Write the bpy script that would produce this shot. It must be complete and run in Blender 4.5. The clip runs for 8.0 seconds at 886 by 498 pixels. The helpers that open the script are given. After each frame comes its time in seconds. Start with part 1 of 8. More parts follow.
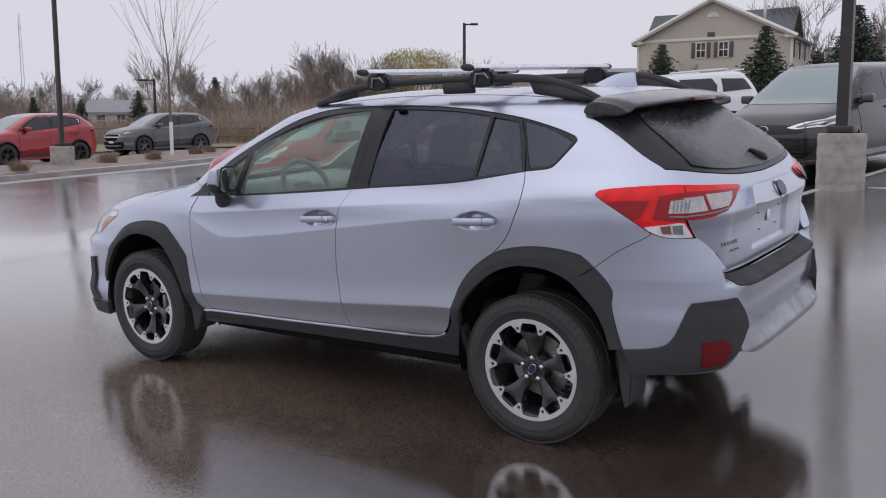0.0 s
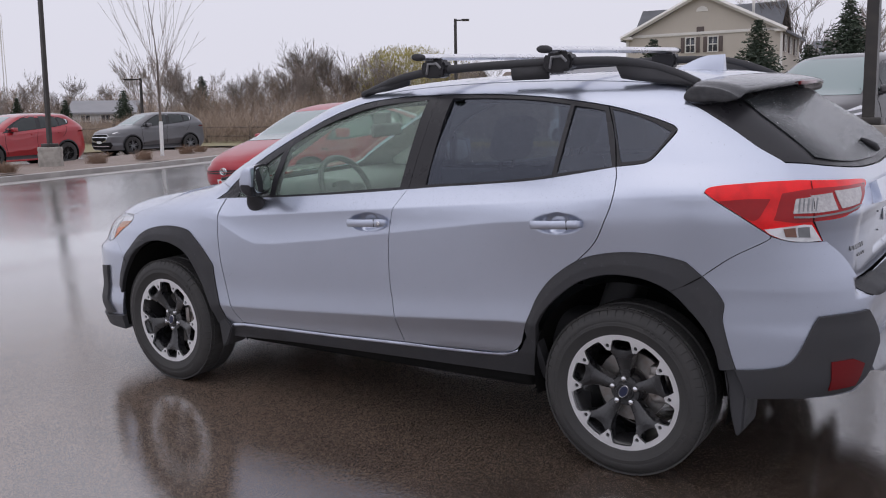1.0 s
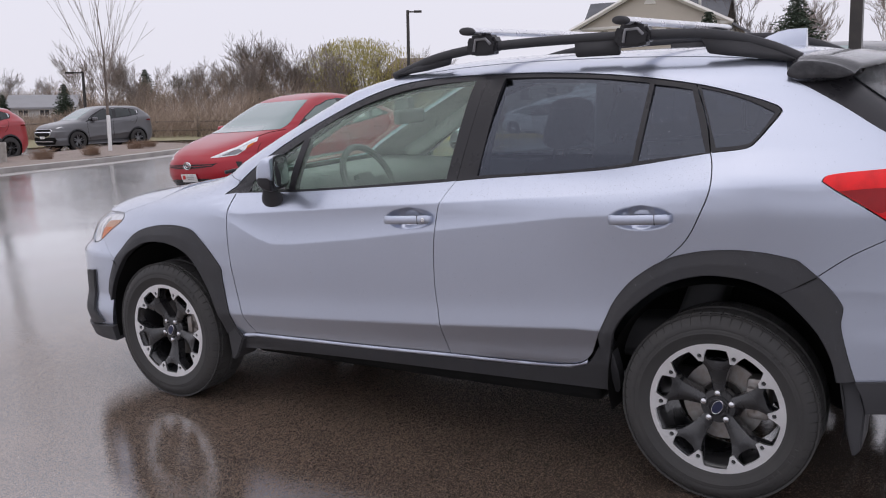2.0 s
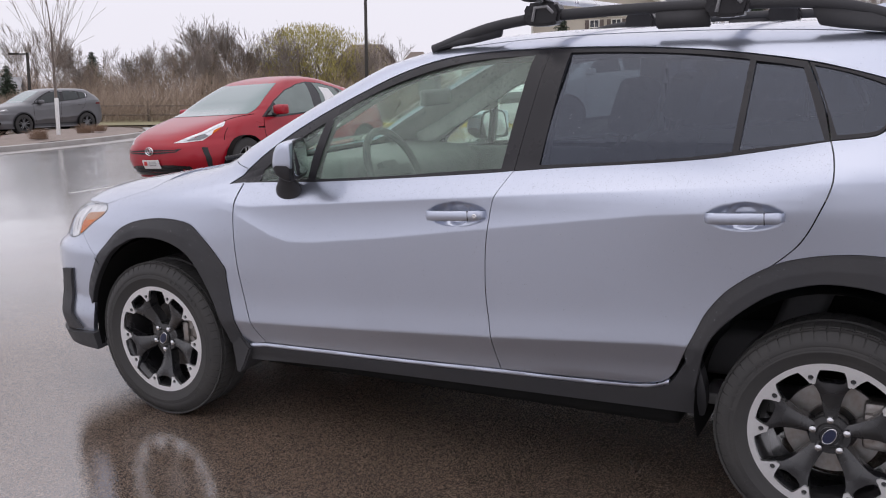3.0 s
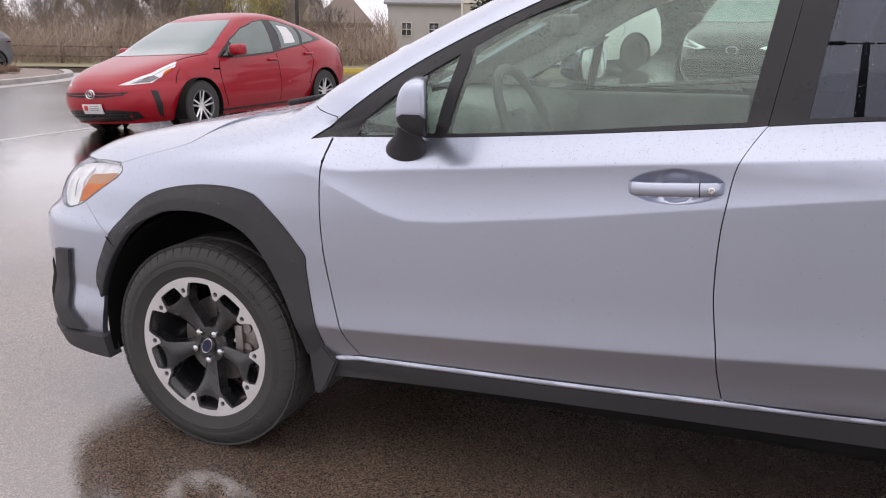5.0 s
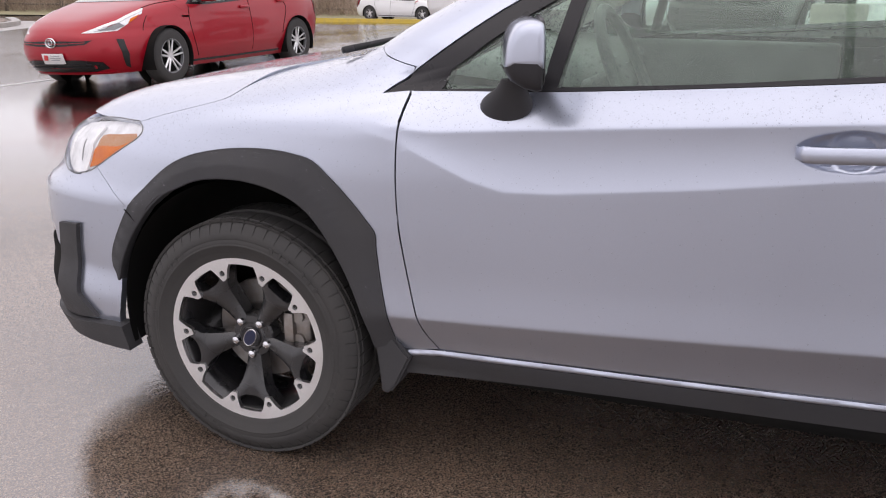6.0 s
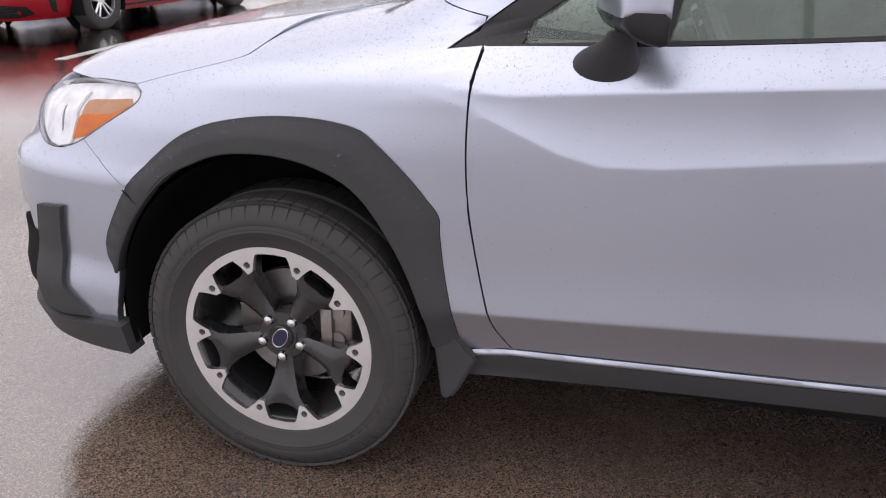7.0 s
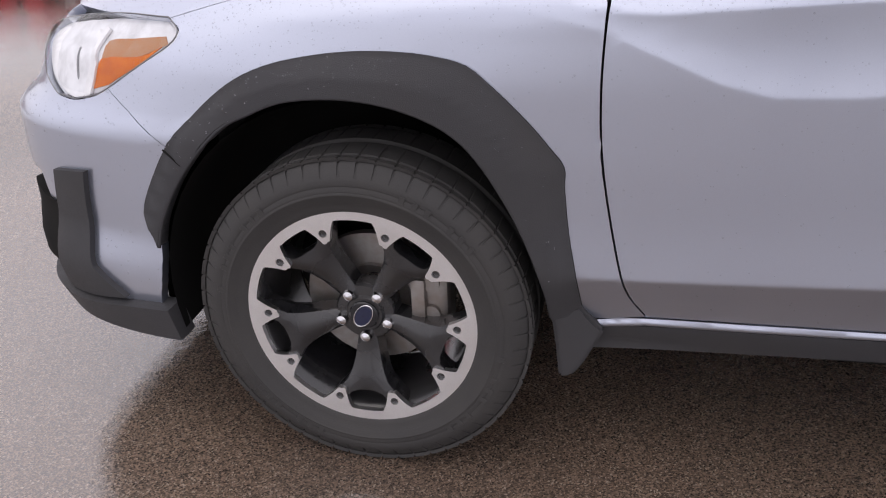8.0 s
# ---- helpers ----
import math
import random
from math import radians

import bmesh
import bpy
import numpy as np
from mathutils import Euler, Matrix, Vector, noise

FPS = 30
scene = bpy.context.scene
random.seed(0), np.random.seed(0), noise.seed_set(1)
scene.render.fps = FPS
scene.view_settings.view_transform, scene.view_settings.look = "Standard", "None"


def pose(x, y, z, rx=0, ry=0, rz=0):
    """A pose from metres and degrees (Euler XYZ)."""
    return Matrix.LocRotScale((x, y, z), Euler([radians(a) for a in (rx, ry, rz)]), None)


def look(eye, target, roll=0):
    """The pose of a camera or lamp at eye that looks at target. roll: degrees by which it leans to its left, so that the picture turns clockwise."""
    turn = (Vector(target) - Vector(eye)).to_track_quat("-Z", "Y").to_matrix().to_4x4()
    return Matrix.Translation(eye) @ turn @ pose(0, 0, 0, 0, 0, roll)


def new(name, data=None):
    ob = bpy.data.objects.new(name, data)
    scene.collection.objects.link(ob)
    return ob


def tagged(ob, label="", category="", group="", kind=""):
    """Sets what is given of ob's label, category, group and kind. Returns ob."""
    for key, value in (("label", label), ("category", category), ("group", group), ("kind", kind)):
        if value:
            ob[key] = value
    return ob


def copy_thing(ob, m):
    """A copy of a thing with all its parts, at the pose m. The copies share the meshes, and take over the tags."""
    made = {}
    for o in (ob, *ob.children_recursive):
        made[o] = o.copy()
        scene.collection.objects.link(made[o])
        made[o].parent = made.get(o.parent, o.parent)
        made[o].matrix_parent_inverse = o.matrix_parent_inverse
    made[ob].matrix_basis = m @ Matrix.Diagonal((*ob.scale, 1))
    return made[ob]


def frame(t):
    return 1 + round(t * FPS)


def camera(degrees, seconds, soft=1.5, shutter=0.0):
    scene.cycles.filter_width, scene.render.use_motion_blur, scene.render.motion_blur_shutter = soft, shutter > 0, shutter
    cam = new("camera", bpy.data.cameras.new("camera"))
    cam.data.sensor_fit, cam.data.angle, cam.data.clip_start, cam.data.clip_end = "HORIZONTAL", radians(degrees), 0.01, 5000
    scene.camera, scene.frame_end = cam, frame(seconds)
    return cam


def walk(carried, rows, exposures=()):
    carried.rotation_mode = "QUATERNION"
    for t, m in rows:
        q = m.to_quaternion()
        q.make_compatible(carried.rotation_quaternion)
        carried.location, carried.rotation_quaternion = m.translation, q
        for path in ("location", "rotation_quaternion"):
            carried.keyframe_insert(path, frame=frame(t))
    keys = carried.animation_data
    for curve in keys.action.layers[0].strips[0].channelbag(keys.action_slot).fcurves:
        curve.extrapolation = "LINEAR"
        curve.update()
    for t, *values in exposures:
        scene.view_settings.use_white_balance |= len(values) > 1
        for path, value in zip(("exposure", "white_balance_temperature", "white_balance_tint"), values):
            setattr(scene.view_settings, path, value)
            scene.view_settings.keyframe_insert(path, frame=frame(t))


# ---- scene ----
cam = camera(51.1, 8.0, soft=1.1)
PATH = [
    (0, (-3.332, 4.289, 1.589), (-2.186, 2.687, 1.243), -2.1),
    (0.5, (-3.046, 4.18, 1.558), (-1.909, 2.572, 1.21), -2.3),
    (1, (-2.746, 4.079, 1.553), (-1.624, 2.461, 1.201), -2.6),
    (1.5, (-2.429, 4.016, 1.535), (-1.354, 2.368, 1.175), -2.8),
    (3, (-1.567, 3.663, 1.473), (-0.636, 1.938, 1.074), -1.9),
    (3.5, (-1.269, 3.542, 1.455), (-0.386, 1.797, 1.037), -1.3),
    (4, (-0.982, 3.389, 1.427), (-0.125, 1.638, 0.978), -1.2),
    (4.5, (-0.722, 3.25, 1.405), (0.088, 1.484, 0.933), -0.9),
    (6, (0.023, 2.855, 1.333), (0.69, 1.07, 0.726), -0.2),
    (6.5, (0.246, 2.736, 1.311), (0.835, 0.94, 0.656), 0.1),
    (7, (0.44, 2.614, 1.308), (0.949, 0.819, 0.588), -0.0),
    (7.5, (0.628, 2.483, 1.273), (1.097, 0.704, 0.488), -0.8),
    (8, (0.798, 2.35, 1.257), (1.227, 0.608, 0.374), -2.1),
]
# the lot falls towards the camera's side; the path is given on the lot's own plane
SLOPE = 3.29
LOT = pose(0, 0, 0, -SLOPE)
walk(cam, [(t, LOT @ look(eye, target, roll)) for t, eye, target, roll in PATH],
     [(0, .04, 6250, 10), (1.5, .20, 6300, 10), (3, .36, 6450, 10), (4.5, .54, 6620, 11), (6, .72, 6750, 11), (7, .73, 6700, 11), (8, .66, 6650, 11)])

# ---- world and light: a bright overcast sky after rain, paler overhead ----
world = bpy.data.worlds.new("overcast_sky")
scene.world = world
world.use_nodes = True
wt = world.node_tree
sky = wt.nodes.new("ShaderNodeTexSky")
sky.sky_type, sky.sun_disc = "NISHITA", False
sky.sun_elevation, sky.sun_rotation = radians(64), radians(39)
sky.air_density, sky.dust_density, sky.ozone_density = 1.0, 6.0, 1.0
where = wt.nodes.new("ShaderNodeTexCoord")
split = wt.nodes.new("ShaderNodeSeparateXYZ")
wt.links.new(where.outputs["Generated"], split.inputs[0])
climb = wt.nodes.new("ShaderNodeMapRange")
climb.interpolation_type = "SMOOTHSTEP"
for key, value in enumerate((.05, .80, 1.0, 1.22)):
    climb.inputs[key + 1].default_value = value
wt.links.new(split.outputs["Z"], climb.inputs[0])
cloud = wt.nodes.new("ShaderNodeVectorMath")
cloud.operation = "SCALE"
cloud.inputs[0].default_value = (7.50, 7.26, 7.96)
wt.links.new(climb.outputs[0], cloud.inputs["Scale"])
flat = wt.nodes.new("ShaderNodeMix")
flat.data_type = "RGBA"
flat.inputs["Factor"].default_value = 0.93
wt.links.new(sky.outputs[0], flat.inputs["A"])
wt.links.new(cloud.outputs[0], flat.inputs["B"])
bg = wt.nodes["Background"]
bg.inputs["Strength"].default_value = 0.095
wt.links.new(flat.outputs["Result"], bg.inputs["Color"])
sun = new("sun", bpy.data.lights.new("sun", "SUN"))
sun.data.energy, sun.data.angle, sun.data.color = 0.22, radians(75), (1.0, 0.97, 0.93)
sun.matrix_world = look((0, 0, 30), (-9, -11, 0))

# ---- car bodies: a loft of plan curves, one for every height ----
def pchip(ys):
    """A monotone cubic through values at 0, 1, 2 ..."""
    ys = [float(y) for y in ys]
    d = [b - a for a, b in zip(ys, ys[1:])]
    m = [d[0]] + [0 if a * b <= 0 else 2 * a * b / (a + b) for a, b in zip(d, d[1:])] + [d[-1]]

    def value(v):
        i = min(max(int(v), 0), len(d) - 1)
        t = min(max(v - i, 0), 1)
        return (ys[i] * (1 + 2 * t) * (1 - t) ** 2 + m[i] * t * (1 - t) ** 2
                + ys[i + 1] * t * t * (3 - 2 * t) + m[i + 1] * t * t * (t - 1))
    return value


def step(a, b, x):
    t = min(max((x - a) / (b - a), 0), 1)
    return t * t * (3 - 2 * t)


def soft(d, k=.006):
    """max(d, 0) with a rounded corner."""
    return d if d > 20 * k else 0 if d < -20 * k else k * math.log(1 + math.exp(d / k))


def line(pairs, x):
    """Straight lines through (x, y) pairs in rising x."""
    if x <= pairs[0][0]:
        return pairs[0][1]
    for (a, b), (c, d) in zip(pairs, pairs[1:]):
        if x <= c:
            return b + (d - b) * (x - a) / (c - a)
    return pairs[-1][1]


class Body:
    """stations: height, half width, front end, rear end, squareness of the front and rear corners.
    relief(x, z, w): the half width with the side's creases in it."""

    def __init__(self, stations, x0, relief=None):
        self.curves = [pchip(c) for c in zip(*stations)]
        self.vmax, self.x0, self.relief, self.rows = len(stations) - 1, x0, relief, {}

    def row(self, v):
        key = round(v, 4)
        if key not in self.rows:
            self.rows[key] = [c(v) for c in self.curves]
        return self.rows[key]

    def level(self, z):
        a, b, rise = 0.0, float(self.vmax), self.curves[0]
        for _ in range(30):
            c = (a + b) / 2
            a, b = (c, b) if rise(c) < z else (a, c)
        return (a + b) / 2

    def surf(self, p, v):
        """The body's point at p (-1 rear middle, 0 left side, 1 front middle) and level v."""
        z, w, nose, tail, nf, nr = self.row(v)
        end, n, q = (nose, nf, p) if p >= 0 else (tail, nr, -p)
        k = (q ** n + (1 - q) ** n) ** (-1 / n)
        x, s = self.x0 + (end - self.x0) * q * k, (1 - q) * k
        if self.relief:
            w += (self.relief(x, z, w) - w) * step(0, .6, s)
        return Vector((x, s * w, z))

    def normal(self, p, v):
        e = .002
        a = self.surf(min(p + e, 1), v) - self.surf(max(p - e, -1), v)
        b = self.surf(p, min(v + .03, self.vmax)) - self.surf(p, max(v - .03, 0))
        n = b.cross(a)
        return n.normalized() if n.length > 1e-9 else Vector((0, 0, 1))

    def on_side(self, x, z):
        """(p, v) of the place on the left side at x and z."""
        v = self.level(z)
        z, w, nose, tail, nf, nr = self.row(v)
        end, n = (nose, nf) if x >= self.x0 else (tail, nr)
        c = min((x - self.x0) / (end - self.x0), .99999)
        s = (1 - c ** n) ** (1 / n)
        return (1 if x >= self.x0 else -1) * c / (c + s), v

    def on_end(self, y, z, rear=True):
        """(p, v) of the place on the rear or front face at y and z."""
        v = self.level(z)
        z, w, nose, tail, nf, nr = self.row(v)
        n, s = nr if rear else nf, min(y / w, .99999)
        c = (1 - s ** n) ** (1 / n)
        return (-1 if rear else 1) * c / (c + s), v

    def side(self, x, z, out=0.0):
        p = self.surf(*self.on_side(x, z))
        return Vector((p.x, p.y + out, p.z))


CREASE_A = [(-2.1, 1.13), (-1.6, 1.12), (-.8, 1.06), (-.2, 1.015), (.2, .984), (.55, .957), (.80, .936), (.92, .940), (1.05, .962), (1.2, .962), (1.4, .946), (1.6, .91), (1.8, .875)]
CREASE_B = [(-2.1, 1.04), (-1.5, 1.04), (-.8, .985), (-.2, .905), (.18, .852), (.5, .815), (.62, .81), (.7, .829), (.8, .870), (.9, .912), (1.0, .936), (1.1, .945), (1.2, .944), (1.37, .930), (1.58, .892), (1.8, .855)]
CREASE_C = [(-2.1, .60), (-.82, .568), (-.22, .524), (.35, .49), (.84, .464), (1.4, .45)]


def crossover_side(x, z, w):
    """Shoulder line, kinked door crease, lower crease and rear haunch of the silver crossover."""
    a, b, c = line(CREASE_A, x), line(CREASE_B, x), line(CREASE_C, x)
    ends = step(.95, 1.2, x) + step(-1.0, -1.3, x)
    sharp = .0016 + .02 * step(.85, 1.15, x) + .012 * step(-1.1, -1.4, x)
    fade_a = 1 - .6 * step(.9, 1.15, x) - step(-.75, -1.15, x)
    band = max(a - b, .03)
    rise = min(soft(z - b, sharp - .014 * step(.85, 1.15, x)), band)
    back = step(-.95, -1.45, x)
    under = soft(b - z, sharp)
    prof = .872 - .008 * back - .035 * (1 - back) * under + .060 * back * min(under, .26) - .19 * rise + .13 * rise * rise / band
    prof -= .45 * (fade_a * soft(z - a, sharp) + (1 - fade_a) * soft(z - a, .03))
    prof += (1 - ends) * (.09 * soft(c + .085 - z, .022) - .50 * soft(c - z, sharp) + .18 * min(soft(c - .078 - z, .014), .06))
    prof += step(.8, 1.3, x) * (.012 + .010 * step(.72, .45, z))
    y = prof + (w - prof) * step(1.0, 1.14, z - .10 * step(-.9, -1.5, x))
    y += .040 * step(-.5, -1.45, x) * step(1.42, 1.15, z) * step(.72, 1.16, z)
    return y + (w - y) * step(.30, .22, z) * (1 - ends)


CROSSOVER = Body([
    (.190, .840, 2.115, -2.02, 7, 5), (.270, .850, 2.168, -2.12, 7, 5), (.360, .850, 2.215, -2.17, 7, 5.5),
    (.480, .860, 2.232, -2.20, 6, 6), (.600, .872, 2.240, -2.20, 6, 6), (.670, .870, 2.238, -2.19, 6, 6), (.725, .869, 2.190, -2.188, 5.6, 6),
    (.765, .868, 2.178, -2.185, 5.3, 6), (.810, .866, 2.165, -2.18, 5, 6), (.860, .863, 2.112, -2.17, 4.6, 6), (.905, .860, 2.03, -2.16, 4.4, 6),
    (.950, .853, 1.88, -2.15, 4.4, 6), (.990, .843, 1.64, -2.145, 4.4, 6), (1.020, .836, 1.44, -2.145, 4.6, 6),
] + [
    (1.050, .828, 1.25, -2.14, 5, 6), (1.085, .818, 1.10, -2.125, 6.5, 6), (1.150, .798, .99, -2.085, 7, 6.5),
    (1.240, .766, .82, -2.01, 7, 7), (1.330, .730, .64, -1.89, 7, 7), (1.410, .693, .47, -1.77, 7, 7),
    (1.460, .662, .36, -1.70, 7, 7), (1.500, .620, .22, -1.63, 6, 7), (1.535, .540, .07, -1.55, 5, 6),
    (1.560, .380, -.10, -1.40, 4, 4), (1.572, .180, -.25, -1.05, 3, 3), (1.575, .030, -.36, -.60, 2, 2),
], -.4, crossover_side)

# ---- materials ----
def material(name, colour, rough=.5, metal=0.0, coat=0.0, coat_rough=.05, grain=None, grain_mix=.25, bump=0.0, bump_scale=200.0,
             dirt=None, dirt_scale=6.0, dirt_mix=.4, spec=.5, rough_var=0.0, coat_ior=1.5, island=None, island_mix=.8):
    """A Principled surface with two scales of colour variation (grain, dirt), uneven gloss and fine relief."""
    m = bpy.data.materials.new(name)
    m.use_nodes = True
    t = m.node_tree
    b = t.nodes["Principled BSDF"]
    b.inputs["Base Color"].default_value = (*colour, 1)
    b.inputs["Roughness"].default_value, b.inputs["Metallic"].default_value = rough, metal
    b.inputs["Coat Weight"].default_value, b.inputs["Coat Roughness"].default_value = coat, coat_rough
    b.inputs["Coat IOR"].default_value = coat_ior
    b.inputs["Specular IOR Level"].default_value = spec
    place = t.nodes.new("ShaderNodeTexCoord").outputs["Object"]

    def noise_tex(scale, detail=4.0):
        n = t.nodes.new("ShaderNodeTexNoise")
        n.inputs["Scale"].default_value, n.inputs["Detail"].default_value = scale, detail
        t.links.new(place, n.inputs["Vector"])
        return n.outputs["Fac"]

    def mix(fac, a, c):
        n = t.nodes.new("ShaderNodeMix")
        n.data_type = "RGBA"
        if isinstance(fac, float):
            n.inputs["Factor"].default_value = fac
        else:
            t.links.new(fac, n.inputs["Factor"])
        for key, v in (("A", a), ("B", c)):
            if isinstance(v, tuple):
                n.inputs[key].default_value = (*v, 1)
            else:
                t.links.new(v, n.inputs[key])
        return n.outputs["Result"]

    def ramp(fac, lo, hi, a=0.0, c=1.0):
        n = t.nodes.new("ShaderNodeMapRange")
        t.links.new(fac, n.inputs[0])
        for i, v in enumerate((lo, hi, a, c)):
            n.inputs[i + 1].default_value = v
        return n.outputs[0]

    out = colour
    if grain:
        out = mix(ramp(noise_tex(bump_scale), .35, .65, 0, grain_mix), out, grain)
    if island:
        out = mix(ramp(t.nodes.new("ShaderNodeNewGeometry").outputs["Random Per Island"], 0, 1, 0, island_mix), out, island)
    if dirt:
        out = mix(ramp(noise_tex(dirt_scale, 6), .42, .7, 0, dirt_mix), out, dirt)
    if not isinstance(out, tuple):
        t.links.new(out, b.inputs["Base Color"])
    if rough_var:
        t.links.new(ramp(noise_tex(9, 5), .3, .7, max(rough - rough_var, .02), rough + rough_var), b.inputs["Roughness"])
    if bump:
        n = t.nodes.new("ShaderNodeBump")
        n.inputs["Strength"].default_value, n.inputs["Distance"].default_value = bump, .002
        t.links.new(noise_tex(bump_scale), n.inputs["Height"])
        t.links.new(n.outputs[0], b.inputs["Normal"])
    return m


def glass(name, tint, shine=1.45, rough=.0, haze=.0, gloss_tint=(.8, .8, .8)):
    """A thin pane: tinted see-through with a Fresnel gloss and a faint film of dirt and wet."""
    m = bpy.data.materials.new(name)
    m.use_nodes = True
    t = m.node_tree
    t.nodes.remove(t.nodes["Principled BSDF"])
    clear, gloss, edge, mix = [t.nodes.new("ShaderNode" + k) for k in ("BsdfTransparent", "BsdfGlossy", "LayerWeight", "MixShader")]
    clear.inputs[0].default_value = (*tint, 1)
    gloss.inputs["Color"].default_value = (*gloss_tint, 1)
    gloss.inputs["Roughness"].default_value = rough
    base = ((shine - 1) / (shine + 1)) ** 2
    power, climb = t.nodes.new("ShaderNodeMath"), t.nodes.new("ShaderNodeMapRange")
    power.operation = "POWER"
    power.inputs[1].default_value = 5.0
    climb.inputs["To Min"].default_value = base
    t.links.new(edge.outputs["Facing"], power.inputs[0])
    t.links.new(power.outputs[0], climb.inputs[0])
    t.links.new(climb.outputs[0], mix.inputs[0])
    through_it = clear.outputs[0]
    if haze:
        film, veil = t.nodes.new("ShaderNodeMixShader"), t.nodes.new("ShaderNodeBsdfDiffuse")
        veil.inputs[0].default_value = (.62, .78, .66, 1)
        film.inputs[0].default_value = haze
        t.links.new(through_it, film.inputs[1])
        t.links.new(veil.outputs[0], film.inputs[2])
        through_it = film.outputs[0]
    t.links.new(through_it, mix.inputs[1])
    t.links.new(gloss.outputs[0], mix.inputs[2])
    t.links.new(mix.outputs[0], t.nodes["Material Output"].inputs[0])
    return m


def paint(name, colour, metal=.0, rough=.35, dirt=.12):
    return material(name, colour, rough, metal, coat=1.0, coat_rough=.07, grain=tuple(min(c * 1.25, 1) for c in colour), grain_mix=.2,
                    bump_scale=900, bump=.03, dirt=tuple(c * .8 for c in colour), dirt_scale=2.5, dirt_mix=dirt)


SILVER = paint("silver_blue_metallic_paint", (.476, .512, .606), metal=.90, rough=.30)
RED_PAINT = material("red_pearl_paint", (.33, .003, .015), .34, .15, spec=.35, coat=.55, coat_rough=.04, grain=(.38, .007, .020), grain_mix=.25, bump_scale=900, dirt=(.31, .005, .012), dirt_scale=2.5, dirt_mix=.2)
RED_PAINT_2 = paint("crimson_paint", (.33, .007, .015), metal=.1, rough=.3)
GREY_PAINT = material("dark_grey_metallic_paint", (.125, .125, .132), .35, .3, coat=.5, coat_rough=.05, grain=(.12, .12, .128), bump_scale=600, dirt=(.09, .09, .095), dirt_scale=2)
VAN_PAINT = material("grey_brown_metallic_paint", (.055, .050, .052), .36, .2, coat=.6, coat_rough=.06, grain=(.05, .048, .05), bump_scale=600, dirt=(.04, .037, .037), dirt_scale=2)
WHITE_PAINT = paint("white_paint", (.75, .76, .77), rough=.35)
CLADDING = material("black_textured_plastic", (.047, .047, .051), .6, spec=.22, grain=(.060, .060, .063), bump=.35, bump_scale=600,
                    dirt=(.055, .05, .045), dirt_scale=5, dirt_mix=.25, rough_var=.1)
TRIM = material("satin_black_trim", (.020, .019, .022), .32, spec=.3, grain=(.03, .03, .032), bump_scale=300, dirt=(.035, .034, .036), rough_var=.08)
GLOSS_BLACK = material("gloss_black_plastic", (.013, .013, .015), .18, spec=.35, coat=.2, dirt=(.03, .03, .03), dirt_scale=4)
RUBBER = material("tyre_rubber", (.042, .041, .041), .65, spec=.25, grain=(.060, .058, .056), bump=.3, bump_scale=350,
                  dirt=(.070, .066, .062), dirt_scale=9, dirt_mix=.4, rough_var=.1)
DARK = material("underbody_black", (.010, .010, .010), .8, spec=.08, dirt=(.02, .018, .016))
ALLOY = material("machined_aluminium", (.84, .84, .85), .36, 1.0, grain=(.68, .68, .69), bump_scale=420, bump=.08, rough_var=.08,
                 dirt=(.60, .59, .58), dirt_scale=12, dirt_mix=.4)
ALLOY_BLACK = material("black_painted_alloy", (.016, .016, .018), .27, coat=.5, dirt=(.035, .034, .033), dirt_scale=10, rough_var=.08)
STEEL = material("brake_steel", (.36, .35, .34), .48, .8, grain=(.26, .23, .21), grain_mix=.5, bump_scale=60, dirt=(.20, .13, .09), dirt_scale=14)
CHROME = material("chrome", (.72, .72, .74), .10, 1.0, dirt=(.55, .55, .56), dirt_scale=9)
BAR_ALU = material("anodised_aluminium", (.80, .80, .82), .30, 1.0, dirt=(.45, .45, .46), dirt_scale=7, rough_var=.06)
MID_RED = material("shaded_red_lens", (.30, .003, .006), .16, spec=.25, coat=.3, coat_rough=.03, grain=(.40, .006, .008), bump_scale=200, dirt=(.22, .003, .005), dirt_scale=16)
RED_LENS = material("red_lens", (.86, .006, .010), .16, spec=.25, coat=.3, coat_rough=.03, grain=(.75, .014, .014), grain_mix=.4, bump_scale=160, dirt=(.35, .006, .008), dirt_scale=16)
DEEP_RED = material("deep_red_lens", (.13, .002, .004), .15, spec=.3, coat=.3, coat_rough=.03, grain=(.2, .004, .006), bump_scale=220, dirt=(.12, .002, .004), dirt_scale=14)
AMBER_PALE = material("pale_amber_lens", (.44, .19, .075), .2, spec=.2, grain=(.46, .30, .20), grain_mix=.6, bump_scale=70, bump=.3, dirt=(.36, .15, .05), dirt_scale=25)
LAMP_WHITE = material("bright_lamp_reflector", (.88, .88, .89), .22, .15, grain=(.76, .76, .77), bump_scale=60, bump=.15, dirt=(.5, .5, .51), dirt_scale=22)
AMBER = material("amber_lens", (.56, .115, .004), .2, spec=.2, grain=(.75, .22, .02), grain_mix=.6, bump_scale=90, bump=.4, dirt=(.45, .10, .02), dirt_scale=30)
REFLECTOR = material("lamp_reflector", (.84, .85, .87), .20, .12, grain=(.66, .66, .68), grain_mix=.4, bump_scale=45, bump=.5, dirt=(.3, .3, .32), dirt_scale=20)
LAMP_GREY = material("lamp_bezel_grey", (.20, .205, .215), .3, .3, grain=(.3, .3, .31), bump_scale=60, dirt=(.12, .12, .125), dirt_scale=18)
CLEAR_LENS = glass("clear_lens", (.96, .965, .97), 1.45, .02)
PANE_GREEN = glass("green_tinted_pane", (.80, .95, .85), 1.65, .0, .115)
# the last colour tints the privacy panes' gloss, painting in a bluer sky reflection
PANE_DARK = glass("privacy_pane", (.10, .112, .140), 1.8, .0, .002, (.76, .82, .98))
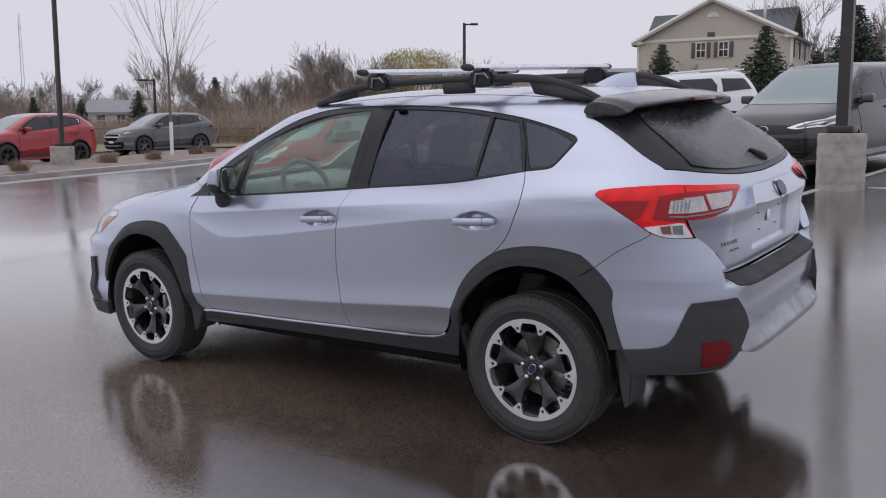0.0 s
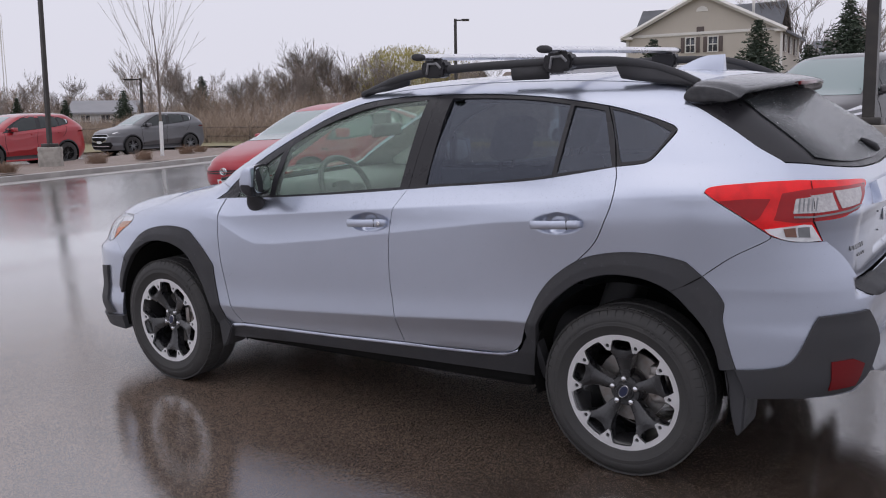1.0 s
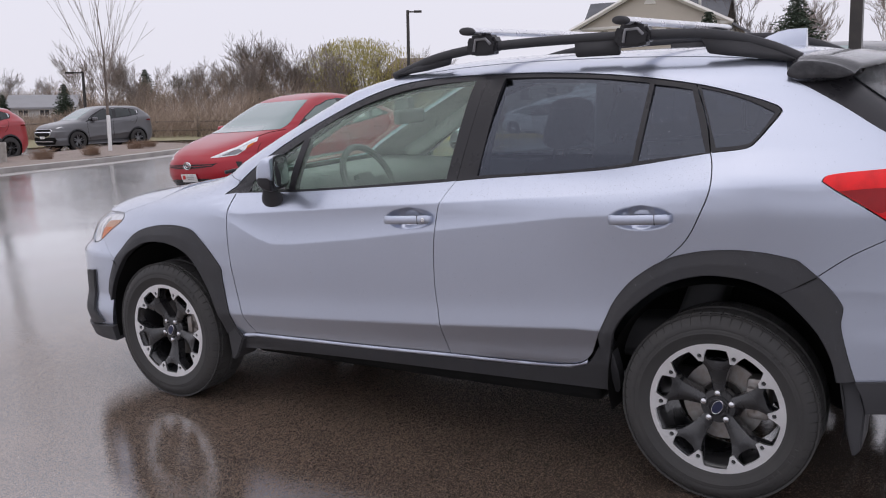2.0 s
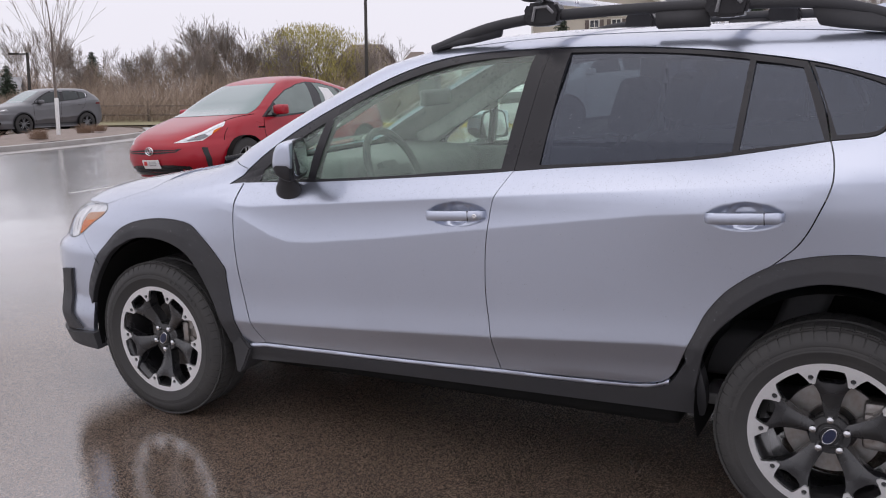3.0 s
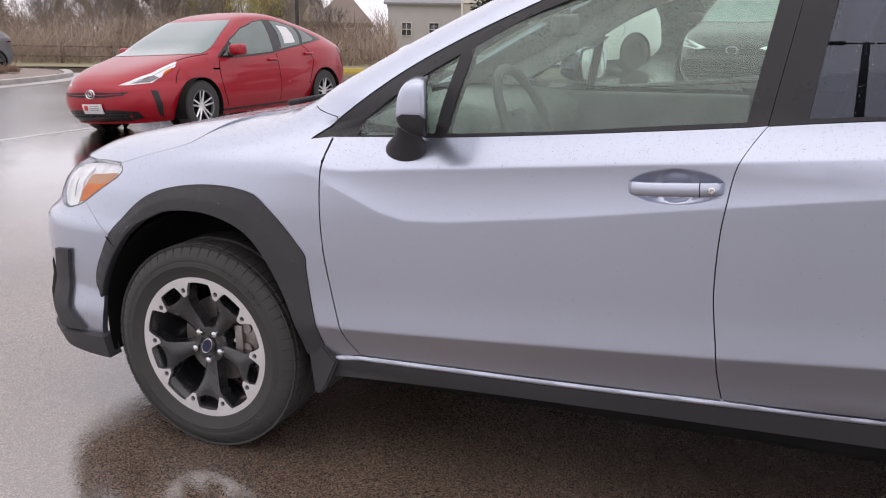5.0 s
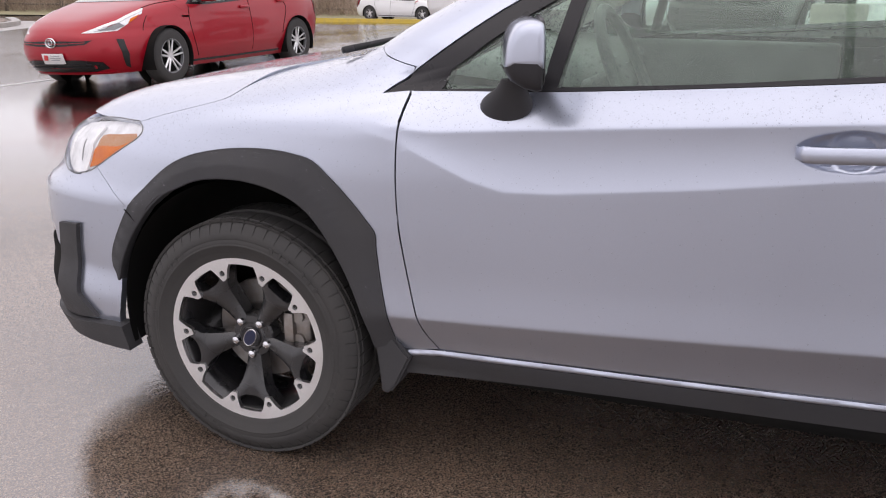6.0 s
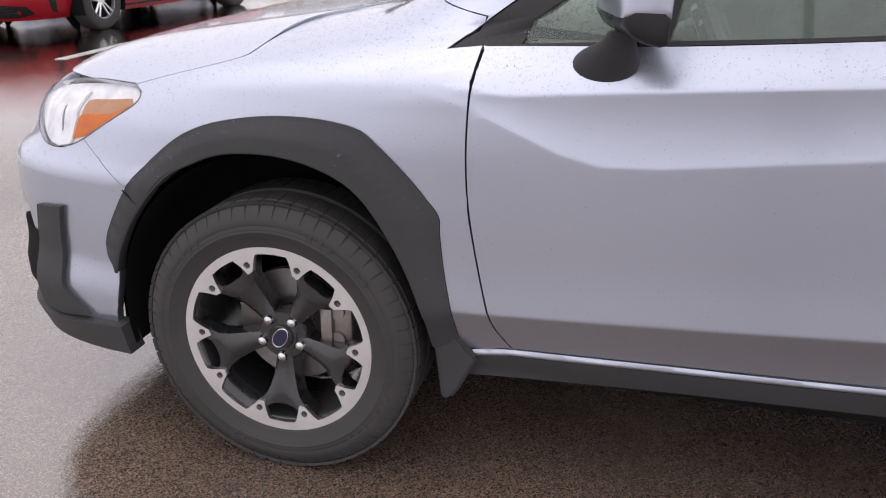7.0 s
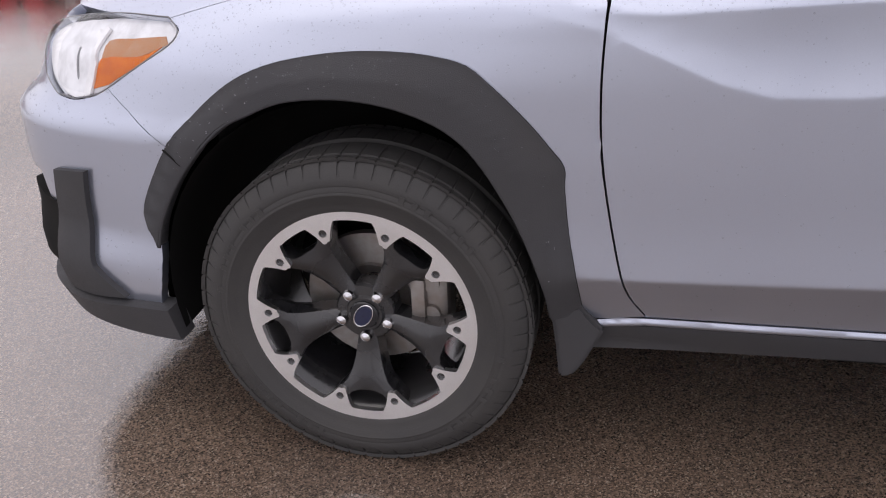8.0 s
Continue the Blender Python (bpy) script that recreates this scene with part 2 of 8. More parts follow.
CAR_PANE = material("dark_car_pane", (.025, .030, .030), .05, dirt=(.04, .05, .05), dirt_scale=3, spec=.5)
REAR_PANE = material("wet_dark_rear_pane", (.022, .025, .027), .09, dirt=(.05, .052, .055), dirt_scale=30, dirt_mix=.5, spec=.25, bump=.8, bump_scale=110)
# opaque screen: the pale green-grey base colour paints in the reflected sheen
SCREEN_PANE = material("painted_sheen_windscreen", (.16, .225, .215), .07, coat=.5, coat_rough=.02, dirt=(.16, .22, .215), dirt_scale=2.5, spec=.8)
SEAT = material("black_seat_cloth", (.028, .028, .030), .85, grain=(.05, .05, .052), bump=.4, bump_scale=300, dirt=(.04, .04, .042))
TRIM_IN = material("grey_interior_plastic", (.21, .21, .21), .6, grain=(.26, .26, .258), bump=.3, bump_scale=400, dirt=(.085, .085, .085))
LINER = material("pale_headliner", (.72, .72, .69), .9, grain=(.76, .76, .73), bump=.3, bump_scale=300, dirt=(.36, .36, .34))
LED_GREY = material("led_block_grey", (.44, .42, .42), .25, .2, spec=.3, coat=.1, grain=(.66, .64, .64), grain_mix=.6, bump_scale=120, dirt=(.2, .19, .2), dirt_scale=40)
BULB_BROWN = material("tinted_bulb", (.20, .10, .07), .25, coat=.6, dirt=(.12, .05, .04), dirt_scale=40)
SPOILER_BLACK = material("wet_black_spoiler_paint", (.020, .020, .023), .22, spec=.35, coat=.5, coat_rough=.05, dirt=(.04, .04, .043), dirt_scale=40, dirt_mix=.6, bump=.9, bump_scale=100)
MIRROR = material("mirror_glass", (.75, .77, .78), .03, 1.0, dirt=(.6, .62, .63), dirt_scale=5)
SKID_SILVER = material("silver_satin_plastic", (.40, .41, .44), .42, .6, grain=(.33, .34, .36), bump=.1, bump_scale=240, dirt=(.16, .16, .165), dirt_scale=7, dirt_mix=.6, rough_var=.1)
EMBLEM = material("blue_enamel_badge", (.010, .014, .045), .3, coat=.2, dirt=(.008, .014, .05), dirt_scale=40)
PLATE_WHITE = material("white_plate", (.74, .74, .74), .4, dirt=(.6, .6, .6), dirt_scale=8)
BAR_RED = material("red_print", (.55, .03, .03), .5, dirt=(.4, .02, .02), dirt_scale=9)
BAR_GREY = material("grey_print", (.30, .30, .31), .5, dirt=(.2, .2, .2), dirt_scale=9)
WATER = glass("rain_water", (.86, .865, .88), 1.9, .0)

# ---- building tools ----
def link(name, verts, faces, mat, parent=None, label="", normals=None, smooth=True):
    """One mesh object, as a part under its parent where there is one."""
    me = bpy.data.meshes.new(name)
    me.from_pydata([tuple(v) for v in verts], [], [tuple(f) for f in faces])
    me.materials.append(mat)
    if smooth:
        me.polygons.foreach_set("use_smooth", [True] * len(me.polygons))
    if normals:
        me.normals_split_custom_set_from_vertices([tuple(n) for n in normals])
    me.update()
    ob = new(name, me)
    ob.parent = parent
    return tagged(ob, label) if label else ob


def part(name, bm, mat, parent=None, label="", smooth=True, angle=None):
    me = bpy.data.meshes.new(name)
    bmesh.ops.recalc_face_normals(bm, faces=bm.faces[:])
    if angle is not None:
        for e in bm.edges:
            if len(e.link_faces) == 2 and e.calc_face_angle(0) > radians(angle):
                e.smooth = False
    bm.to_mesh(me)
    bm.free()
    me.materials.append(mat)
    if smooth:
        me.polygons.foreach_set("use_smooth", [True] * len(me.polygons))
    ob = new(name, me)
    ob.parent = parent
    return tagged(ob, label) if label else ob


def thing(name, label, category, group="", m=None, kind=""):
    ob = new(name)
    ob.empty_display_size = .2
    if m is not None:
        ob.matrix_basis = m
    return tagged(ob, label, category, group, kind)


def block(size, at=(0, 0, 0), bevel=.01, m=None, segments=2, bm=None):
    """A box with rounded edges, in a bmesh."""
    one = bmesh.new()
    bmesh.ops.create_cube(one, size=1, matrix=Matrix.Diagonal((*size, 1)))
    if bevel:
        bmesh.ops.bevel(one, geom=one.edges[:], offset=bevel, segments=segments, affect="EDGES", profile=.6)
    one.transform(Matrix.Translation(at) @ (m or Matrix()))
    return join(bm, one)


def join(bm, one):
    if bm is None:
        return one
    me = bpy.data.meshes.new("tmp")
    one.to_mesh(me)
    one.free()
    bm.from_mesh(me)
    bpy.data.meshes.remove(me)
    return bm


def rod(a, b, r1, r2=None, segments=12, bm=None, caps=True):
    a, b = Vector(a), Vector(b)
    one = bmesh.new()
    bmesh.ops.create_cone(one, cap_ends=caps, segments=segments, radius1=r1, radius2=r1 if r2 is None else r2, depth=(b - a).length)
    one.transform(Matrix.Translation((a + b) / 2) @ (b - a).to_track_quat("Z", "Y").to_matrix().to_4x4())
    return join(bm, one)


def lathe(profile, segments=48, axis="Y", m=None, bm=None, close=False):
    """Turn (radius, height) pairs round an axis."""
    one = bmesh.new()
    rings = []
    for r, h in profile:
        ring = []
        for i in range(segments):
            a = 2 * math.pi * i / segments
            c = (r * math.cos(a), h, r * math.sin(a)) if axis == "Y" else (r * math.cos(a), r * math.sin(a), h)
            ring.append(one.verts.new(c))
        rings.append(ring)
    pairs = list(zip(rings, rings[1:])) + ([(rings[-1], rings[0])] if close else [])
    for p, q in pairs:
        for i in range(segments):
            j = (i + 1) % segments
            one.faces.new((p[i], p[j], q[j], q[i]))
    if m is not None:
        one.transform(m)
    return join(bm, one)


def tube(points, radius, sides=8, bm=None, flat=1.0, up=(0, 0, 1)):
    """A tube along points; flat squeezes its height."""
    one = bmesh.new()
    pts = [Vector(p) for p in points]
    rings = []
    for i, p in enumerate(pts):
        d = (pts[min(i + 1, len(pts) - 1)] - pts[max(i - 1, 0)]).normalized()
        s = d.cross(Vector(up)).normalized()
        u = s.cross(d)
        r = radius[i] if isinstance(radius, (list, tuple)) else radius
        rings.append([one.verts.new(p + (s * math.cos(a) + u * math.sin(a) * flat) * r) for a in (2 * math.pi * k / sides for k in range(sides))])
    for p, q in zip(rings, rings[1:]):
        for i in range(sides):
            one.faces.new((p[i], p[(i + 1) % sides], q[(i + 1) % sides], q[i]))
    one.faces.new(rings[0][::-1]), one.faces.new(rings[-1])
    return join(bm, one)


def curve(pts, n=6, closed=False):
    """A Catmull-Rom curve through points of any dimension."""
    pts = [tuple(p) for p in pts]
    out, k = [], len(pts)
    for i in range(k if closed else k - 1):
        g = [pts[(i + j) % k] if closed else pts[min(max(i + j, 0), k - 1)] for j in (-1, 0, 1, 2)]
        for s in range(n):
            t = s / n
            out.append(tuple(.5 * (2 * b + (c - a) * t + (2 * a - 5 * b + 4 * c - d) * t * t + (3 * b - a - 3 * c + d) * t ** 3) for a, b, c, d in zip(*g)))
    return out if closed else out + [pts[-1]]


def inside_many(poly, px, py):
    """Which of many points lie inside a polygon."""
    x, y = np.array([p[0] for p in poly]), np.array([p[1] for p in poly])
    x2, y2 = np.roll(x, -1), np.roll(y, -1)
    hit = np.zeros(len(px), bool)
    for a, b, c, d in zip(x, y, x2, y2):
        if b != d:
            hit ^= ((b > py) != (d > py)) & (px < (c - a) * (py - b) / (d - b) + a)
    return hit


def clear_of(poly, px, py, gap):
    ok = np.ones(len(px), bool)
    for (a, b), (c, d) in zip(poly, poly[1:] + poly[:1]):
        dx, dy = c - a, d - b
        t = np.clip(((px - a) * dx + (py - b) * dy) / max(dx * dx + dy * dy, 1e-12), 0, 1)
        ok &= (px - a - t * dx) ** 2 + (py - b - t * dy) ** 2 > gap * gap
    return ok


def off_run(p, pts):
    """The distance from a flat point to a run of segments."""
    best = 9.0
    for a, b in zip(pts, pts[1:]):
        d = b - a
        t = min(max((p - a).dot(d) / max(d.dot(d), 1e-12), 0), 1)
        best = min(best, (p - a - d * t).length)
    return best


def finer(poly, most):
    out = []
    for (a, b), (c, d) in zip(poly, poly[1:] + poly[:1]):
        n = max(1, math.ceil(math.hypot(c - a, d - b) / most))
        out += [(a + (c - a) * i / n, b + (d - b) * i / n) for i in range(n)]
    return out


def shrink(poly, gap):
    """A polygon drawn in by gap."""
    area = sum(a * d - c * b for (a, b), (c, d) in zip(poly, poly[1:] + poly[:1]))
    sign, n, out = (1 if area > 0 else -1), len(poly), []
    for i in range(n):
        a, b, c = Vector(poly[i - 1]), Vector(poly[i]), Vector(poly[(i + 1) % n])
        u, w = (b - a), (c - b)
        if u.length < 1e-7 or w.length < 1e-7:
            out.append(tuple(b))
            continue
        u.normalize(), w.normalize()
        m = Vector((-u.y - w.y, u.x + w.x)) * sign
        k = m.length
        out.append(tuple(b + m * (min(2 / max(k * k, .5), 2.2) * gap)) if k > .2 else tuple(b))
    return out


def mesh_2d(outline, holes=(), cell=.03, creases=()):
    """Triangles that fill a flat outline with holes."""
    from mathutils.geometry import delaunay_2d_cdt
    loops = [finer(list(l), cell) for l in (outline, *holes)]
    xs, ys = [p[0] for p in loops[0]], [p[1] for p in loops[0]]
    gx, gy = np.meshgrid(np.arange(min(xs) + cell / 2, max(xs), cell), np.arange(min(ys) + cell / 2, max(ys), cell))
    gx, gy = gx.ravel(), gy.ravel()
    keep = inside_many(loops[0], gx, gy) & clear_of(loops[0], gx, gy, cell * .55)
    for h in loops[1:]:
        keep &= ~inside_many(h, gx, gy) & clear_of(h, gx, gy, cell * .55)
    folds = []
    for run_2d in creases:
        d = [(a, b) for a, b in zip(run_2d, run_2d[1:])]
        near = np.ones(len(gx), bool)
        for (a, b), (c, e) in d:
            dx, dy = c - a, e - b
            t = np.clip(((gx - a) * dx + (gy - b) * dy) / max(dx * dx + dy * dy, 1e-12), 0, 1)
            near &= (gx - a - t * dx) ** 2 + (gy - b - t * dy) ** 2 > (cell * .4) ** 2
        keep &= near
        px, py = np.array([p[0] for p in run_2d]), np.array([p[1] for p in run_2d])
        ok = inside_many(loops[0], px, py) & clear_of(loops[0], px, py, cell * .12)
        for h in loops[1:]:
            ok &= ~inside_many(h, px, py) & clear_of(h, px, py, cell * .12)
        folds += [(p, q) for p, q, i, j in zip(run_2d, run_2d[1:], ok, ok[1:]) if i and j]
    pts, edges = [], []
    for l in loops:
        k = len(pts)
        pts += l
        edges += [(k + i, k + (i + 1) % len(l)) for i in range(len(l))]
    known = {}
    for pair in folds:
        ends = []
        for p in pair:
            if p not in known:
                known[p] = len(pts)
                pts.append(p)
            ends.append(known[p])
        edges.append(tuple(ends))
    pts += list(zip(gx[keep].tolist(), gy[keep].tolist()))
    vs, _, fs, *_ = delaunay_2d_cdt([Vector(p) for p in pts], edges, [], 0, 1e-6)
    cx = np.array([sum(vs[i].x for i in f) / 3 for f in fs])
    cy = np.array([sum(vs[i].y for i in f) / 3 for f in fs])
    ok = inside_many(loops[0], cx, cy)
    for h in loops[1:]:
        ok &= ~inside_many(h, cx, cy)
    return [tuple(v) for v in vs], [tuple(f) for f, k in zip(fs, ok) if k]


def rim_of(faces):
    seen = {}
    for f in faces:
        for a, b in zip(f, f[1:] + f[:1]):
            seen[(a, b)] = 1
    return [(a, b) for a, b in seen if (b, a) not in seen]


PS = 2.6
RAIN, rain_dice = [], random.Random(5)


class Panel:
    """A piece of a body's skin: an outline in (p, v), with thickness; made once, set on the left, the right or across the middle."""

    def __init__(self, body, outline, holes=(), out=0.0, depth=.016, gap=.0022, cell=.03, by_level=False, bulge=None, tall=.12, creases=()):
        up = (lambda v: v * tall) if by_level else (lambda v: body.row(v)[0])
        down = (lambda b: b / tall) if by_level else body.level
        flat = [[(p * PS, up(v)) for p, v in l] for l in (outline, *holes)]
        flat[0] = shrink(flat[0], gap) if gap else flat[0]
        pts, faces = mesh_2d(flat[0], flat[1:], cell, [[(p * PS, up(v)) for p, v in l] for l in creases])

        def skin(p, v):
            q = body.surf(p, v)
            return q + body.normal(p, v) * (out + bulge(q))
        self.verts, self.normals = [], []
        for a, b in pts:
            p, v = min(max(a / PS, -1), 1), down(b)
            n = body.normal(p, v)
            q = body.surf(p, v)
            self.verts.append(q + n * (out + (bulge(q) if bulge else 0)))
            if bulge:
                e = .0012
                du = skin(min(p + e, 1), v) - skin(max(p - e, -1), v)
                dv = skin(p, min(v + .03, body.vmax)) - skin(p, max(v - .03, 0))
                n = dv.cross(du).normalized() if dv.cross(du).length > 1e-10 else n
            self.normals.append(n)
        if faces:
            a, b, c = (self.verts[i] for i in faces[len(faces) // 2])
            if (b - a).cross(c - a).dot(self.normals[faces[len(faces) // 2][0]]) < 0:
                faces = [f[::-1] for f in faces]
        self.faces, self.depth = faces, depth

    def smooth_pane(self):
        """Lays the piece on one evenly rounded sheet, as pressed glass is."""
        q = np.array([tuple(v) for v in self.verts])
        x, z = q[:, 0] - q[:, 0].mean(), q[:, 2] - q[:, 2].mean()
        k = np.linalg.lstsq(np.stack([x * 0 + 1, x, z, z * z], 1), q[:, 1], rcond=None)[0]
        for i, v in enumerate(self.verts):
            v.y = float(k[0] + k[1] * x[i] + k[2] * z[i] + k[3] * z[i] ** 2)
            self.normals[i] = Vector((-k[1], 1, -k[2] - 2 * k[3] * z[i])).normalized()
        return self

    def beads(self, count, big=.0026, tilt=.15, flip=False):
        """Places for rain beads, more of them where the skin faces up."""
        tri = [(self.verts[a], self.verts[b], self.verts[c], self.normals[a]) for a, b, c in self.faces]
        size = [(b - a).cross(c - a).length * max(n.z + tilt, .02) for a, b, c, n in tri]
        for a, b, c, n in rain_dice.choices(tri, size, k=count):
            u, w = rain_dice.random(), rain_dice.random()
            if u + w > 1:
                u, w = 1 - u, 1 - w
            q, s = a + (b - a) * u + (c - a) * w, -1 if flip and rain_dice.random() < .5 else 1
            RAIN.append((Vector((q.x, q.y * s, q.z)), Vector((n.x, n.y * s, n.z)), big * (.3 + .7 * rain_dice.random() ** 2)))

    def arrays(self, flip=False, middle=False):
        vs, ns, fs = list(self.verts), list(self.normals), list(self.faces)
        if self.depth:
            for a, b in rim_of(self.faces):
                if middle and abs(vs[a].y) < .004 and abs(vs[b].y) < .004:
                    continue
                k = len(vs)
                t = (vs[b] - vs[a]).cross(ns[a]).normalized()
                vs += [vs[a].copy(), vs[b].copy(), vs[b] - ns[b] * self.depth, vs[a] - ns[a] * self.depth]
                ns += [t] * 4
                fs.append((k + 1, k, k + 3, k + 2))
        if flip:
            turn = lambda v: Vector((v.x, -v.y, v.z))
            return [turn(v) for v in vs], [f[::-1] for f in fs], [turn(n) for n in ns]
        return vs, fs, ns

    def left(self, name, mat, parent, label=""):
        v, f, n = self.arrays()
        return link(name, v, f, mat, parent, label, n)

    def right(self, name, mat, parent, label=""):
        v, f, n = self.arrays(True)
        return link(name, v, f, mat, parent, label, n)

    def across(self, name, mat, parent, label=""):
        v, f, n = self.arrays(False, True)
        w, g, m = self.arrays(True, True)
        k = len(v)
        return link(name, v + w, f + [tuple(i + k for i in h) for h in g], mat, parent, label, n + m)


def slab(outline, y0, y1, bm=None, m=None, bevel=.0):
    """A flat outline in (x, z), thick from y0 to y1."""
    one = bmesh.new()
    a = [one.verts.new((x, y1, z)) for x, z in outline]
    f = one.faces.new(a)
    r = bmesh.ops.extrude_face_region(one, geom=[f])
    bmesh.ops.translate(one, vec=(0, y0 - y1, 0), verts=[e for e in r["geom"] if isinstance(e, bmesh.types.BMVert)])
    if bevel:
        bmesh.ops.bevel(one, geom=one.edges[:], offset=bevel, segments=2, affect="EDGES")
    if m is not None:
        one.transform(m)
    return join(bm, one)

# ---- wheels ----
def wheel_tyre(radius, width, rim, segments=124):
    """A tyre round Y, its outer face at +width/2: grooves round the tread, cut shoulders, raised sidewall rings."""
    h = width / 2
    prof = [(rim - .006, -h * .82), (rim + .006, -h * .90), (rim + (radius - rim) * .45, -h), (radius - .028, -h * .95), (radius - .008, -h * .84), (radius - .001, -h * .70)]
    for c in (-.36, 0, .36):
        prof += [(radius, (c - .05) * width), (radius - .007, (c - .04) * width), (radius - .007, (c + .04) * width), (radius, (c + .05) * width)]
    prof += [(radius - .002, h * .66), (radius - .011, h * .82), (radius - .034, h * .945), (radius - .047, h * .980), (radius - .051, h * .968),
             (rim + (radius - rim) * .45, h), (rim + .046, h * .995), (rim + .044, h * 1.006), (rim + .041, h * 1.006), (rim + .039, h * .99), (rim + .030, h * .98), (rim + .028, h * .962), (rim + .014, h * .93), (rim + .006, h * .90), (rim - .006, h * .82)]
    lugs = 58
    marks = (0, .2, .4, .6, .80, .86, .885, .975)
    n = lugs * len(marks)
    bm = bmesh.new()
    rings = []
    for k, (r, y) in enumerate(prof):
        ring = []
        for i in range(n):
            a = 2 * math.pi * (i // len(marks) + marks[i % len(marks)]) / lugs
            cut = .0032 if (i % len(marks) >= 6 and abs(y) > h * .60 and radius - .020 < r) else 0
            ring.append(bm.verts.new(((r - cut) * math.cos(a), y - math.copysign(cut * .5, y), (r - cut) * math.sin(a))))
        rings.append(ring)
    for p, q in zip(rings, rings[1:]):
        for i in range(n):
            bm.faces.new((p[i], p[(i + 1) % n], q[(i + 1) % n], q[i]))
    return bm


def polar(r, a):
    return r * math.cos(radians(a)), r * math.sin(radians(a))


def crossover_wheel(parent, at, flip=False, turn=-90):
    """Seventeen-inch wheel: five black forked spokes inside a machined ring with ten bolted tabs."""
    big = 1.03
    hub = new("wheel")
    hub.parent = parent
    hub.matrix_basis = pose(*at, 0, 0, 180 if flip else 0)
    tyre = part("tyre", wheel_tyre(.3365, .226, .229), RUBBER, hub, "worn black all-season tyre", angle=40)
    # raised sidewall writing as plain bars
    marks = bmesh.new()
    for start, count, pitch in ((38, 9, 5.2), (128, 8, 5.2), (218, 9, 5.2), (308, 8, 5.2)):
        for k in range(count):
            if k % 4 == 3:
                continue
            bar = block((.011, .003, .019), (0, .1115, .283), .001, segments=1)
            bar.transform(Matrix.Rotation(radians(start + pitch * k), 4, "Y"))
            join(marks, bar)
    tagged(part("sidewall_writing", marks, RUBBER, tyre, smooth=False), "raised black sidewall bars", kind="stuff")
    # barrel behind the spokes
    part("barrel", lathe([(.2290, .090), (.214, .082), (.202, .03), (.196, -.09), (.196, -.10), (.206, -.11)], 64), ALLOY_BLACK, hub, angle=50)
    # machined ring with tabs at +-17.5 degrees of every spoke
    ring = []
    for k in range(360):
        a = k % 72
        d = min(abs(a - 17.5), abs(a - 54.5))
        tab = max(0, 1 - max(d - 2.4, 0) / 6.0)
        small = a < 17.5 or a > 54.5
        depth = .2090 - .040 * tab ** 1.15 - (.003 if small else 0)
        ring.append(polar(depth, k + turn))
    outer = [polar(.2275, k * 2) for k in range(180)]
    bolts = [polar(.187, turn + 72 * i + s * 17.5) for i in range(5) for s in (-1, 1)]
    pits = [[(x + .0080 * math.cos(j * math.pi / 5), z + .0080 * math.sin(j * math.pi / 5)) for j in range(10)] for x, z in bolts]
    pts, faces = mesh_2d(outer, [ring, *pits], .009)
    dish = lambda x, z: .0985 + .05 * (math.hypot(x, z) - .20)
    v = [Vector((x * big, dish(x, z), z * big)) for x, z in pts]
    if (v[faces[0][1]] - v[faces[0][0]]).cross(v[faces[0][2]] - v[faces[0][0]]).y < 0:
        faces = [f[::-1] for f in faces]
    fs = list(faces)
    for a, b in rim_of(faces):
        k = len(v)
        v += [v[a].copy(), v[b].copy(), v[b] - Vector((0, .012, 0)), v[a] - Vector((0, .012, 0))]
        fs.append((k + 1, k, k + 3, k + 2))
    link("machined_ring", v, fs, ALLOY, hub, "machined silver rim ring")
    # spokes: a waist at the hub, a fork at the ring
    half = [(.052, 20), (.075, 16.5), (.105, 14.5), (.130, 14.5), (.152, 16), (.170, 19), (.188, 21.5), (.203, 22.5)]
    fork = [(.203, 13.5), (.188, 13.0), (.172, 11.0), (.165, 6.0)]
    outline = [polar(r, a) for r, a in half] + [polar(r, a) for r, a in fork] + [polar(r, -a) for r, a in reversed(fork)] + [polar(r, -a) for r, a in reversed(half)]
    pts, faces = mesh_2d(outline, (), .012)
    v = []
    for x, z in pts:
        r, a = math.hypot(x, z), abs(math.degrees(math.atan2(z, x)))
        wide = line([(.05, 20), (.105, 14.5), (.13, 14.5), (.17, 19), (.21, 22)], r)
        crown = 1 - (a / wide) ** 2
        v.append(Vector((x * big, .062 + .030 * step(.06, .20, r) + .012 * crown * step(.21, .14, r) - .010 * step(.12, .19, r) * step(12, 2, a), z * big)))
    if (v[faces[0][1]] - v[faces[0][0]]).cross(v[faces[0][2]] - v[faces[0][0]]).y < 0:
        faces = [f[::-1] for f in faces]
    fs = list(faces)
    for a, b in rim_of(faces):
        k = len(v)
        v += [v[a].copy(), v[b].copy(), Vector((v[b].x, v[b].y - .045, v[b].z)), Vector((v[a].x, v[a].y - .045, v[a].z))]
        fs.append((k + 1, k, k + 3, k + 2))
    first = None
    for i in range(5):
        if first is None:
            first = link("spoke", v, fs, ALLOY_BLACK, hub, "gloss black forked spoke")
            first.matrix_basis = Matrix.Rotation(-radians(turn), 4, "Y")
        else:
            o = first.copy()
            scene.collection.objects.link(o)
            o.matrix_basis = Matrix.Rotation(-radians(turn + 72 * i), 4, "Y")
    part("hub", lathe([(.062, .02), (.062, .058), (.058, .064), (.040, .066), (.036, .072), (.001, .073)], 40), ALLOY_BLACK, hub, angle=30)
    cap = part("centre_cap", lathe([(.030, .068), (.030, .076), (.027, .079), (.001, .080)], 32), GLOSS_BLACK, hub, angle=30)
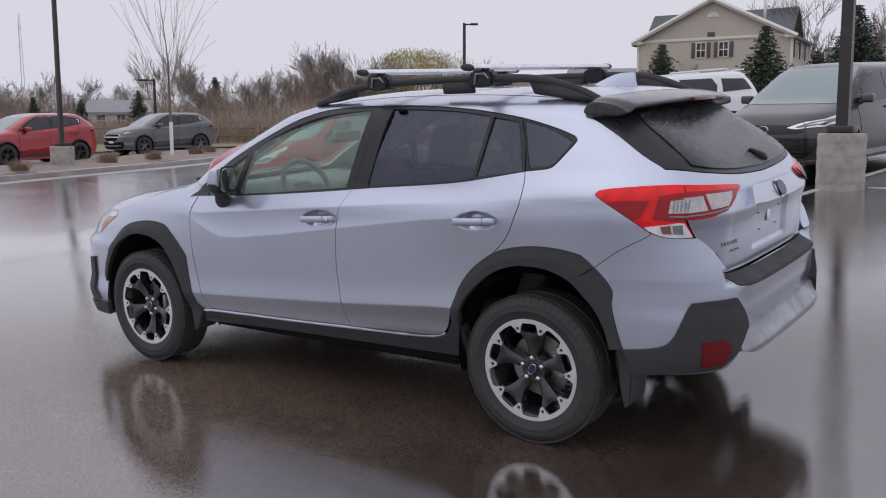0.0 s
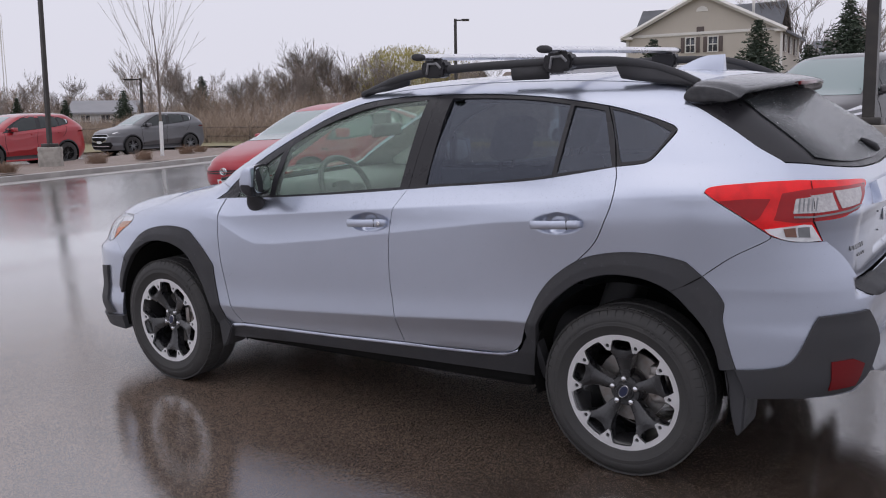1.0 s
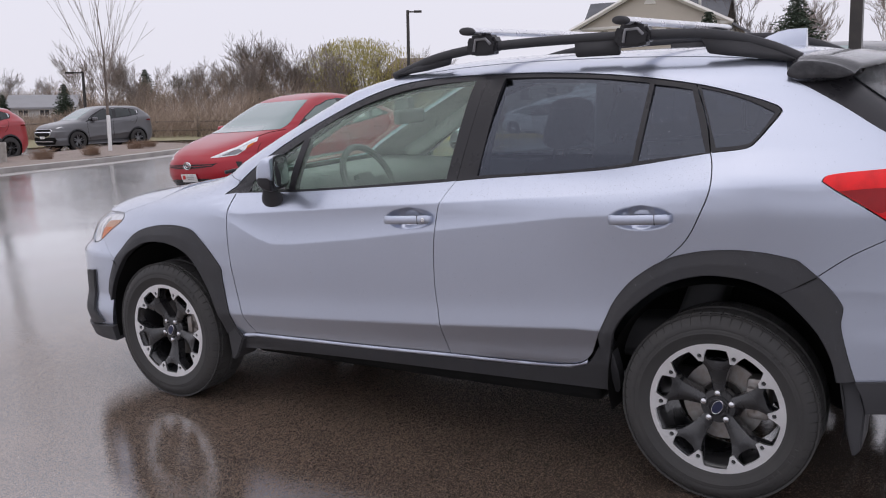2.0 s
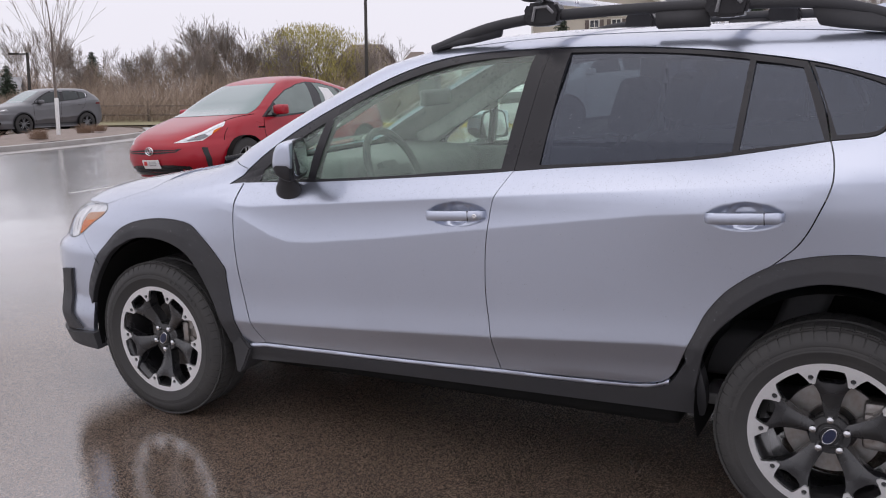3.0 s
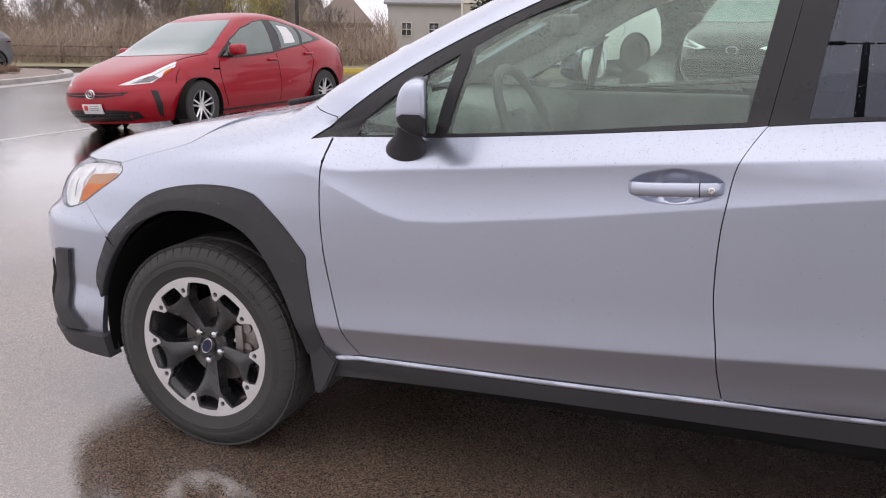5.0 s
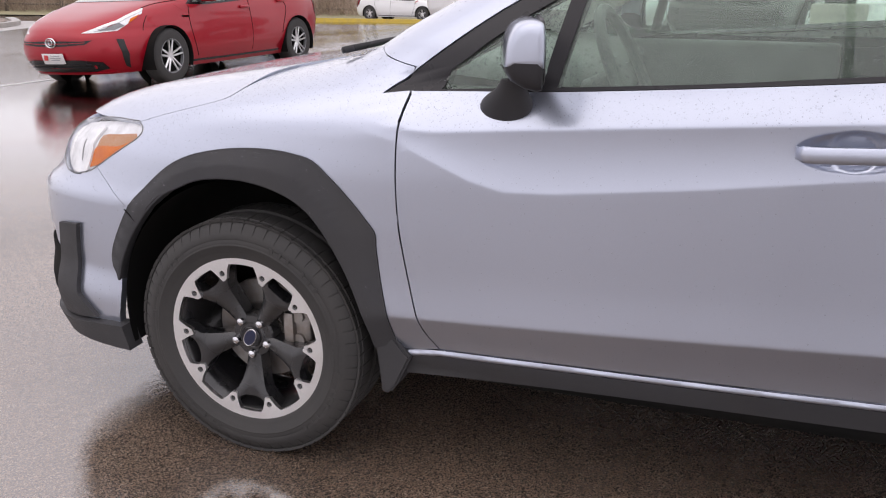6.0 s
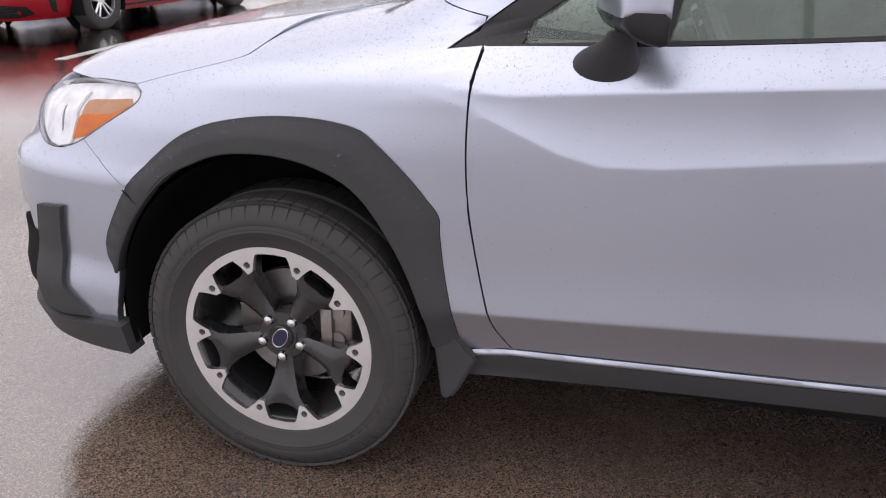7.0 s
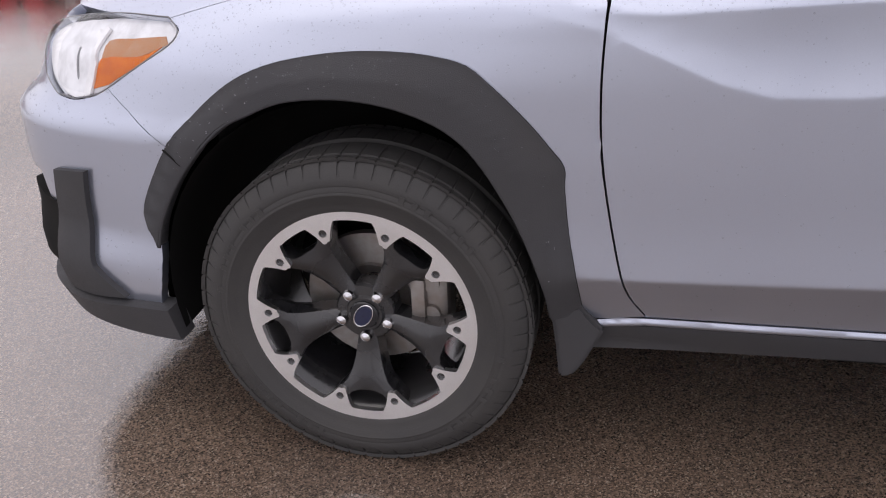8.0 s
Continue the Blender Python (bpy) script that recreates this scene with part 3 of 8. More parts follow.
    part("badge", lathe([(.0215, .0795), (.021, .0815), (.001, .082)], 32, m=Matrix.Rotation(radians(58), 4, "Y") @ Matrix.Diagonal((1.15, 1, .72, 1))), EMBLEM, cap, "blue oval badge", angle=30)
    part("badge_ring", lathe([(.0215, .080), (.0235, .082), (.0245, .080)], 32, m=Matrix.Rotation(radians(58), 4, "Y") @ Matrix.Diagonal((1.15, 1, .72, 1))), CHROME, cap)
    for i in range(5):
        x, z = polar(.050, turn + 72 * i)
        part("wheel_nut", lathe([(.0125, .055), (.0125, .073), (.010, .079), (.005, .082), (.001, .083)], 12, m=Matrix.Translation((x, 0, z))), CHROME, hub, angle=20)
    part("brake_disc", lathe([(.05, -.012), (.075, .005), (.078, -.002), (.142, -.002), (.142, -.022), (.05, -.022)], 48), STEEL, hub, "worn steel brake disc", angle=30)
    cal = block((.078, .07, .150), (.125, .0, .03), .020, segments=4)
    cal = block((.03, .09, .09), (.105, .008, .03), .008, bm=cal)
    for z in (-.005, .065):
        cal = rod((.128, .030, z), (.128, .044, z), .019, segments=16, bm=cal)
    if not flip:
        cal.transform(Matrix.Diagonal((-1, 1, 1, 1)))
    part("brake_caliper", cal, STEEL, hub, "grey cast brake caliper", angle=30)
    return hub


# ---- the silver crossover ----
def S(x, z):
    return CROSSOVER.on_side(x, z)


def R(y, z):
    return CROSSOVER.on_end(y, z)


def F(y, z):
    return CROSSOVER.on_end(y, z, False)


def SS(pts, n=4):
    """A smooth run of side points (x, z)."""
    return [S(x, z) for x, z in curve(pts, n)]


def RR(pts, n=4):
    return [R(y, z) for y, z in curve(pts, n)]


def ring_of(*runs):
    """A closed outline of smooth runs of side points, joined by straight lines."""
    out = []
    for a, b in zip(runs, runs[1:] + runs[:1]):
        out += SS(a) if len(a) > 1 else [S(*a[0])]
        (x0, z0), (x1, z1) = a[-1], b[0]
        n = max(1, int(math.hypot(x1 - x0, z1 - z0) / .02))
        out += [S(x0 + (x1 - x0) * i / n, z0 + (z1 - z0) * i / n) for i in range(1, n)]
    return out


crossover = thing("crossover_car", "silver-blue crossover car with black cladding on wet asphalt", "car", m=LOT)

BELT = [(.945, 1.009), (.53, 1.038), (.265, 1.056), (-.08, 1.082), (-.31, 1.101)]
BELT_R = [(-.31, 1.101), (-.48, 1.116), (-.71, 1.133), (-.93, 1.153), (-1.09, 1.177), (-1.293, 1.212)]
WIN_REAR = [(-1.293, 1.212), (-1.385, 1.222), (-1.42, 1.232), (-1.441, 1.252), (-1.473, 1.295), (-1.497, 1.330), (-1.501, 1.345), (-1.485, 1.360)]
WIN_TOP = [(-1.485, 1.360), (-1.417, 1.384), (-1.322, 1.411), (-1.207, 1.438), (-1.018, 1.467), (-.843, 1.485), (-.61, 1.499), (-.379, 1.502)]
WIN_TOP_F = [(-.379, 1.502), (-.153, 1.497), (.032, 1.478), (.204, 1.428), (.36, 1.362), (.515, 1.290), (.66, 1.212), (.80, 1.118), (.945, 1.014)]
SEAM_B = [(-.31, 1.101), (-.275, 1.05), (-.250, 1.0), (-.235, .92), (-.222, .82), (-.218, .68), (-.230, .56), (-.238, .46), (-.250, .397)]
SEAM_F = [(.872, 1.022), (.883, .966), (.888, .897), (.890, .81), (.885, .707), (.869, .601), (.846, .492), (.825, .425), (.792, .375)]
SEAM_R = [(-1.15, .846), (-1.188, .878), (-1.225, .915), (-1.253, .957), (-1.278, 1.01), (-1.303, 1.07), (-1.312, 1.115), (-1.306, 1.17), (-1.293, 1.212)]
SILL = [(.792, .375), (.5, .381), (.15, .387), (-.250, .397)]
SILL_R = [(-.250, .397), (-.59, .404), (-.77, .414), (-.835, .435), (-.870, .474)]
ARCH_R = [(-.870, .474), (-.902, .547), (-.934, .616), (-.967, .684), (-1.025, .757), (-1.097, .814), (-1.15, .846)]
ARCH_R2 = [(-1.15, .846), (-1.20, .868), (-1.287, .889), (-1.383, .899), (-1.475, .896), (-1.547, .885), (-1.590, .874)]
ARCH_R3 = [(-1.590, .874), (-1.649, .825), (-1.693, .780), (-1.721, .738), (-1.725, .715), (-1.721, .662), (-1.745, .56), (-1.767, .49)]
ARCH_R_IN = [(-.885, .285), (-.925, .41), (-.958, .55), (-.993, .624), (-1.060, .695), (-1.145, .760), (-1.216, .792), (-1.297, .812), (-1.381, .812),
             (-1.456, .800), (-1.537, .765), (-1.598, .710), (-1.659, .640), (-1.700, .558), (-1.717, .485)]
ARCH_F = [(1.790, .518), (1.772, .564), (1.711, .664), (1.642, .733), (1.566, .793), (1.492, .828), (1.410, .849), (1.330, .861), (1.253, .865), (1.179, .861), (1.115, .847)]
ARCH_F2 = [(1.115, .847), (1.066, .809), (1.011, .756), (.972, .711), (.946, .676), (.944, .634), (.935, .551), (.920, .467), (.908, .385)]
ARCH_F_IN = [(1.761, .450), (1.739, .516), (1.680, .613), (1.592, .707), (1.520, .746), (1.454, .772), (1.374, .783), (1.297, .782), (1.222, .768), (1.151, .738),
             (1.097, .690), (1.045, .609), (1.006, .528), (.976, .442), (.965, .365)]
HOOD_EDGE = [(1.712, .890), (1.611, .919), (1.526, .941), (1.455, .960), (1.415, .973), (1.386, .998), (1.345, 1.026), (1.25, 1.046), (1.13, 1.072)]
LAMP_TAIL = [(-1.654, 1.128), (-1.664, 1.143), (-1.701, 1.151), (-1.773, 1.158), (-1.86, 1.164), (-1.948, 1.166)]
LAMP_LOW = [(-1.877, .980), (-1.841, 1.006), (-1.78, 1.047), (-1.706, 1.093), (-1.654, 1.128)]
HATCH = [(-1.948, 1.166), (-1.932, 1.186), (-1.892, 1.226), (-1.797, 1.279), (-1.684, 1.350), (-1.577, 1.411), (-1.520, 1.442), (-1.50, 1.465)]
DITCH = [(-1.49, 1.497), (-1.3, 1.522), (-1.0, 1.538), (-.7, 1.544), (-.4, 1.542), (-.15, 1.528), (.05, 1.507)]
GAPS = dict(depth=.022, gap=.0014)
FOLDS = []
for fold in (CREASE_A, CREASE_B, CREASE_C):
    for off in (-.008, -.003, 0, .003, .008):
        FOLDS.append([S(x, line(fold, x) + off) for x in (-1.98 + .022 * i for i in range(150))])


def both(panel, name, mat, label="", car=crossover):
    return panel.left(name, mat, car, label), panel.right(name, mat, car, label)


def door(panel_out, frame_out, panes, hand, name, label):
    """A door: skin, black window frame, panes, pull handle over a finger cup."""
    made = []
    x0, x1, z0, z1, key = hand
    cx, cz = (x0 + x1) / 2, (z0 + z1) / 2
    lean = (z1 - z0) / (x1 - x0)
    scoop_xz = [(cx + .121 * math.cos(a), cz + .046 * math.copysign(abs(math.sin(a)) ** .85, math.sin(a)) + lean * .121 * math.cos(a)) for a in (2 * math.pi * i / 40 for i in range(40))]
    scoop_out = [S(x, z) for x, z in scoop_xz]
    def deep(q):
        u, w = q.x - cx, q.z - cz - lean * (q.x - cx)
        dish = math.hypot(u / .121, w / .046)
        cup = math.hypot(u / .056, (w - .004) / .044)
        return -.007 * step(1.0, .62, dish) - .016 * step(1.0, .62, cup)
    scoop = Panel(CROSSOVER, scoop_out, depth=.0, gap=0, cell=.0055, bulge=deep)
    skin, frame_p = Panel(CROSSOVER, panel_out, [scoop_out], creases=FOLDS, **GAPS), Panel(CROSSOVER, frame_out, [p[0] for p in panes], out=-.003, depth=.03, gap=.0015, cell=.028)
    glazing = [(Panel(CROSSOVER, p, out=-.010, depth=.004, gap=-.006, cell=.06).smooth_pane(), mat) for p, mat in panes]
    skin.beads(2600, .0020, -.10), scoop.beads(25, .002)
    for g, mat in glazing:
        wide = max(v.x for v in g.verts) - min(v.x for v in g.verts)
        g.beads(int((5600 if mat is PANE_GREEN else 1500) * wide), .0028, .3)
    for side in ("left", "right"):
        flip = side == "right"
        ob = (skin.right if flip else skin.left)(name, SILVER, crossover, label)
        (frame_p.right if flip else frame_p.left)("window_frame", TRIM, ob, "satin black window frame")
        for g, mat in glazing:
            pane = (g.right if flip else g.left)("window_pane", mat, ob, "green-tinted pane with raindrops" if mat is PANE_GREEN else "dark privacy pane")
            pane.visible_shadow = mat is not PANE_GREEN
        y = CROSSOVER.side((x0 + x1) / 2, (z0 + z1) / 2).y
        s = -1 if flip else 1
        mid = Vector(((x0 + x1) / 2, y, (z0 + z1) / 2))
        tilt = math.degrees(math.atan2(z0 - z1, x1 - x0))
        m = Matrix.Diagonal((1, s, 1, 1)) @ Matrix.Translation(mid) @ Matrix.Rotation(radians(tilt), 4, "Y")
        (scoop.right if flip else scoop.left)("handle_recess", SILVER, ob)
        bar = bmesh.new()
        path = [(-.113, .006), (-.104, .024), (-.08, .033), (-.02, .037), (.04, .037), (.085, .033), (.104, .024), (.113, .006)]
        rings = []
        for (u, d) in curve(path, 3):
            h = .0165 if abs(u) < .1 else .0135
            rings.append([bar.verts.new(m @ Vector((u, d + dy, dz))) for dy, dz in ((-.007, -h), (.001, -h), (.005, -h * .6), (.006, 0), (.005, h * .6), (.001, h), (-.007, h))])
        for p, q in zip(rings, rings[1:]):
            for i in range(7):
                bar.faces.new((p[i], p[(i + 1) % 7], q[(i + 1) % 7], q[i]))
        bar.faces.new(rings[0]), bar.faces.new(rings[-1])
        handle = part("handle", bar, SILVER, ob, "body-coloured bar handle", angle=45)
        split = block((.0022, .010, .034), (-.062, .036, 0), 0)
        split.transform(m)
        part("handle_joint", split, TRIM, handle)
        if key and not flip:
            part("key_lock", lathe([(.0085, .040), (.0085, .0445), (.006, .0450), (.001, .0445)], 20, m=m @ Matrix.Translation((-.09, 0, 0))), CHROME, handle)
        made.append(ob)
    return made


FRAME_F = SS(BELT) + SS([(-.31, 1.101), (-.345, 1.30), (-.379, 1.502)])[1:] + SS(WIN_TOP_F)[1:]
PANE_F = ring_of([(-.262, 1.108), (-.079, 1.094), (.193, 1.070), (.512, 1.048)], [(.455, 1.275), (.337, 1.343), (.19, 1.402), (.012, 1.452), (-.15, 1.474), (-.322, 1.482)])
PANE_FQ = ring_of([(.548, 1.047), (.795, 1.030)], [(.775, 1.072), (.63, 1.180), (.496, 1.258)])
door(SS(BELT[:0:-1] + [(.70, 1.0305), (.855, 1.0225)]) + SS(SEAM_F) + SS(SILL)[1:] + SS(SEAM_B[::-1])[1:],
                   FRAME_F, [(PANE_F, PANE_GREEN), (PANE_FQ, PANE_GREEN)], (-.232, .006, .957, .946, True), "front_door", "silver-blue front door, closed")
FRAME_R = SS(BELT_R) + SS([(-1.293, 1.212), (-1.262, 1.32), (-1.207, 1.438)])[1:] + SS(WIN_TOP[3:])[1:] + SS([(-.379, 1.502), (-.345, 1.30), (-.31, 1.101)])[1:-1]
PANE_R = ring_of([(-.398, 1.122), (-.709, 1.142), (-.927, 1.163), (-1.020, 1.178)], [(-1.040, 1.446)], [(-1.030, 1.450), (-.853, 1.471), (-.626, 1.484), (-.450, 1.487)])
PANE_R2 = ring_of([(-1.040, 1.182), (-1.276, 1.214)], [(-1.196, 1.420)], [(-1.13, 1.433), (-1.058, 1.443)])
door(SS(BELT_R) + SS(SEAM_R[::-1])[1:] + SS(ARCH_R[::-1])[1:] + SS(SILL_R[::-1])[1:] + SS(SEAM_B[::-1])[1:-1],
                  FRAME_R, [(PANE_R, PANE_DARK), (PANE_R2, PANE_DARK)], (-1.192, -.960, .999, .988, False), "rear_door", "silver-blue rear door, closed")

# window behind the rear door
QUARTER = SS(WIN_REAR) + SS(WIN_TOP[:4])[1:] + SS([(-1.207, 1.438), (-1.262, 1.32), (-1.293, 1.212)])[1:-1]
QUARTER_IN = ring_of([(-1.308, 1.228), (-1.40, 1.238), (-1.428, 1.254), (-1.460, 1.298), (-1.482, 1.338)], [(-1.405, 1.374), (-1.322, 1.402), (-1.226, 1.425)])
for ob in both(Panel(CROSSOVER, QUARTER, [QUARTER_IN], out=-.002, depth=.02), "quarter_window_frame", TRIM):
    flip = ob.data.vertices[0].co.y < 0
    g = Panel(CROSSOVER, QUARTER_IN, out=-.006, depth=.004, gap=-.005, cell=.06)
    (g.right if flip else g.left)("quarter_pane", PANE_DARK, ob, "dark privacy pane")

# fender, body side, hood, roof
V_SCREEN = .60
screen_edge = [(V_SCREEN, CROSSOVER.level(z)) for z in (1.075, 1.125, 1.2, 1.27, 1.34, 1.40, 1.45, 1.485, 1.50)]
fender = SS(SEAM_F[::-1]) + SS([(.872, 1.022), (.945, 1.013)])[1:] + SS([(.945, 1.014), (.875, 1.063)])[1:] + [S(.872, 1.075), screen_edge[1], screen_edge[0]] + SS(HOOD_EDGE[::-1])[1:]
fender += SS([(1.712, .890), (1.690, .882), (1.680, .870), (1.698, .847), (1.768, .806), (1.848, .759)])[1:] + SS([(1.848, .759), (1.767, .701), (1.711, .664)])[1:]
fender += SS(ARCH_F[2:])[1:] + SS(ARCH_F2)[1:] + SS([(.908, .385), (.885, .362), (.792, .375)])[1:-1]
fender_p = Panel(CROSSOVER, fender, cell=.025, creases=FOLDS, depth=.022, gap=.0004)
fender_p.beads(3600, .0020, .03)
both(fender_p, "front_fender", SILVER, "silver-blue front fender with rain beads")
frame_side = SS([(.875, 1.063)] + WIN_TOP_F[-2::-1]) + SS(WIN_TOP[::-1])[1:] + SS(WIN_REAR[::-1])[1:] + SS(SEAM_R[::-1])[1:] + SS(ARCH_R2)[1:]
frame_side += SS([(-1.590, .874), (-1.649, .825)])[1:] + SS([(-1.649, .825), (-1.749, .899), (-1.865, .962), (-1.877, .980)])[1:] + SS(LAMP_LOW)[1:] + SS(LAMP_TAIL)[1:] + SS(HATCH)[1:]
frame_side += SS([(-1.50, 1.465), (-1.49, 1.497)])[1:] + SS(DITCH)[1:] + screen_edge[:0:-1] + [S(.872, 1.075)]
side_p = Panel(CROSSOVER, frame_side, cell=.028, creases=FOLDS, **GAPS)
side_p.beads(600, .0026, -.02)
both(side_p, "body_side", SILVER, "silver-blue quarter panel and roof side")
LV = CROSSOVER.level
roof = [(V_SCREEN, LV(1.50)), (.75, LV(1.502)), (.9, LV(1.503)), (1, LV(1.503)), (1, CROSSOVER.vmax), (-1, CROSSOVER.vmax), (-1, LV(1.535)), (-.85, LV(1.533)), (-.7, LV(1.522))]
roof += [(S(-1.49, 1.499)[0], S(-1.49, 1.499)[1])] + [(p, v + .04) for p, v in SS(DITCH)]
roof_p = Panel(CROSSOVER, roof, by_level=True, cell=.05, **GAPS)
roof_p.beads(600, .004, .1)
roof_p.across("roof", SILVER, crossover, "silver-blue wet roof panel")
hood = SS(HOOD_EDGE) + [(.75, LV(1.060)), (.9, LV(1.052)), (1, LV(1.050)), (1, LV(.868)), (.85, LV(.868)), (.7, LV(.868)), (.60, LV(.872))]
hood_p = Panel(CROSSOVER, hood, by_level=True, cell=.035, bulge=lambda q: .006 * step(.36, .50, abs(q.y)) * step(.72, .60, abs(q.y)) * step(1.1, 1.3, q.x), **GAPS)
hood_p.beads(6000, .0021, .1)
hood_p.across("hood", SILVER, crossover, "silver-blue hood beaded with rain")
screen = screen_edge + [(.75, LV(1.502)), (.9, LV(1.502)), (1, LV(1.502)), (1, LV(1.068)), (.85, LV(1.070)), (.7, LV(1.072))]
glaze = Panel(CROSSOVER, screen, by_level=True, cell=.06, out=-.006, depth=.005, gap=.004).across("windscreen", PANE_GREEN, crossover, "green-tinted windscreen")
glaze.visible_shadow = False
cowl = [(.56, LV(1.072)), (.7, LV(1.069)), (.85, LV(1.066)), (1, LV(1.064)), (1, LV(1.048)), (.85, LV(1.049)), (.7, LV(1.052)), (.56, LV(1.056))]
Panel(CROSSOVER, cowl, by_level=True, cell=.05, out=-.008, depth=.03, gap=0).across("cowl", CLADDING, crossover, "black wiper cowl")
wiper = tube([(1.17, .55, 1.085), (1.10, .30, 1.10), (1.06, .02, 1.112)], [.010, .009, .006], 6)
part("wiper_arm", wiper, TRIM, crossover)
wiper = tube([(1.14, .08, 1.09), (1.12, -.22, 1.10), (1.10, -.46, 1.105)], [.010, .009, .006], 6)
part("wiper_arm", wiper, TRIM, crossover)

# lower trim: bright strip, sill cladding, arches, flaps
STRIP_TOP = [(-.845, .438), (-.77, .412), (-.59, .401), (-.25, .394), (.15, .384), (.5, .378), (.792, .371), (.885, .358)]
STRIP_LOW = [(x, z - .017) for x, z in STRIP_TOP]
ledge = lambda q: .0065 * math.sqrt(max(0, math.sin(math.pi * min(max((line(STRIP_TOP, q.x) - q.z) / .017, 0), 1))))
strip = SS(STRIP_TOP[::-1]) + SS(STRIP_LOW)
both(Panel(CROSSOVER, strip, out=.001, depth=.02, gap=.0, cell=.0042, bulge=ledge), "sill_strip", SILVER, "bright silver strip along the sill")
sill = SS([(.89, .346), (.792, .354), (.5, .361), (.15, .367), (-.25, .377), (-.59, .384), (-.77, .397), (-.85, .430), (-.90, .502), (-.945, .510)]) + SS([(-.960, .41), (-.950, .318), (-.89, .316), (-.6, .314), (-.1, .312), (.5, .304), (.895, .284), (.93, .278)])
both(Panel(CROSSOVER, sill, out=.004, depth=.05, gap=0, cell=.03), "sill_cladding", CLADDING, "textured black sill cladding")


def arch(outer, inner, name, seam):
    """Wheel-arch cladding with a rolled outer edge."""
    ring = SS(outer, 4) + SS(inner, 4)[::-1]
    far, near = [Vector(p) for p in curve(outer, 4)], [Vector(p) for p in curve(inner, 4)]

    def rolled(q):
        p = Vector((q.x, q.z))
        a, b = off_run(p, far), off_run(p, near)
        f = a / max(a + b, 1e-6)
        return .012 * min(f / .55, 1)
    shell = Panel(CROSSOVER, ring, out=.004, depth=.035, gap=.0, cell=.0105, bulge=rolled)
    shell.beads(260, .0028, .0)
    both(shell, name, CLADDING, "textured black wheel-arch cladding")
    n = min(len(outer), len(inner))
    lip = [CROSSOVER.side(x, z, .012) for x, z in curve(inner, 4)]
    for s in (1, -1):
        part("arch_lip", tube([(p.x, p.y * s, p.z) for p in lip], .004, 6, up=(0, 1, 0)), CLADDING, crossover)


arch(ARCH_R[1:] + ARCH_R2[1:] + ARCH_R3[1:], ARCH_R_IN[1:], "rear_arch_cladding", 0)
arch(ARCH_F + ARCH_F2[1:], ARCH_F_IN, "front_arch_cladding", 0)
for s in (1, -1):
    m = Matrix.Diagonal((1, s, 1, 1))
    flap = slab([(.965, .372), (.912, .395), (.885, .362), (.865, .345), (.905, .262), (.925, .236), (.948, .232), (.955, .30)], .70, .843, bevel=.006)
    flap.transform(m)
    part("front_mud_flap", flap, CLADDING, crossover, "black front splash guard", angle=25)
    flap = slab([(-1.715, .50), (-1.77, .50), (-1.80, .39), (-1.79, .25), (-1.765, .22), (-1.745, .30), (-1.725, .42)], .66, .828, bevel=.006)
    flap.transform(m)
    part("rear_mud_flap", flap, CLADDING, crossover, "black rear splash guard", angle=25)
    seam = tube([CROSSOVER.side(x, z, .0145 * 1) for x, z in ((-1.649, .825), (-1.59, .79), (-1.54, .766))], .0022, 5, up=(0, 1, 0))
    seam.transform(m)
    part("arch_joint", seam, DARK, crossover)
    seam = tube([CROSSOVER.side(x, z, .0145) for x, z in ((1.711, .664), (1.675, .635))], .0022, 5, up=(0, 1, 0))
    seam.transform(m)
    part("arch_joint", seam, DARK, crossover)

# rear: bumper, tailgate, lamps
bumper = SS([(-1.649, .825), (-1.749, .899), (-1.865, .962), (-1.878, .978)]) + SS([(-1.878, .978), (-1.912, .966), (-1.945, .958)])[1:] + RR([(.735, .956), (.703, .956)]) + RR([(.703, .954), (.668, .896), (.636, .825), (.615, .798)])[1:]
bumper += RR([(.615, .798), (.5, .786), (.25, .783), (.0, .783)])[1:] + RR([(.0, .548), (.3, .549), (.535, .552), (.575, .47), (.62, .40)]) + SS([(-2.0, .39), (-1.9, .385), (-1.80, .385)]) + SS(ARCH_R3[::-1])


def gate_dip(q):
    """How far the tailgate lies inside the bumper's corners: a ledge under its lip, then deeper to the bottom."""
    return .012 * step(1.128, 1.106, q.z) * step(.60, .50, abs(q.y)) + .064 * min(max((1.05 - q.z) / .25, 0), 1)


def rear_dip(q):
    """The bumper's step under the tailgate, and its face tucked in below."""
    return .066 * min(max((q.z - .742) / .040, 0), 1) * step(.665, .61, abs(q.y) - .55 * max(q.z - .80, 0)) * step(.82, .80, q.z) + .040 * min(max((.735 - q.z) / .17, 0), 1) * step(.62, .50, abs(q.y)) * step(.47, .55, q.z)


bumper_p = Panel(CROSSOVER, bumper, cell=.018, depth=.085, gap=.0009, bulge=lambda q: -rear_dip(q))
bumper_p.beads(350, .0026, .1)
bumper_p.across("rear_bumper", SILVER, crossover, "silver-blue rear bumper")
gate = RR([(0, 1.160), (.29, 1.172), (.552, 1.201), (.653, 1.219), (.713, 1.228)]) + RR([(.716, 1.215), (.722, 1.186), (.724, 1.166)]) + RR([(.718, 1.10), (.712, 1.03), (.703, .956), (.672, .896), (.640, .825), (.618, .803)]) + RR([(.55, .794), (.25, .790), (0, .789)])
gate_ob = Panel(CROSSOVER, gate, cell=.015, bulge=lambda q: -gate_dip(q) - .014 * step(.262, .245, abs(q.y)) * step(1.045, 1.03, q.z) * step(.845, .86, q.z), **GAPS).across("tailgate", SILVER, crossover, "silver-blue tailgate, closed, bare plate recess")
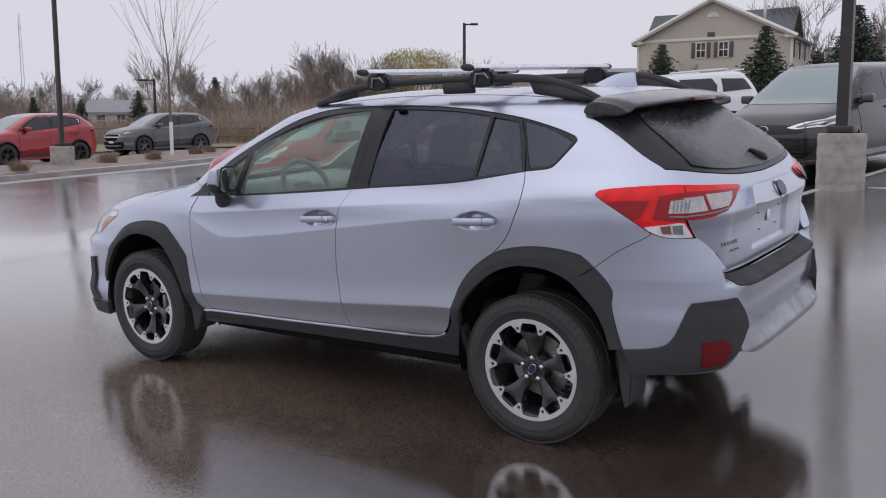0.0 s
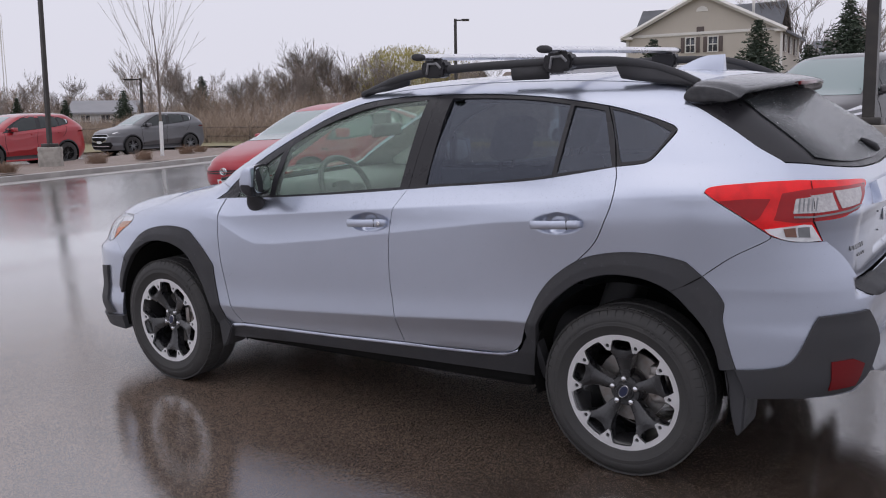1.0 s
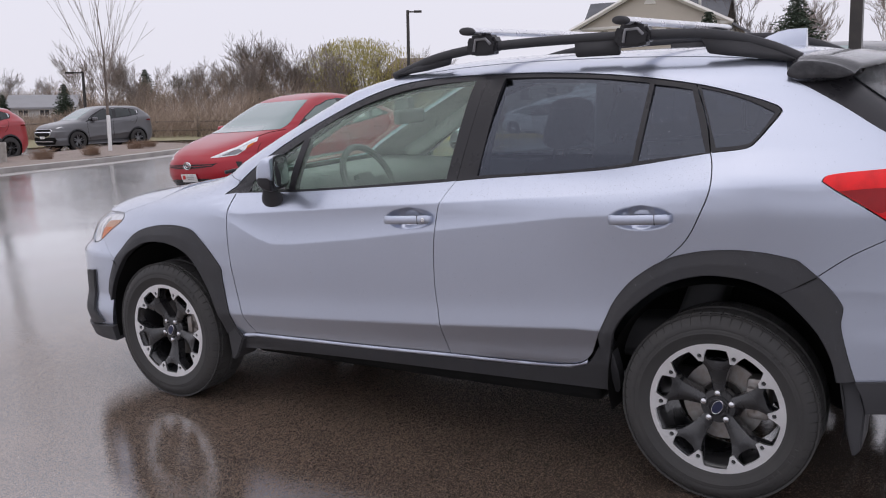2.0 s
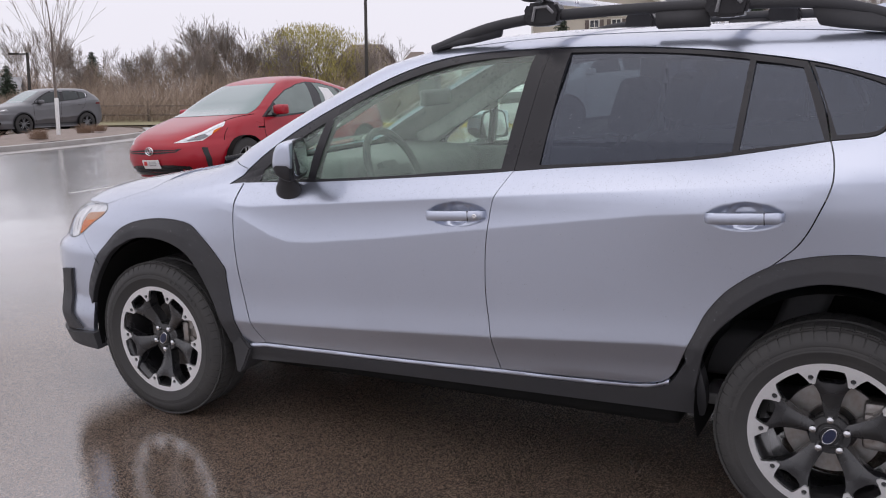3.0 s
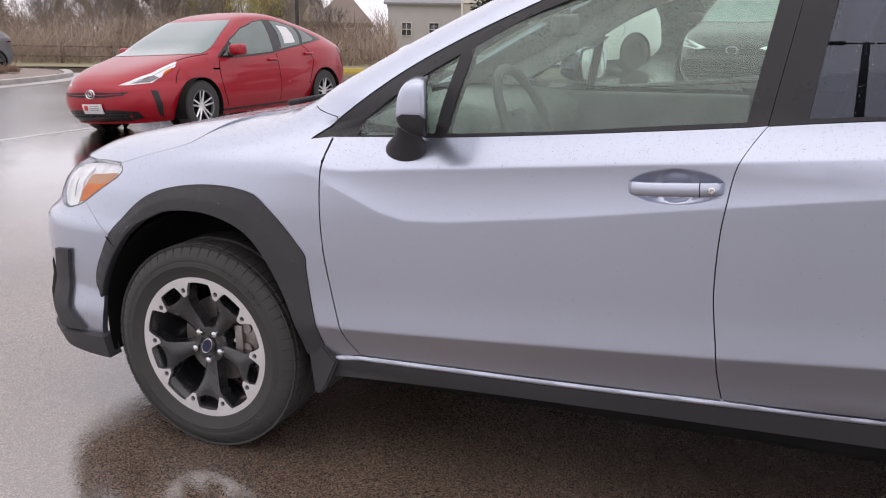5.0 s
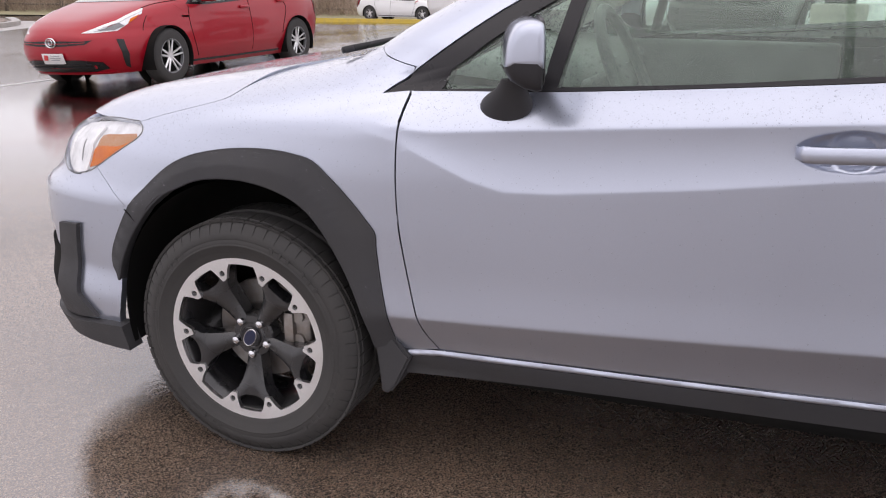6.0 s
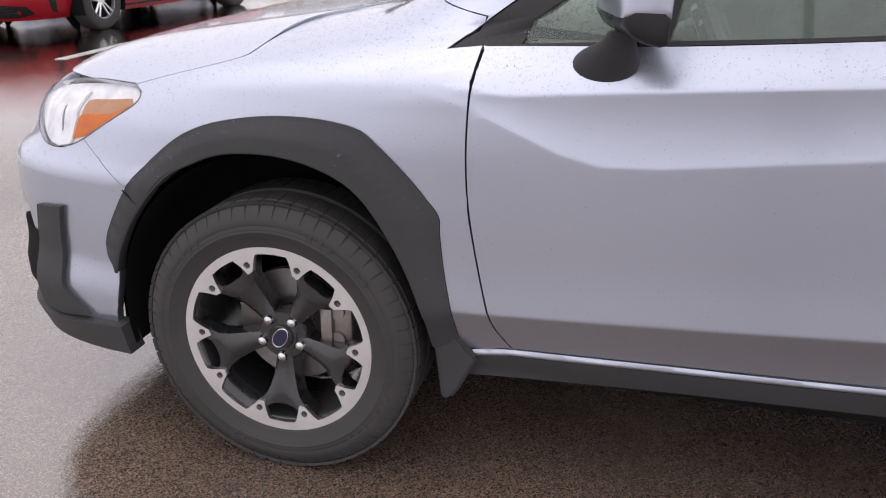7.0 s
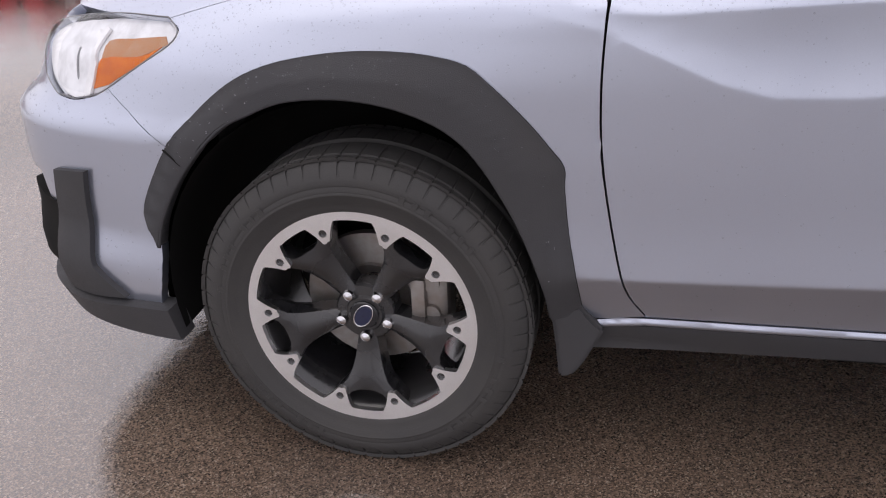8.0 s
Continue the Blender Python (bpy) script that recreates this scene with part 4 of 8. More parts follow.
back = [R(y, z) for y, z in curve([(0, 1.162), (.29, 1.174), (.552, 1.203), (.653, 1.221), (.705, 1.229)], 4)] + SS(HATCH[2:])[1:] + [R(.60, 1.475), R(.4, 1.478), R(0, 1.48)]
pane_in = [R(y, z) for y, z in curve([(0, 1.185), (.29, 1.195), (.50, 1.215), (.60, 1.235)], 4)] + [R(.585, 1.30), R(.56, 1.38), R(.53, 1.44)] + [R(.3, 1.465), R(0, 1.466)]
Panel(CROSSOVER, back, out=-.002, depth=.02, cell=.04).across("rear_glass_border", TRIM, gate_ob, "gloss black rear pillar panel")
pane_q = Panel(CROSSOVER, pane_in, out=.003, depth=.004, gap=0, cell=.05)
pane_q.beads(1100, .0034, .1, True)
pane_q.across("rear_pane", REAR_PANE, gate_ob, "dark rear pane speckled with rain")
garnish = RR([(0, 1.112), (.15, 1.113), (.285, 1.115)]) + RR([(.325, 1.085), (.37, 1.050)]) + RR([(.2, 1.040), (0, 1.038)])
g = Panel(CROSSOVER, garnish, out=.016, depth=.034, gap=0, cell=.012, bulge=lambda q: .008 * step(1.11, 1.04, q.z)).across("plate_garnish", SILVER, gate_ob, "silver-blue bar over the plate recess")
for wide, tall, out, name, mat in ((.060, .036, .028, "badge_ring", CHROME), (.053, .030, .034, "badge", EMBLEM)):
    oval = [R(max(wide * math.cos(a), 0), 1.072 + tall * math.sin(a)) for a in (math.pi * (k / 16 - .5) for k in range(17))]
    Panel(CROSSOVER, oval, out=out, depth=.006, gap=0, cell=.012).across(name, mat, gate_ob, "blue oval badge" if mat is EMBLEM else "chrome badge rim")
for k, (y0, y1, z) in enumerate(((.44, .60, .918), (.42, .52, .884))):
    for i in range(7 if k == 0 else 4):
        y = y1 - (y1 - y0) * (i + .5) / (7 if k == 0 else 4)
        p, v = R(y, z)
        q, n = CROSSOVER.surf(p, v), CROSSOVER.normal(p, v)
        m = Matrix.Translation(q + n * (.002 - gate_dip(q))) @ n.to_track_quat("X", "Z").to_matrix().to_4x4()
        bar = block((.004, .016, .016 if k == 0 else .010), (0, 0, 0), .002)
        bar.transform(m)
        part("model_badge_bar", bar, LAMP_GREY, gate_ob)
for y, z in ((.16, .985), (-.16, .985), (.12, .905), (-.12, .905)):
    q = CROSSOVER.surf(*R(abs(y), z))
    part("plate_hole", rod((q.x + gate_dip(q) + .006, y, z), (q.x + gate_dip(q) + .018, y, z), .0035, segments=12), BAR_GREY, gate_ob)
part("gate_latch_plate", block((.006, .05, .05), (CROSSOVER.surf(*R(0, .95)).x + gate_dip(Vector((0, 0, .955))) + .010, 0, .955), .004), BAR_ALU, gate_ob)
pad = RR([(0, .781), (.3, .783), (.52, .788), (.60, .792)]) + RR([(.575, .752), (.50, .730), (.25, .722), (0, .720)])
Panel(CROSSOVER, pad, out=.005, depth=.012, gap=0, cell=.012, bulge=lambda q: -rear_dip(q)).across("bumper_step_pad", CLADDING, crossover, "ribbed black bumper step pad")
skid = RR([(0, .556), (.3, .557), (.54, .555)]) + RR([(.575, .52), (.578, .475)]) + RR([(.50, .452), (.4, .446), (0, .442)])
Panel(CROSSOVER, skid, out=.004, depth=.04, gap=0, cell=.015, bulge=lambda q: .014 * step(.50, .465, q.z) - .75 * rear_dip(q)).across("skid_trim", SKID_SILVER, crossover, "silver lower bumper skid trim")
corner = SS([(-1.767, .487), (-1.86, .497), (-1.93, .515), (-1.962, .545), (-1.985, .59), (-2.012, .66), (-2.030, .692)], 3) + RR([(.71, .697), (.60, .697)], 3) + RR([(.575, .665), (.54, .575), (.552, .547), (.594, .478), (.655, .418)], 3) + SS([(-2.0, .400), (-1.9, .392), (-1.80, .385)], 3)
both(Panel(CROSSOVER, corner, out=.012, depth=.045, gap=0, cell=.02), "bumper_corner_cladding", CLADDING, "textured black bumper corner")
lens = [R(y, z) for y, z in ((.735, .532), (.68, .537), (.635, .512), (.655, .44), (.722, .430))]
both(Panel(CROSSOVER, lens, out=.018, depth=.012, gap=0, cell=.02), "rear_reflector", DEEP_RED, "dark red bumper reflector")

T_TOP = [(-1.664, 1.143), (-1.701, 1.151), (-1.773, 1.158), (-1.86, 1.164), (-1.948, 1.166)]


def tail_lamp(side):
    flip = side < 0
    shell = SS([(-1.654, 1.128)] + T_TOP) + RR([(.636, 1.161), (.40, 1.140), (.378, 1.124)]) + RR([(.378, 1.122), (.485, 1.093), (.569, 1.063), (.625, 1.036), (.717, 1.027)])[1:]
    shell += RR([(.716, 1.02), (.712, .958)]) + SS([(-1.945, .960), (-1.912, .968), (-1.877, .982), (-1.841, 1.008), (-1.78, 1.049), (-1.706, 1.095), (-1.654, 1.128)])[:-1]
    base = Panel(CROSSOVER, shell, out=.006, depth=.02, gap=.001, cell=.022)
    ob = (base.right if flip else base.left)("tail_light", RED_LENS, crossover, "red and clear wraparound tail light")
    fit_in = lambda pts, name, mat, out=.009: (lambda q: (q.right if flip else q.left)(name, mat, ob))(Panel(CROSSOVER, pts, out=out, depth=.006, gap=0, cell=.02))
    fit_in(SS([(-1.705, 1.100), (-1.80, 1.108), (-1.872, 1.108)]) + SS([(-1.856, 1.075), (-1.838, 1.042), (-1.812, 1.036), (-1.77, 1.060)]), "dark_lens", MID_RED, .012)
    fit_in(SS([(-1.905, 1.124), (-1.96, 1.132)]) + [R(.66, 1.136), R(.410, 1.126), R(.47, 1.092), R(.563, 1.052), R(.66, 1.034)] + SS([(-1.95, 1.026), (-1.885, 1.036)]), "dark_lens", MID_RED, .0095)
    fit_in(SS([(-1.946, 1.106), (-1.990, 1.110)]) + [R(.690, 1.114), R(.634, 1.117), R(.646, 1.060), R(.70, 1.056)] + SS([(-2.0, 1.056), (-1.942, 1.057)]), "led_block", LED_GREY, .012)
    for x in (-1.956, -1.968, -1.980, -1.992, -2.003):
        fit_in(SS([(x, 1.106), (x - .0035, 1.106)]) + SS([(x - .0035, 1.062), (x, 1.062)]), "led_rib", LAMP_GREY, .0135)
    fit_in([R(.622, 1.122), R(.475, 1.118), R(.500, 1.094), R(.545, 1.068), R(.632, 1.062)], "reversing_lens", LED_GREY, .012)
    fit_in(SS([(-1.945, 1.048), (-2.0, 1.046)]) + [R(.70, 1.048), R(.61, 1.056), R(.545, 1.064), R(.547, 1.059), R(.61, 1.050), R(.70, 1.042)] + SS([(-2.0, 1.040), (-1.945, 1.042)]), "bright_lip", LAMP_GREY, .013)
    fit_in(SS([(-1.856, 1.004), (-1.95, 1.016)]) + [R(.735, 1.020), R(.722, 1.018), R(.716, .961)] + SS([(-1.99, .959), (-1.945, .962), (-1.912, .970), (-1.873, .988)]), "turn_lens", REFLECTOR)
    fit_in(SS([(-1.915, 1.006), (-1.950, 1.010)]) + SS([(-1.955, .976), (-1.922, .978)]), "turn_bulb", BULB_BROWN, .012)
    fit_in(SS([(-1.957, 1.010), (-1.990, 1.012)]) + SS([(-1.993, .974), (-1.960, .976)]), "bulb_shroud", LAMP_GREY, .012)
    joint = tube([CROSSOVER.surf(*R(y, z)) + CROSSOVER.normal(*R(y, z)) * .012 for y, z in ((.715, .96), (.716, 1.03), (.690, 1.09), (.672, 1.158))], .0016, 5, up=(1, 0, 0))
    joint.transform(Matrix.Diagonal((1, side, 1, 1)))
    part("lens_joint", joint, DARK, ob)


tail_lamp(1), tail_lamp(-1)

# roof spoiler with brake light, fin, wiper
sp = bmesh.new()
rows = []
for k in range(33):
    y = .655 * math.sin(math.pi / 2 * (k / 16 - 1))
    a = abs(y) / .655
    lead = -1.505 + .012 * a * a
    trail = -1.795 + .085 * a ** 2.4
    top = 1.536 - .022 * a ** 3 - .014 * step(.92, 1.0, a)
    tip = 1.508 - .026 * a ** 2 - .020 * step(.92, 1.0, a)
    down, thin = step(.80, .94, a), 1 - .30 * step(.97, 1.0, a)
    prof = [(lead - .028 * down, top - .010 + .006 * down), (lead - .06, top + .002), (lead - .15, (top + tip) / 2 + .010), (trail + .01, tip), (trail, tip - .008), (trail + .004, tip - .022 * thin),
            (trail + .06, tip - (.032 + .006 * down) * thin), (lead - .12, top - (.056 + .022 * down) * thin), (lead - .055 * down, top - (.055 + .036 * down) * thin), (lead + .006 * down, top - .030 - .020 * down)]
    if k in (0, 32):
        mx, mz = -1.60, sum(z for x, z in prof) / 10
        rows.append([sp.verts.new((mx + (x - mx) * .97, y * 1.004, mz + (z - mz) * .84)) for x, z in prof])
    rows.append([sp.verts.new((x, y, z)) for x, z in prof])
    if k == 32:
        rows[-2:] = rows[:-3:-1]
for p, q in zip(rows, rows[1:]):
    for i in range(10):
        sp.faces.new((p[i], p[(i + 1) % 10], q[(i + 1) % 10], q[i]))
sp.faces.new(rows[0]), sp.faces.new(rows[-1])
spoiler = part("roof_spoiler", sp, SPOILER_BLACK, crossover, "gloss black roof spoiler wet with rain", angle=62)
spoiler.modifiers.new("round", "SUBSURF").render_levels = 2
part("brake_light", block((.012, .28, .016), (-1.797, 0, 1.490), .004), DEEP_RED, spoiler, "dark red high brake light")
fin = bmesh.new()
rows = []
for u in range(9):
    t = u / 8
    x = -1.165 - .285 * t
    h, w = .002 + .078 * step(-.25, .80, t) ** 1.5, .034 * (1 - .25 * t) * min(1, .35 + 2.2 * t)
    base = 1.545
    rows.append([fin.verts.new((x - (.0 if z else 0), y * w, base - .02 + z * (h + .02))) for y, z in ((-1, 0), (-.82, .35), (-.45, .75), (-.15, .97), (.15, .97), (.45, .75), (.82, .35), (1, 0))])
for p, q in zip(rows, rows[1:]):
    for i in range(7):
        fin.faces.new((p[i], p[i + 1], q[i + 1], q[i]))
fin.faces.new(rows[0]), fin.faces.new(rows[-1])
part("antenna_fin", fin, SILVER, crossover, "silver-blue shark-fin antenna", angle=50)
arm = tube([(-2.046, -.13, 1.203), (-2.038, -.10, 1.220), (-2.020, -.055, 1.240), (-2.006, -.02, 1.254)], [.014, .016, .011, .006], 8)
part("rear_wiper", arm, CLADDING, gate_ob, "black rear wiper")

# roof rails and cross bars
RAIL = [(.12, 1.512), (.0, 1.548), (-.15, 1.585), (-.32, 1.606), (-.55, 1.616), (-.85, 1.618), (-1.10, 1.614), (-1.24, 1.604), (-1.36, 1.578), (-1.46, 1.542), (-1.53, 1.508)]
for s in (1, -1):
    pts = [(x, s * (.588 - .02 * step(-1.2, -1.5, x) - .03 * step(-.1, .1, x)), z) for x, z in curve(RAIL, 5)]
    rail = part("roof_rail", tube(pts, .0185, 10, up=(0, 1, 0), flat=.9), CLADDING, crossover, "black raised roof rail")
    for a, b, z0, z1 in ((-.745, -.885, 1.550, 1.605),):
        foot = slab([(a + .02, z1), (b - .01, z1), (b - .015, z0), (a + .015, z0)], -.016, .016, bevel=.004)
        foot.transform(Matrix.Translation((0, s * .588, 0)))
        part("rail_foot", foot, CLADDING, rail)
    for outline in ([(.10, 1.512), (.0, 1.545), (-.12, 1.578), (-.175, 1.588), (-.165, 1.548), (-.05, 1.528)], [(-1.195, 1.605), (-1.36, 1.572), (-1.46, 1.535), (-1.53, 1.503), (-1.50, 1.500), (-1.28, 1.530), (-1.225, 1.540)]):
        foot = slab(outline, -.015, .015, bevel=.003)
        foot.transform(Matrix.Translation((0, s * .580, 0)))
        part("rail_foot", foot, CLADDING, rail)


def cross_bar(x, half):
    m = pose(x, 0, 1.668)
    bar = new("cross_bar")
    bar.parent = crossover
    bar.matrix_basis = m
    prof = [(math.cos(a) * .028, math.sin(a) * .0150 + .002 * math.cos(a)) for a in (2 * math.pi * k / 16 for k in range(16))]
    bm = bmesh.new()
    ends = [[bm.verts.new((px, y, pz)) for px, pz in prof] for y in (-half, half)]
    for i in range(16):
        bm.faces.new((ends[0][i], ends[0][(i + 1) % 16], ends[1][(i + 1) % 16], ends[1][i]))
    part("bar_tube", bm, BAR_ALU, bar, "silver aerodynamic bar")
    for s in (1, -1):
        cap = bmesh.new()
        ends = [[cap.verts.new((px * k, s * y, pz * k)) for px, pz in prof] for y, k in ((half - .004, 1.06), (half + .022, 1.04), (half + .030, .75))]
        for p, q in zip(ends, ends[1:]):
            for i in range(16):
                cap.faces.new((p[i], p[(i + 1) % 16], q[(i + 1) % 16], q[i]))
        cap.faces.new(ends[-1])
        part("end_cap", cap, CLADDING, bar, "black rubber end cap")
        y = s * .588
        foot = slab([(.052, -.012), (-.052, -.012), (-.070, -.046), (-.060, -.085), (-.030, -.092), (.036, -.092), (.066, -.080), (.070, -.045)], -.032, .032, bevel=.010)
        foot.transform(Matrix.Translation((0, y, 0)))
        part("clamp", foot, TRIM, bar, "black clamp foot", angle=40)
        part("clamp_strap", tube([(-.045, y + s * .034, -.05), (-.025, y + s * .038, -.028), (.02, y + s * .038, -.03), (.03, y + s * .036, -.075)], .006, 6, up=(0, 1, 0)), BAR_GREY, bar)


cross_bar(-.335, .715), cross_bar(-.955, .715)

# front: bumper, lamp, lip, grille
nose = SS([(1.711, .664), (1.767, .701), (1.848, .759)]) + SS([(1.848, .757), (1.885, .741), (1.944, .726), (2.0, .727)])[1:] + SS([(2.0, .727), (2.055, .753), (2.098, .793), (2.102, .824)])[1:] + [F(.55, .848), F(.3, .858), F(0, .860), F(0, .62)]
nose += [F(.35, .60), F(.56, .575)] + SS([(2.09, .55), (2.05, .40), (1.99, .30), (1.90, .29), (1.785, .302)], 3) + SS([(1.772, .36), (1.761, .45), (1.790, .518), (1.772, .564), (1.711, .664)], 3)[:-1]
nose_p = Panel(CROSSOVER, nose, cell=.020, depth=.022, gap=.0003)
nose_p.beads(800, .003, .1)
nose_p.across("front_bumper", SILVER, crossover, "silver-blue front bumper beaded with rain")
lip = SS([(1.752, .316), (1.85, .308), (1.96, .293), (2.03, .290)], 3) + [F(.6, .30), F(.3, .31), F(0, .31), F(0, .24), F(.3, .24), F(.55, .24)] + SS([(1.99, .238), (1.83, .240), (1.735, .243)], 3)
Panel(CROSSOVER, lip, out=.026, depth=.05, gap=0, cell=.025).across("front_lip", CLADDING, crossover, "black front bumper lip")
blade = ring_of([(1.922, .590), (1.932, .53), (1.940, .44), (1.943, .385), (1.925, .362), (1.867, .317)], [(1.96, .300), (2.045, .292)], [(2.052, .36), (2.042, .43), (2.014, .578)])
both(Panel(CROSSOVER, blade, out=.013, depth=.03, gap=0, cell=.016), "fog_light_surround", CLADDING, "black upright fog-light blade")
fog = [F(.74, .49), F(.62, .50), F(.52, .47), F(.50, .42), F(.58, .36), F(.74, .35)]
both(Panel(CROSSOVER, fog, out=.004, depth=.03, gap=0, cell=.03), "fog_light_housing", DARK, "gloss black fog-light housing")
for s in (1, -1):
    q = CROSSOVER.surf(*F(.58, .45))
    m = Matrix.Translation((q.x - .022, (q.y - .02) * s, .455)) @ Matrix.Rotation(radians(-90), 4, "Z")
    part("fog_light", lathe([(.05, -.02), (.052, .004), (.046, .010), (.030, .016), (.001, .018)], 32, m=m), LAMP_GREY, crossover, "round grey fog light", angle=40)
grille = [F(0, .775), F(.36, .775), F(.43, .72), F(.36, .635), F(0, .635)]
gr = Panel(CROSSOVER, grille, out=.004, depth=.02, gap=0, cell=.03).across("front_grille", GLOSS_BLACK, crossover, "black hexagonal grille")
for z in (.66, .705, .75):
    q = CROSSOVER.surf(*F(.2, z))
    part("grille_slat", block((.018, .70, .014), (q.x + .012, 0, z), .004), TRIM, gr)
inlet = [F(0, .54), F(.40, .54), F(.44, .45), F(.38, .36), F(0, .36)]
Panel(CROSSOVER, inlet, out=.004, depth=.02, gap=0, cell=.04).across("lower_inlet", DARK, crossover, "black lower air inlet")

LAMP_F = SS([(1.712, .892), (1.80, .889), (1.857, .885)], 3) + SS([(1.95, .871), (2.045, .850), (2.100, .826)], 3) + SS([(2.098, .795), (2.055, .755), (2.0, .729)], 3) + SS([(1.944, .728), (1.885, .743), (1.850, .759), (1.768, .808), (1.700, .848), (1.682, .870), (1.692, .882)], 3)
for s, name in ((1, "left"), (-1, "right")):
    flip = s < 0
    base = Panel(CROSSOVER, LAMP_F, out=-.013, depth=.012, gap=.002, cell=.02)
    lamp = (base.right if flip else base.left)("headlight", REFLECTOR, crossover, "clear headlight with amber side marker")
    add = lambda pts, name, mat, out: (lambda q: (q.right if flip else q.left)(name, mat, lamp))(Panel(CROSSOVER, pts, out=out, depth=.006, gap=0, cell=.018))
    add(SS([(1.720, .866), (1.80, .856), (1.868, .846), (1.880, .812)], 3) + SS([(1.78, .826), (1.712, .853)], 3), "amber_marker", AMBER_PALE, -.012)
    add(SS([(1.725, .848), (1.78, .826), (1.880, .812), (1.905, .752)], 3) + SS([(1.860, .765), (1.775, .812)], 3), "amber_marker", AMBER, -.011)
    add(SS([(1.870, .862), (1.89, .860), (1.905, .80), (1.925, .738), (1.905, .742), (1.888, .80)], 2), "white_frame", LAMP_WHITE, -.006)
    hollow = lambda q: -.014 * max(0, 1 - ((q.x - 1.965) / .085) ** 2) * max(0, 1 - ((q.z - .802) / .07) ** 2)
    bowl = Panel(CROSSOVER, SS([(1.892, .860), (1.95, .861), (2.035, .846), (2.088, .824), (2.086, .797), (2.045, .758), (1.99, .736), (1.93, .735), (1.908, .80)], 2), out=-.010, depth=.004, gap=0, cell=.010, bulge=hollow)
    (bowl.right if flip else bowl.left)("projector_bowl", LAMP_WHITE, lamp)
    seal = tube([CROSSOVER.surf(*q) + CROSSOVER.normal(*q) * .001 for q in LAMP_F + LAMP_F[:1]], .0016, 5)
    seal.transform(Matrix.Diagonal((1, s, 1, 1)))
    part("lens_seal", seal, LAMP_GREY, lamp, "grey lens seal")
    add(SS([(1.951, .825), (1.956, .825), (1.960, .80), (1.955, .768), (1.950, .768), (1.953, .80)], 2), "bowl_fin", LAMP_GREY, -.012)
    cover = Panel(CROSSOVER, LAMP_F, out=.003, depth=.010, gap=.0025, cell=.03)
    (cover.right if flip else cover.left)("lens_cover", CLEAR_LENS, lamp, "clear lens beaded with rain").visible_shadow = False

# door mirrors
for s in (1, -1):
    m = Matrix.Diagonal((1, s, 1, 1))
    mirror = new("door_mirror")
    mirror.parent = crossover
    tagged(mirror, "silver and black door mirror")

    # a loft outwards along y; the open end leans so that the glass looks back and inwards
    def shell(section):
        bm, rings = bmesh.new(), []
        for y, k in ((.762, .50), (.768, .80), (.785, .94), (.83, 1.0), (.90, 1.0), (.945, .99), (.960, .97), (.968, .93), (.974, .84), (.977, .60)):
            back = .575 - .37 * (y - .77)
            rings.append([bm.verts.new((back + .040 + (dx - .040) * k, y, 1.135 + (z - 1.135) * k)) for dx, z in section])
        n = len(section)
        for p, q in zip(rings, rings[1:]):
            for i in range(n):
                bm.faces.new((p[i], p[(i + 1) % n], q[(i + 1) % n], q[i]))
        bm.faces.new(rings[0][::-1]), bm.faces.new(rings[-1])
        bm.transform(m)
        return bm
    cap_in = curve([(.000, 1.104), (-.002, 1.15), (.000, 1.188), (.008, 1.200), (.034, 1.202), (.062, 1.190), (.079, 1.164), (.087, 1.130), (.088, 1.104)], 3)
    low_in = [(.002, 1.103), (.086, 1.103), (.085, 1.092), (.072, 1.074), (.044, 1.060), (.016, 1.054), (.003, 1.058)]
    part("mirror_cap", shell(cap_in), SILVER, mirror, "silver-blue mirror cap", angle=70)
    part("mirror_base", shell(low_in), TRIM, mirror, "black lower mirror shell", angle=50)
    along, back_way = Vector((-.347, .938, 0)), Vector((-.938, -.347, 0))
    rear_mid = Vector((.5425, .862, 1.132))
    for name, wide, tall, off, thick, mat, lab in (("mirror_bezel", .096, .073, -.006, .008, TRIM, "black mirror rim"), ("mirror_glass", .086, .063, .003, .001, MIRROR, "mirror glass")):
        bm, rings = bmesh.new(), []
        for lift, k in ((0, 1.0), (thick, 1.0), (thick + .002, .96)):
            ring = []
            for j in range(36):
                a = 2 * math.pi * j / 36
                u, w = math.copysign(abs(math.cos(a)) ** .5, math.cos(a)) * wide * k, math.copysign(abs(math.sin(a)) ** .55, math.sin(a)) * tall * k
                ring.append(bm.verts.new(rear_mid + along * (u * (1 - .10 * w / tall)) + back_way * (off + lift) + Vector((0, 0, w))))
            rings.append(ring)
        for p, q in zip(rings, rings[1:]):
            for i in range(36):
                bm.faces.new((p[i], p[(i + 1) % 36], q[(i + 1) % 36], q[i]))
        bm.faces.new(rings[0][::-1]), bm.faces.new(rings[-1])
        bm.transform(m)
        part(name, bm, mat, mirror, lab, angle=30)
    # a flared foot from the door skin to the neck under the shell
    bm, rings = bmesh.new(), []
    for t, slim in ((0, 1.0), (.12, .97), (.30, .86), (.50, .68), (.70, .52), (.88, .44), (1.0, .43)):
        ring = []
        for j in range(24):
            a = 2 * math.pi * j / 24
            base = CROSSOVER.side(.627 + .064 * math.cos(a), 1.000 + .032 * math.sin(a), -.004)
            mid_b = CROSSOVER.side(.627, 1.000, -.004)
            neck = Vector((.590, .893, 1.072))
            flat_r = Vector((.066 * math.cos(a), -.058 * math.sin(a), .0))
            ring.append(bm.verts.new(mid_b.lerp(neck, t) + (base - mid_b) * slim * (1 - t) + flat_r * slim * t))
        rings.append(ring)
    for p, q in zip(rings, rings[1:]):
        for i in range(24):
            bm.faces.new((p[i], p[(i + 1) % 24], q[(i + 1) % 24], q[i]))
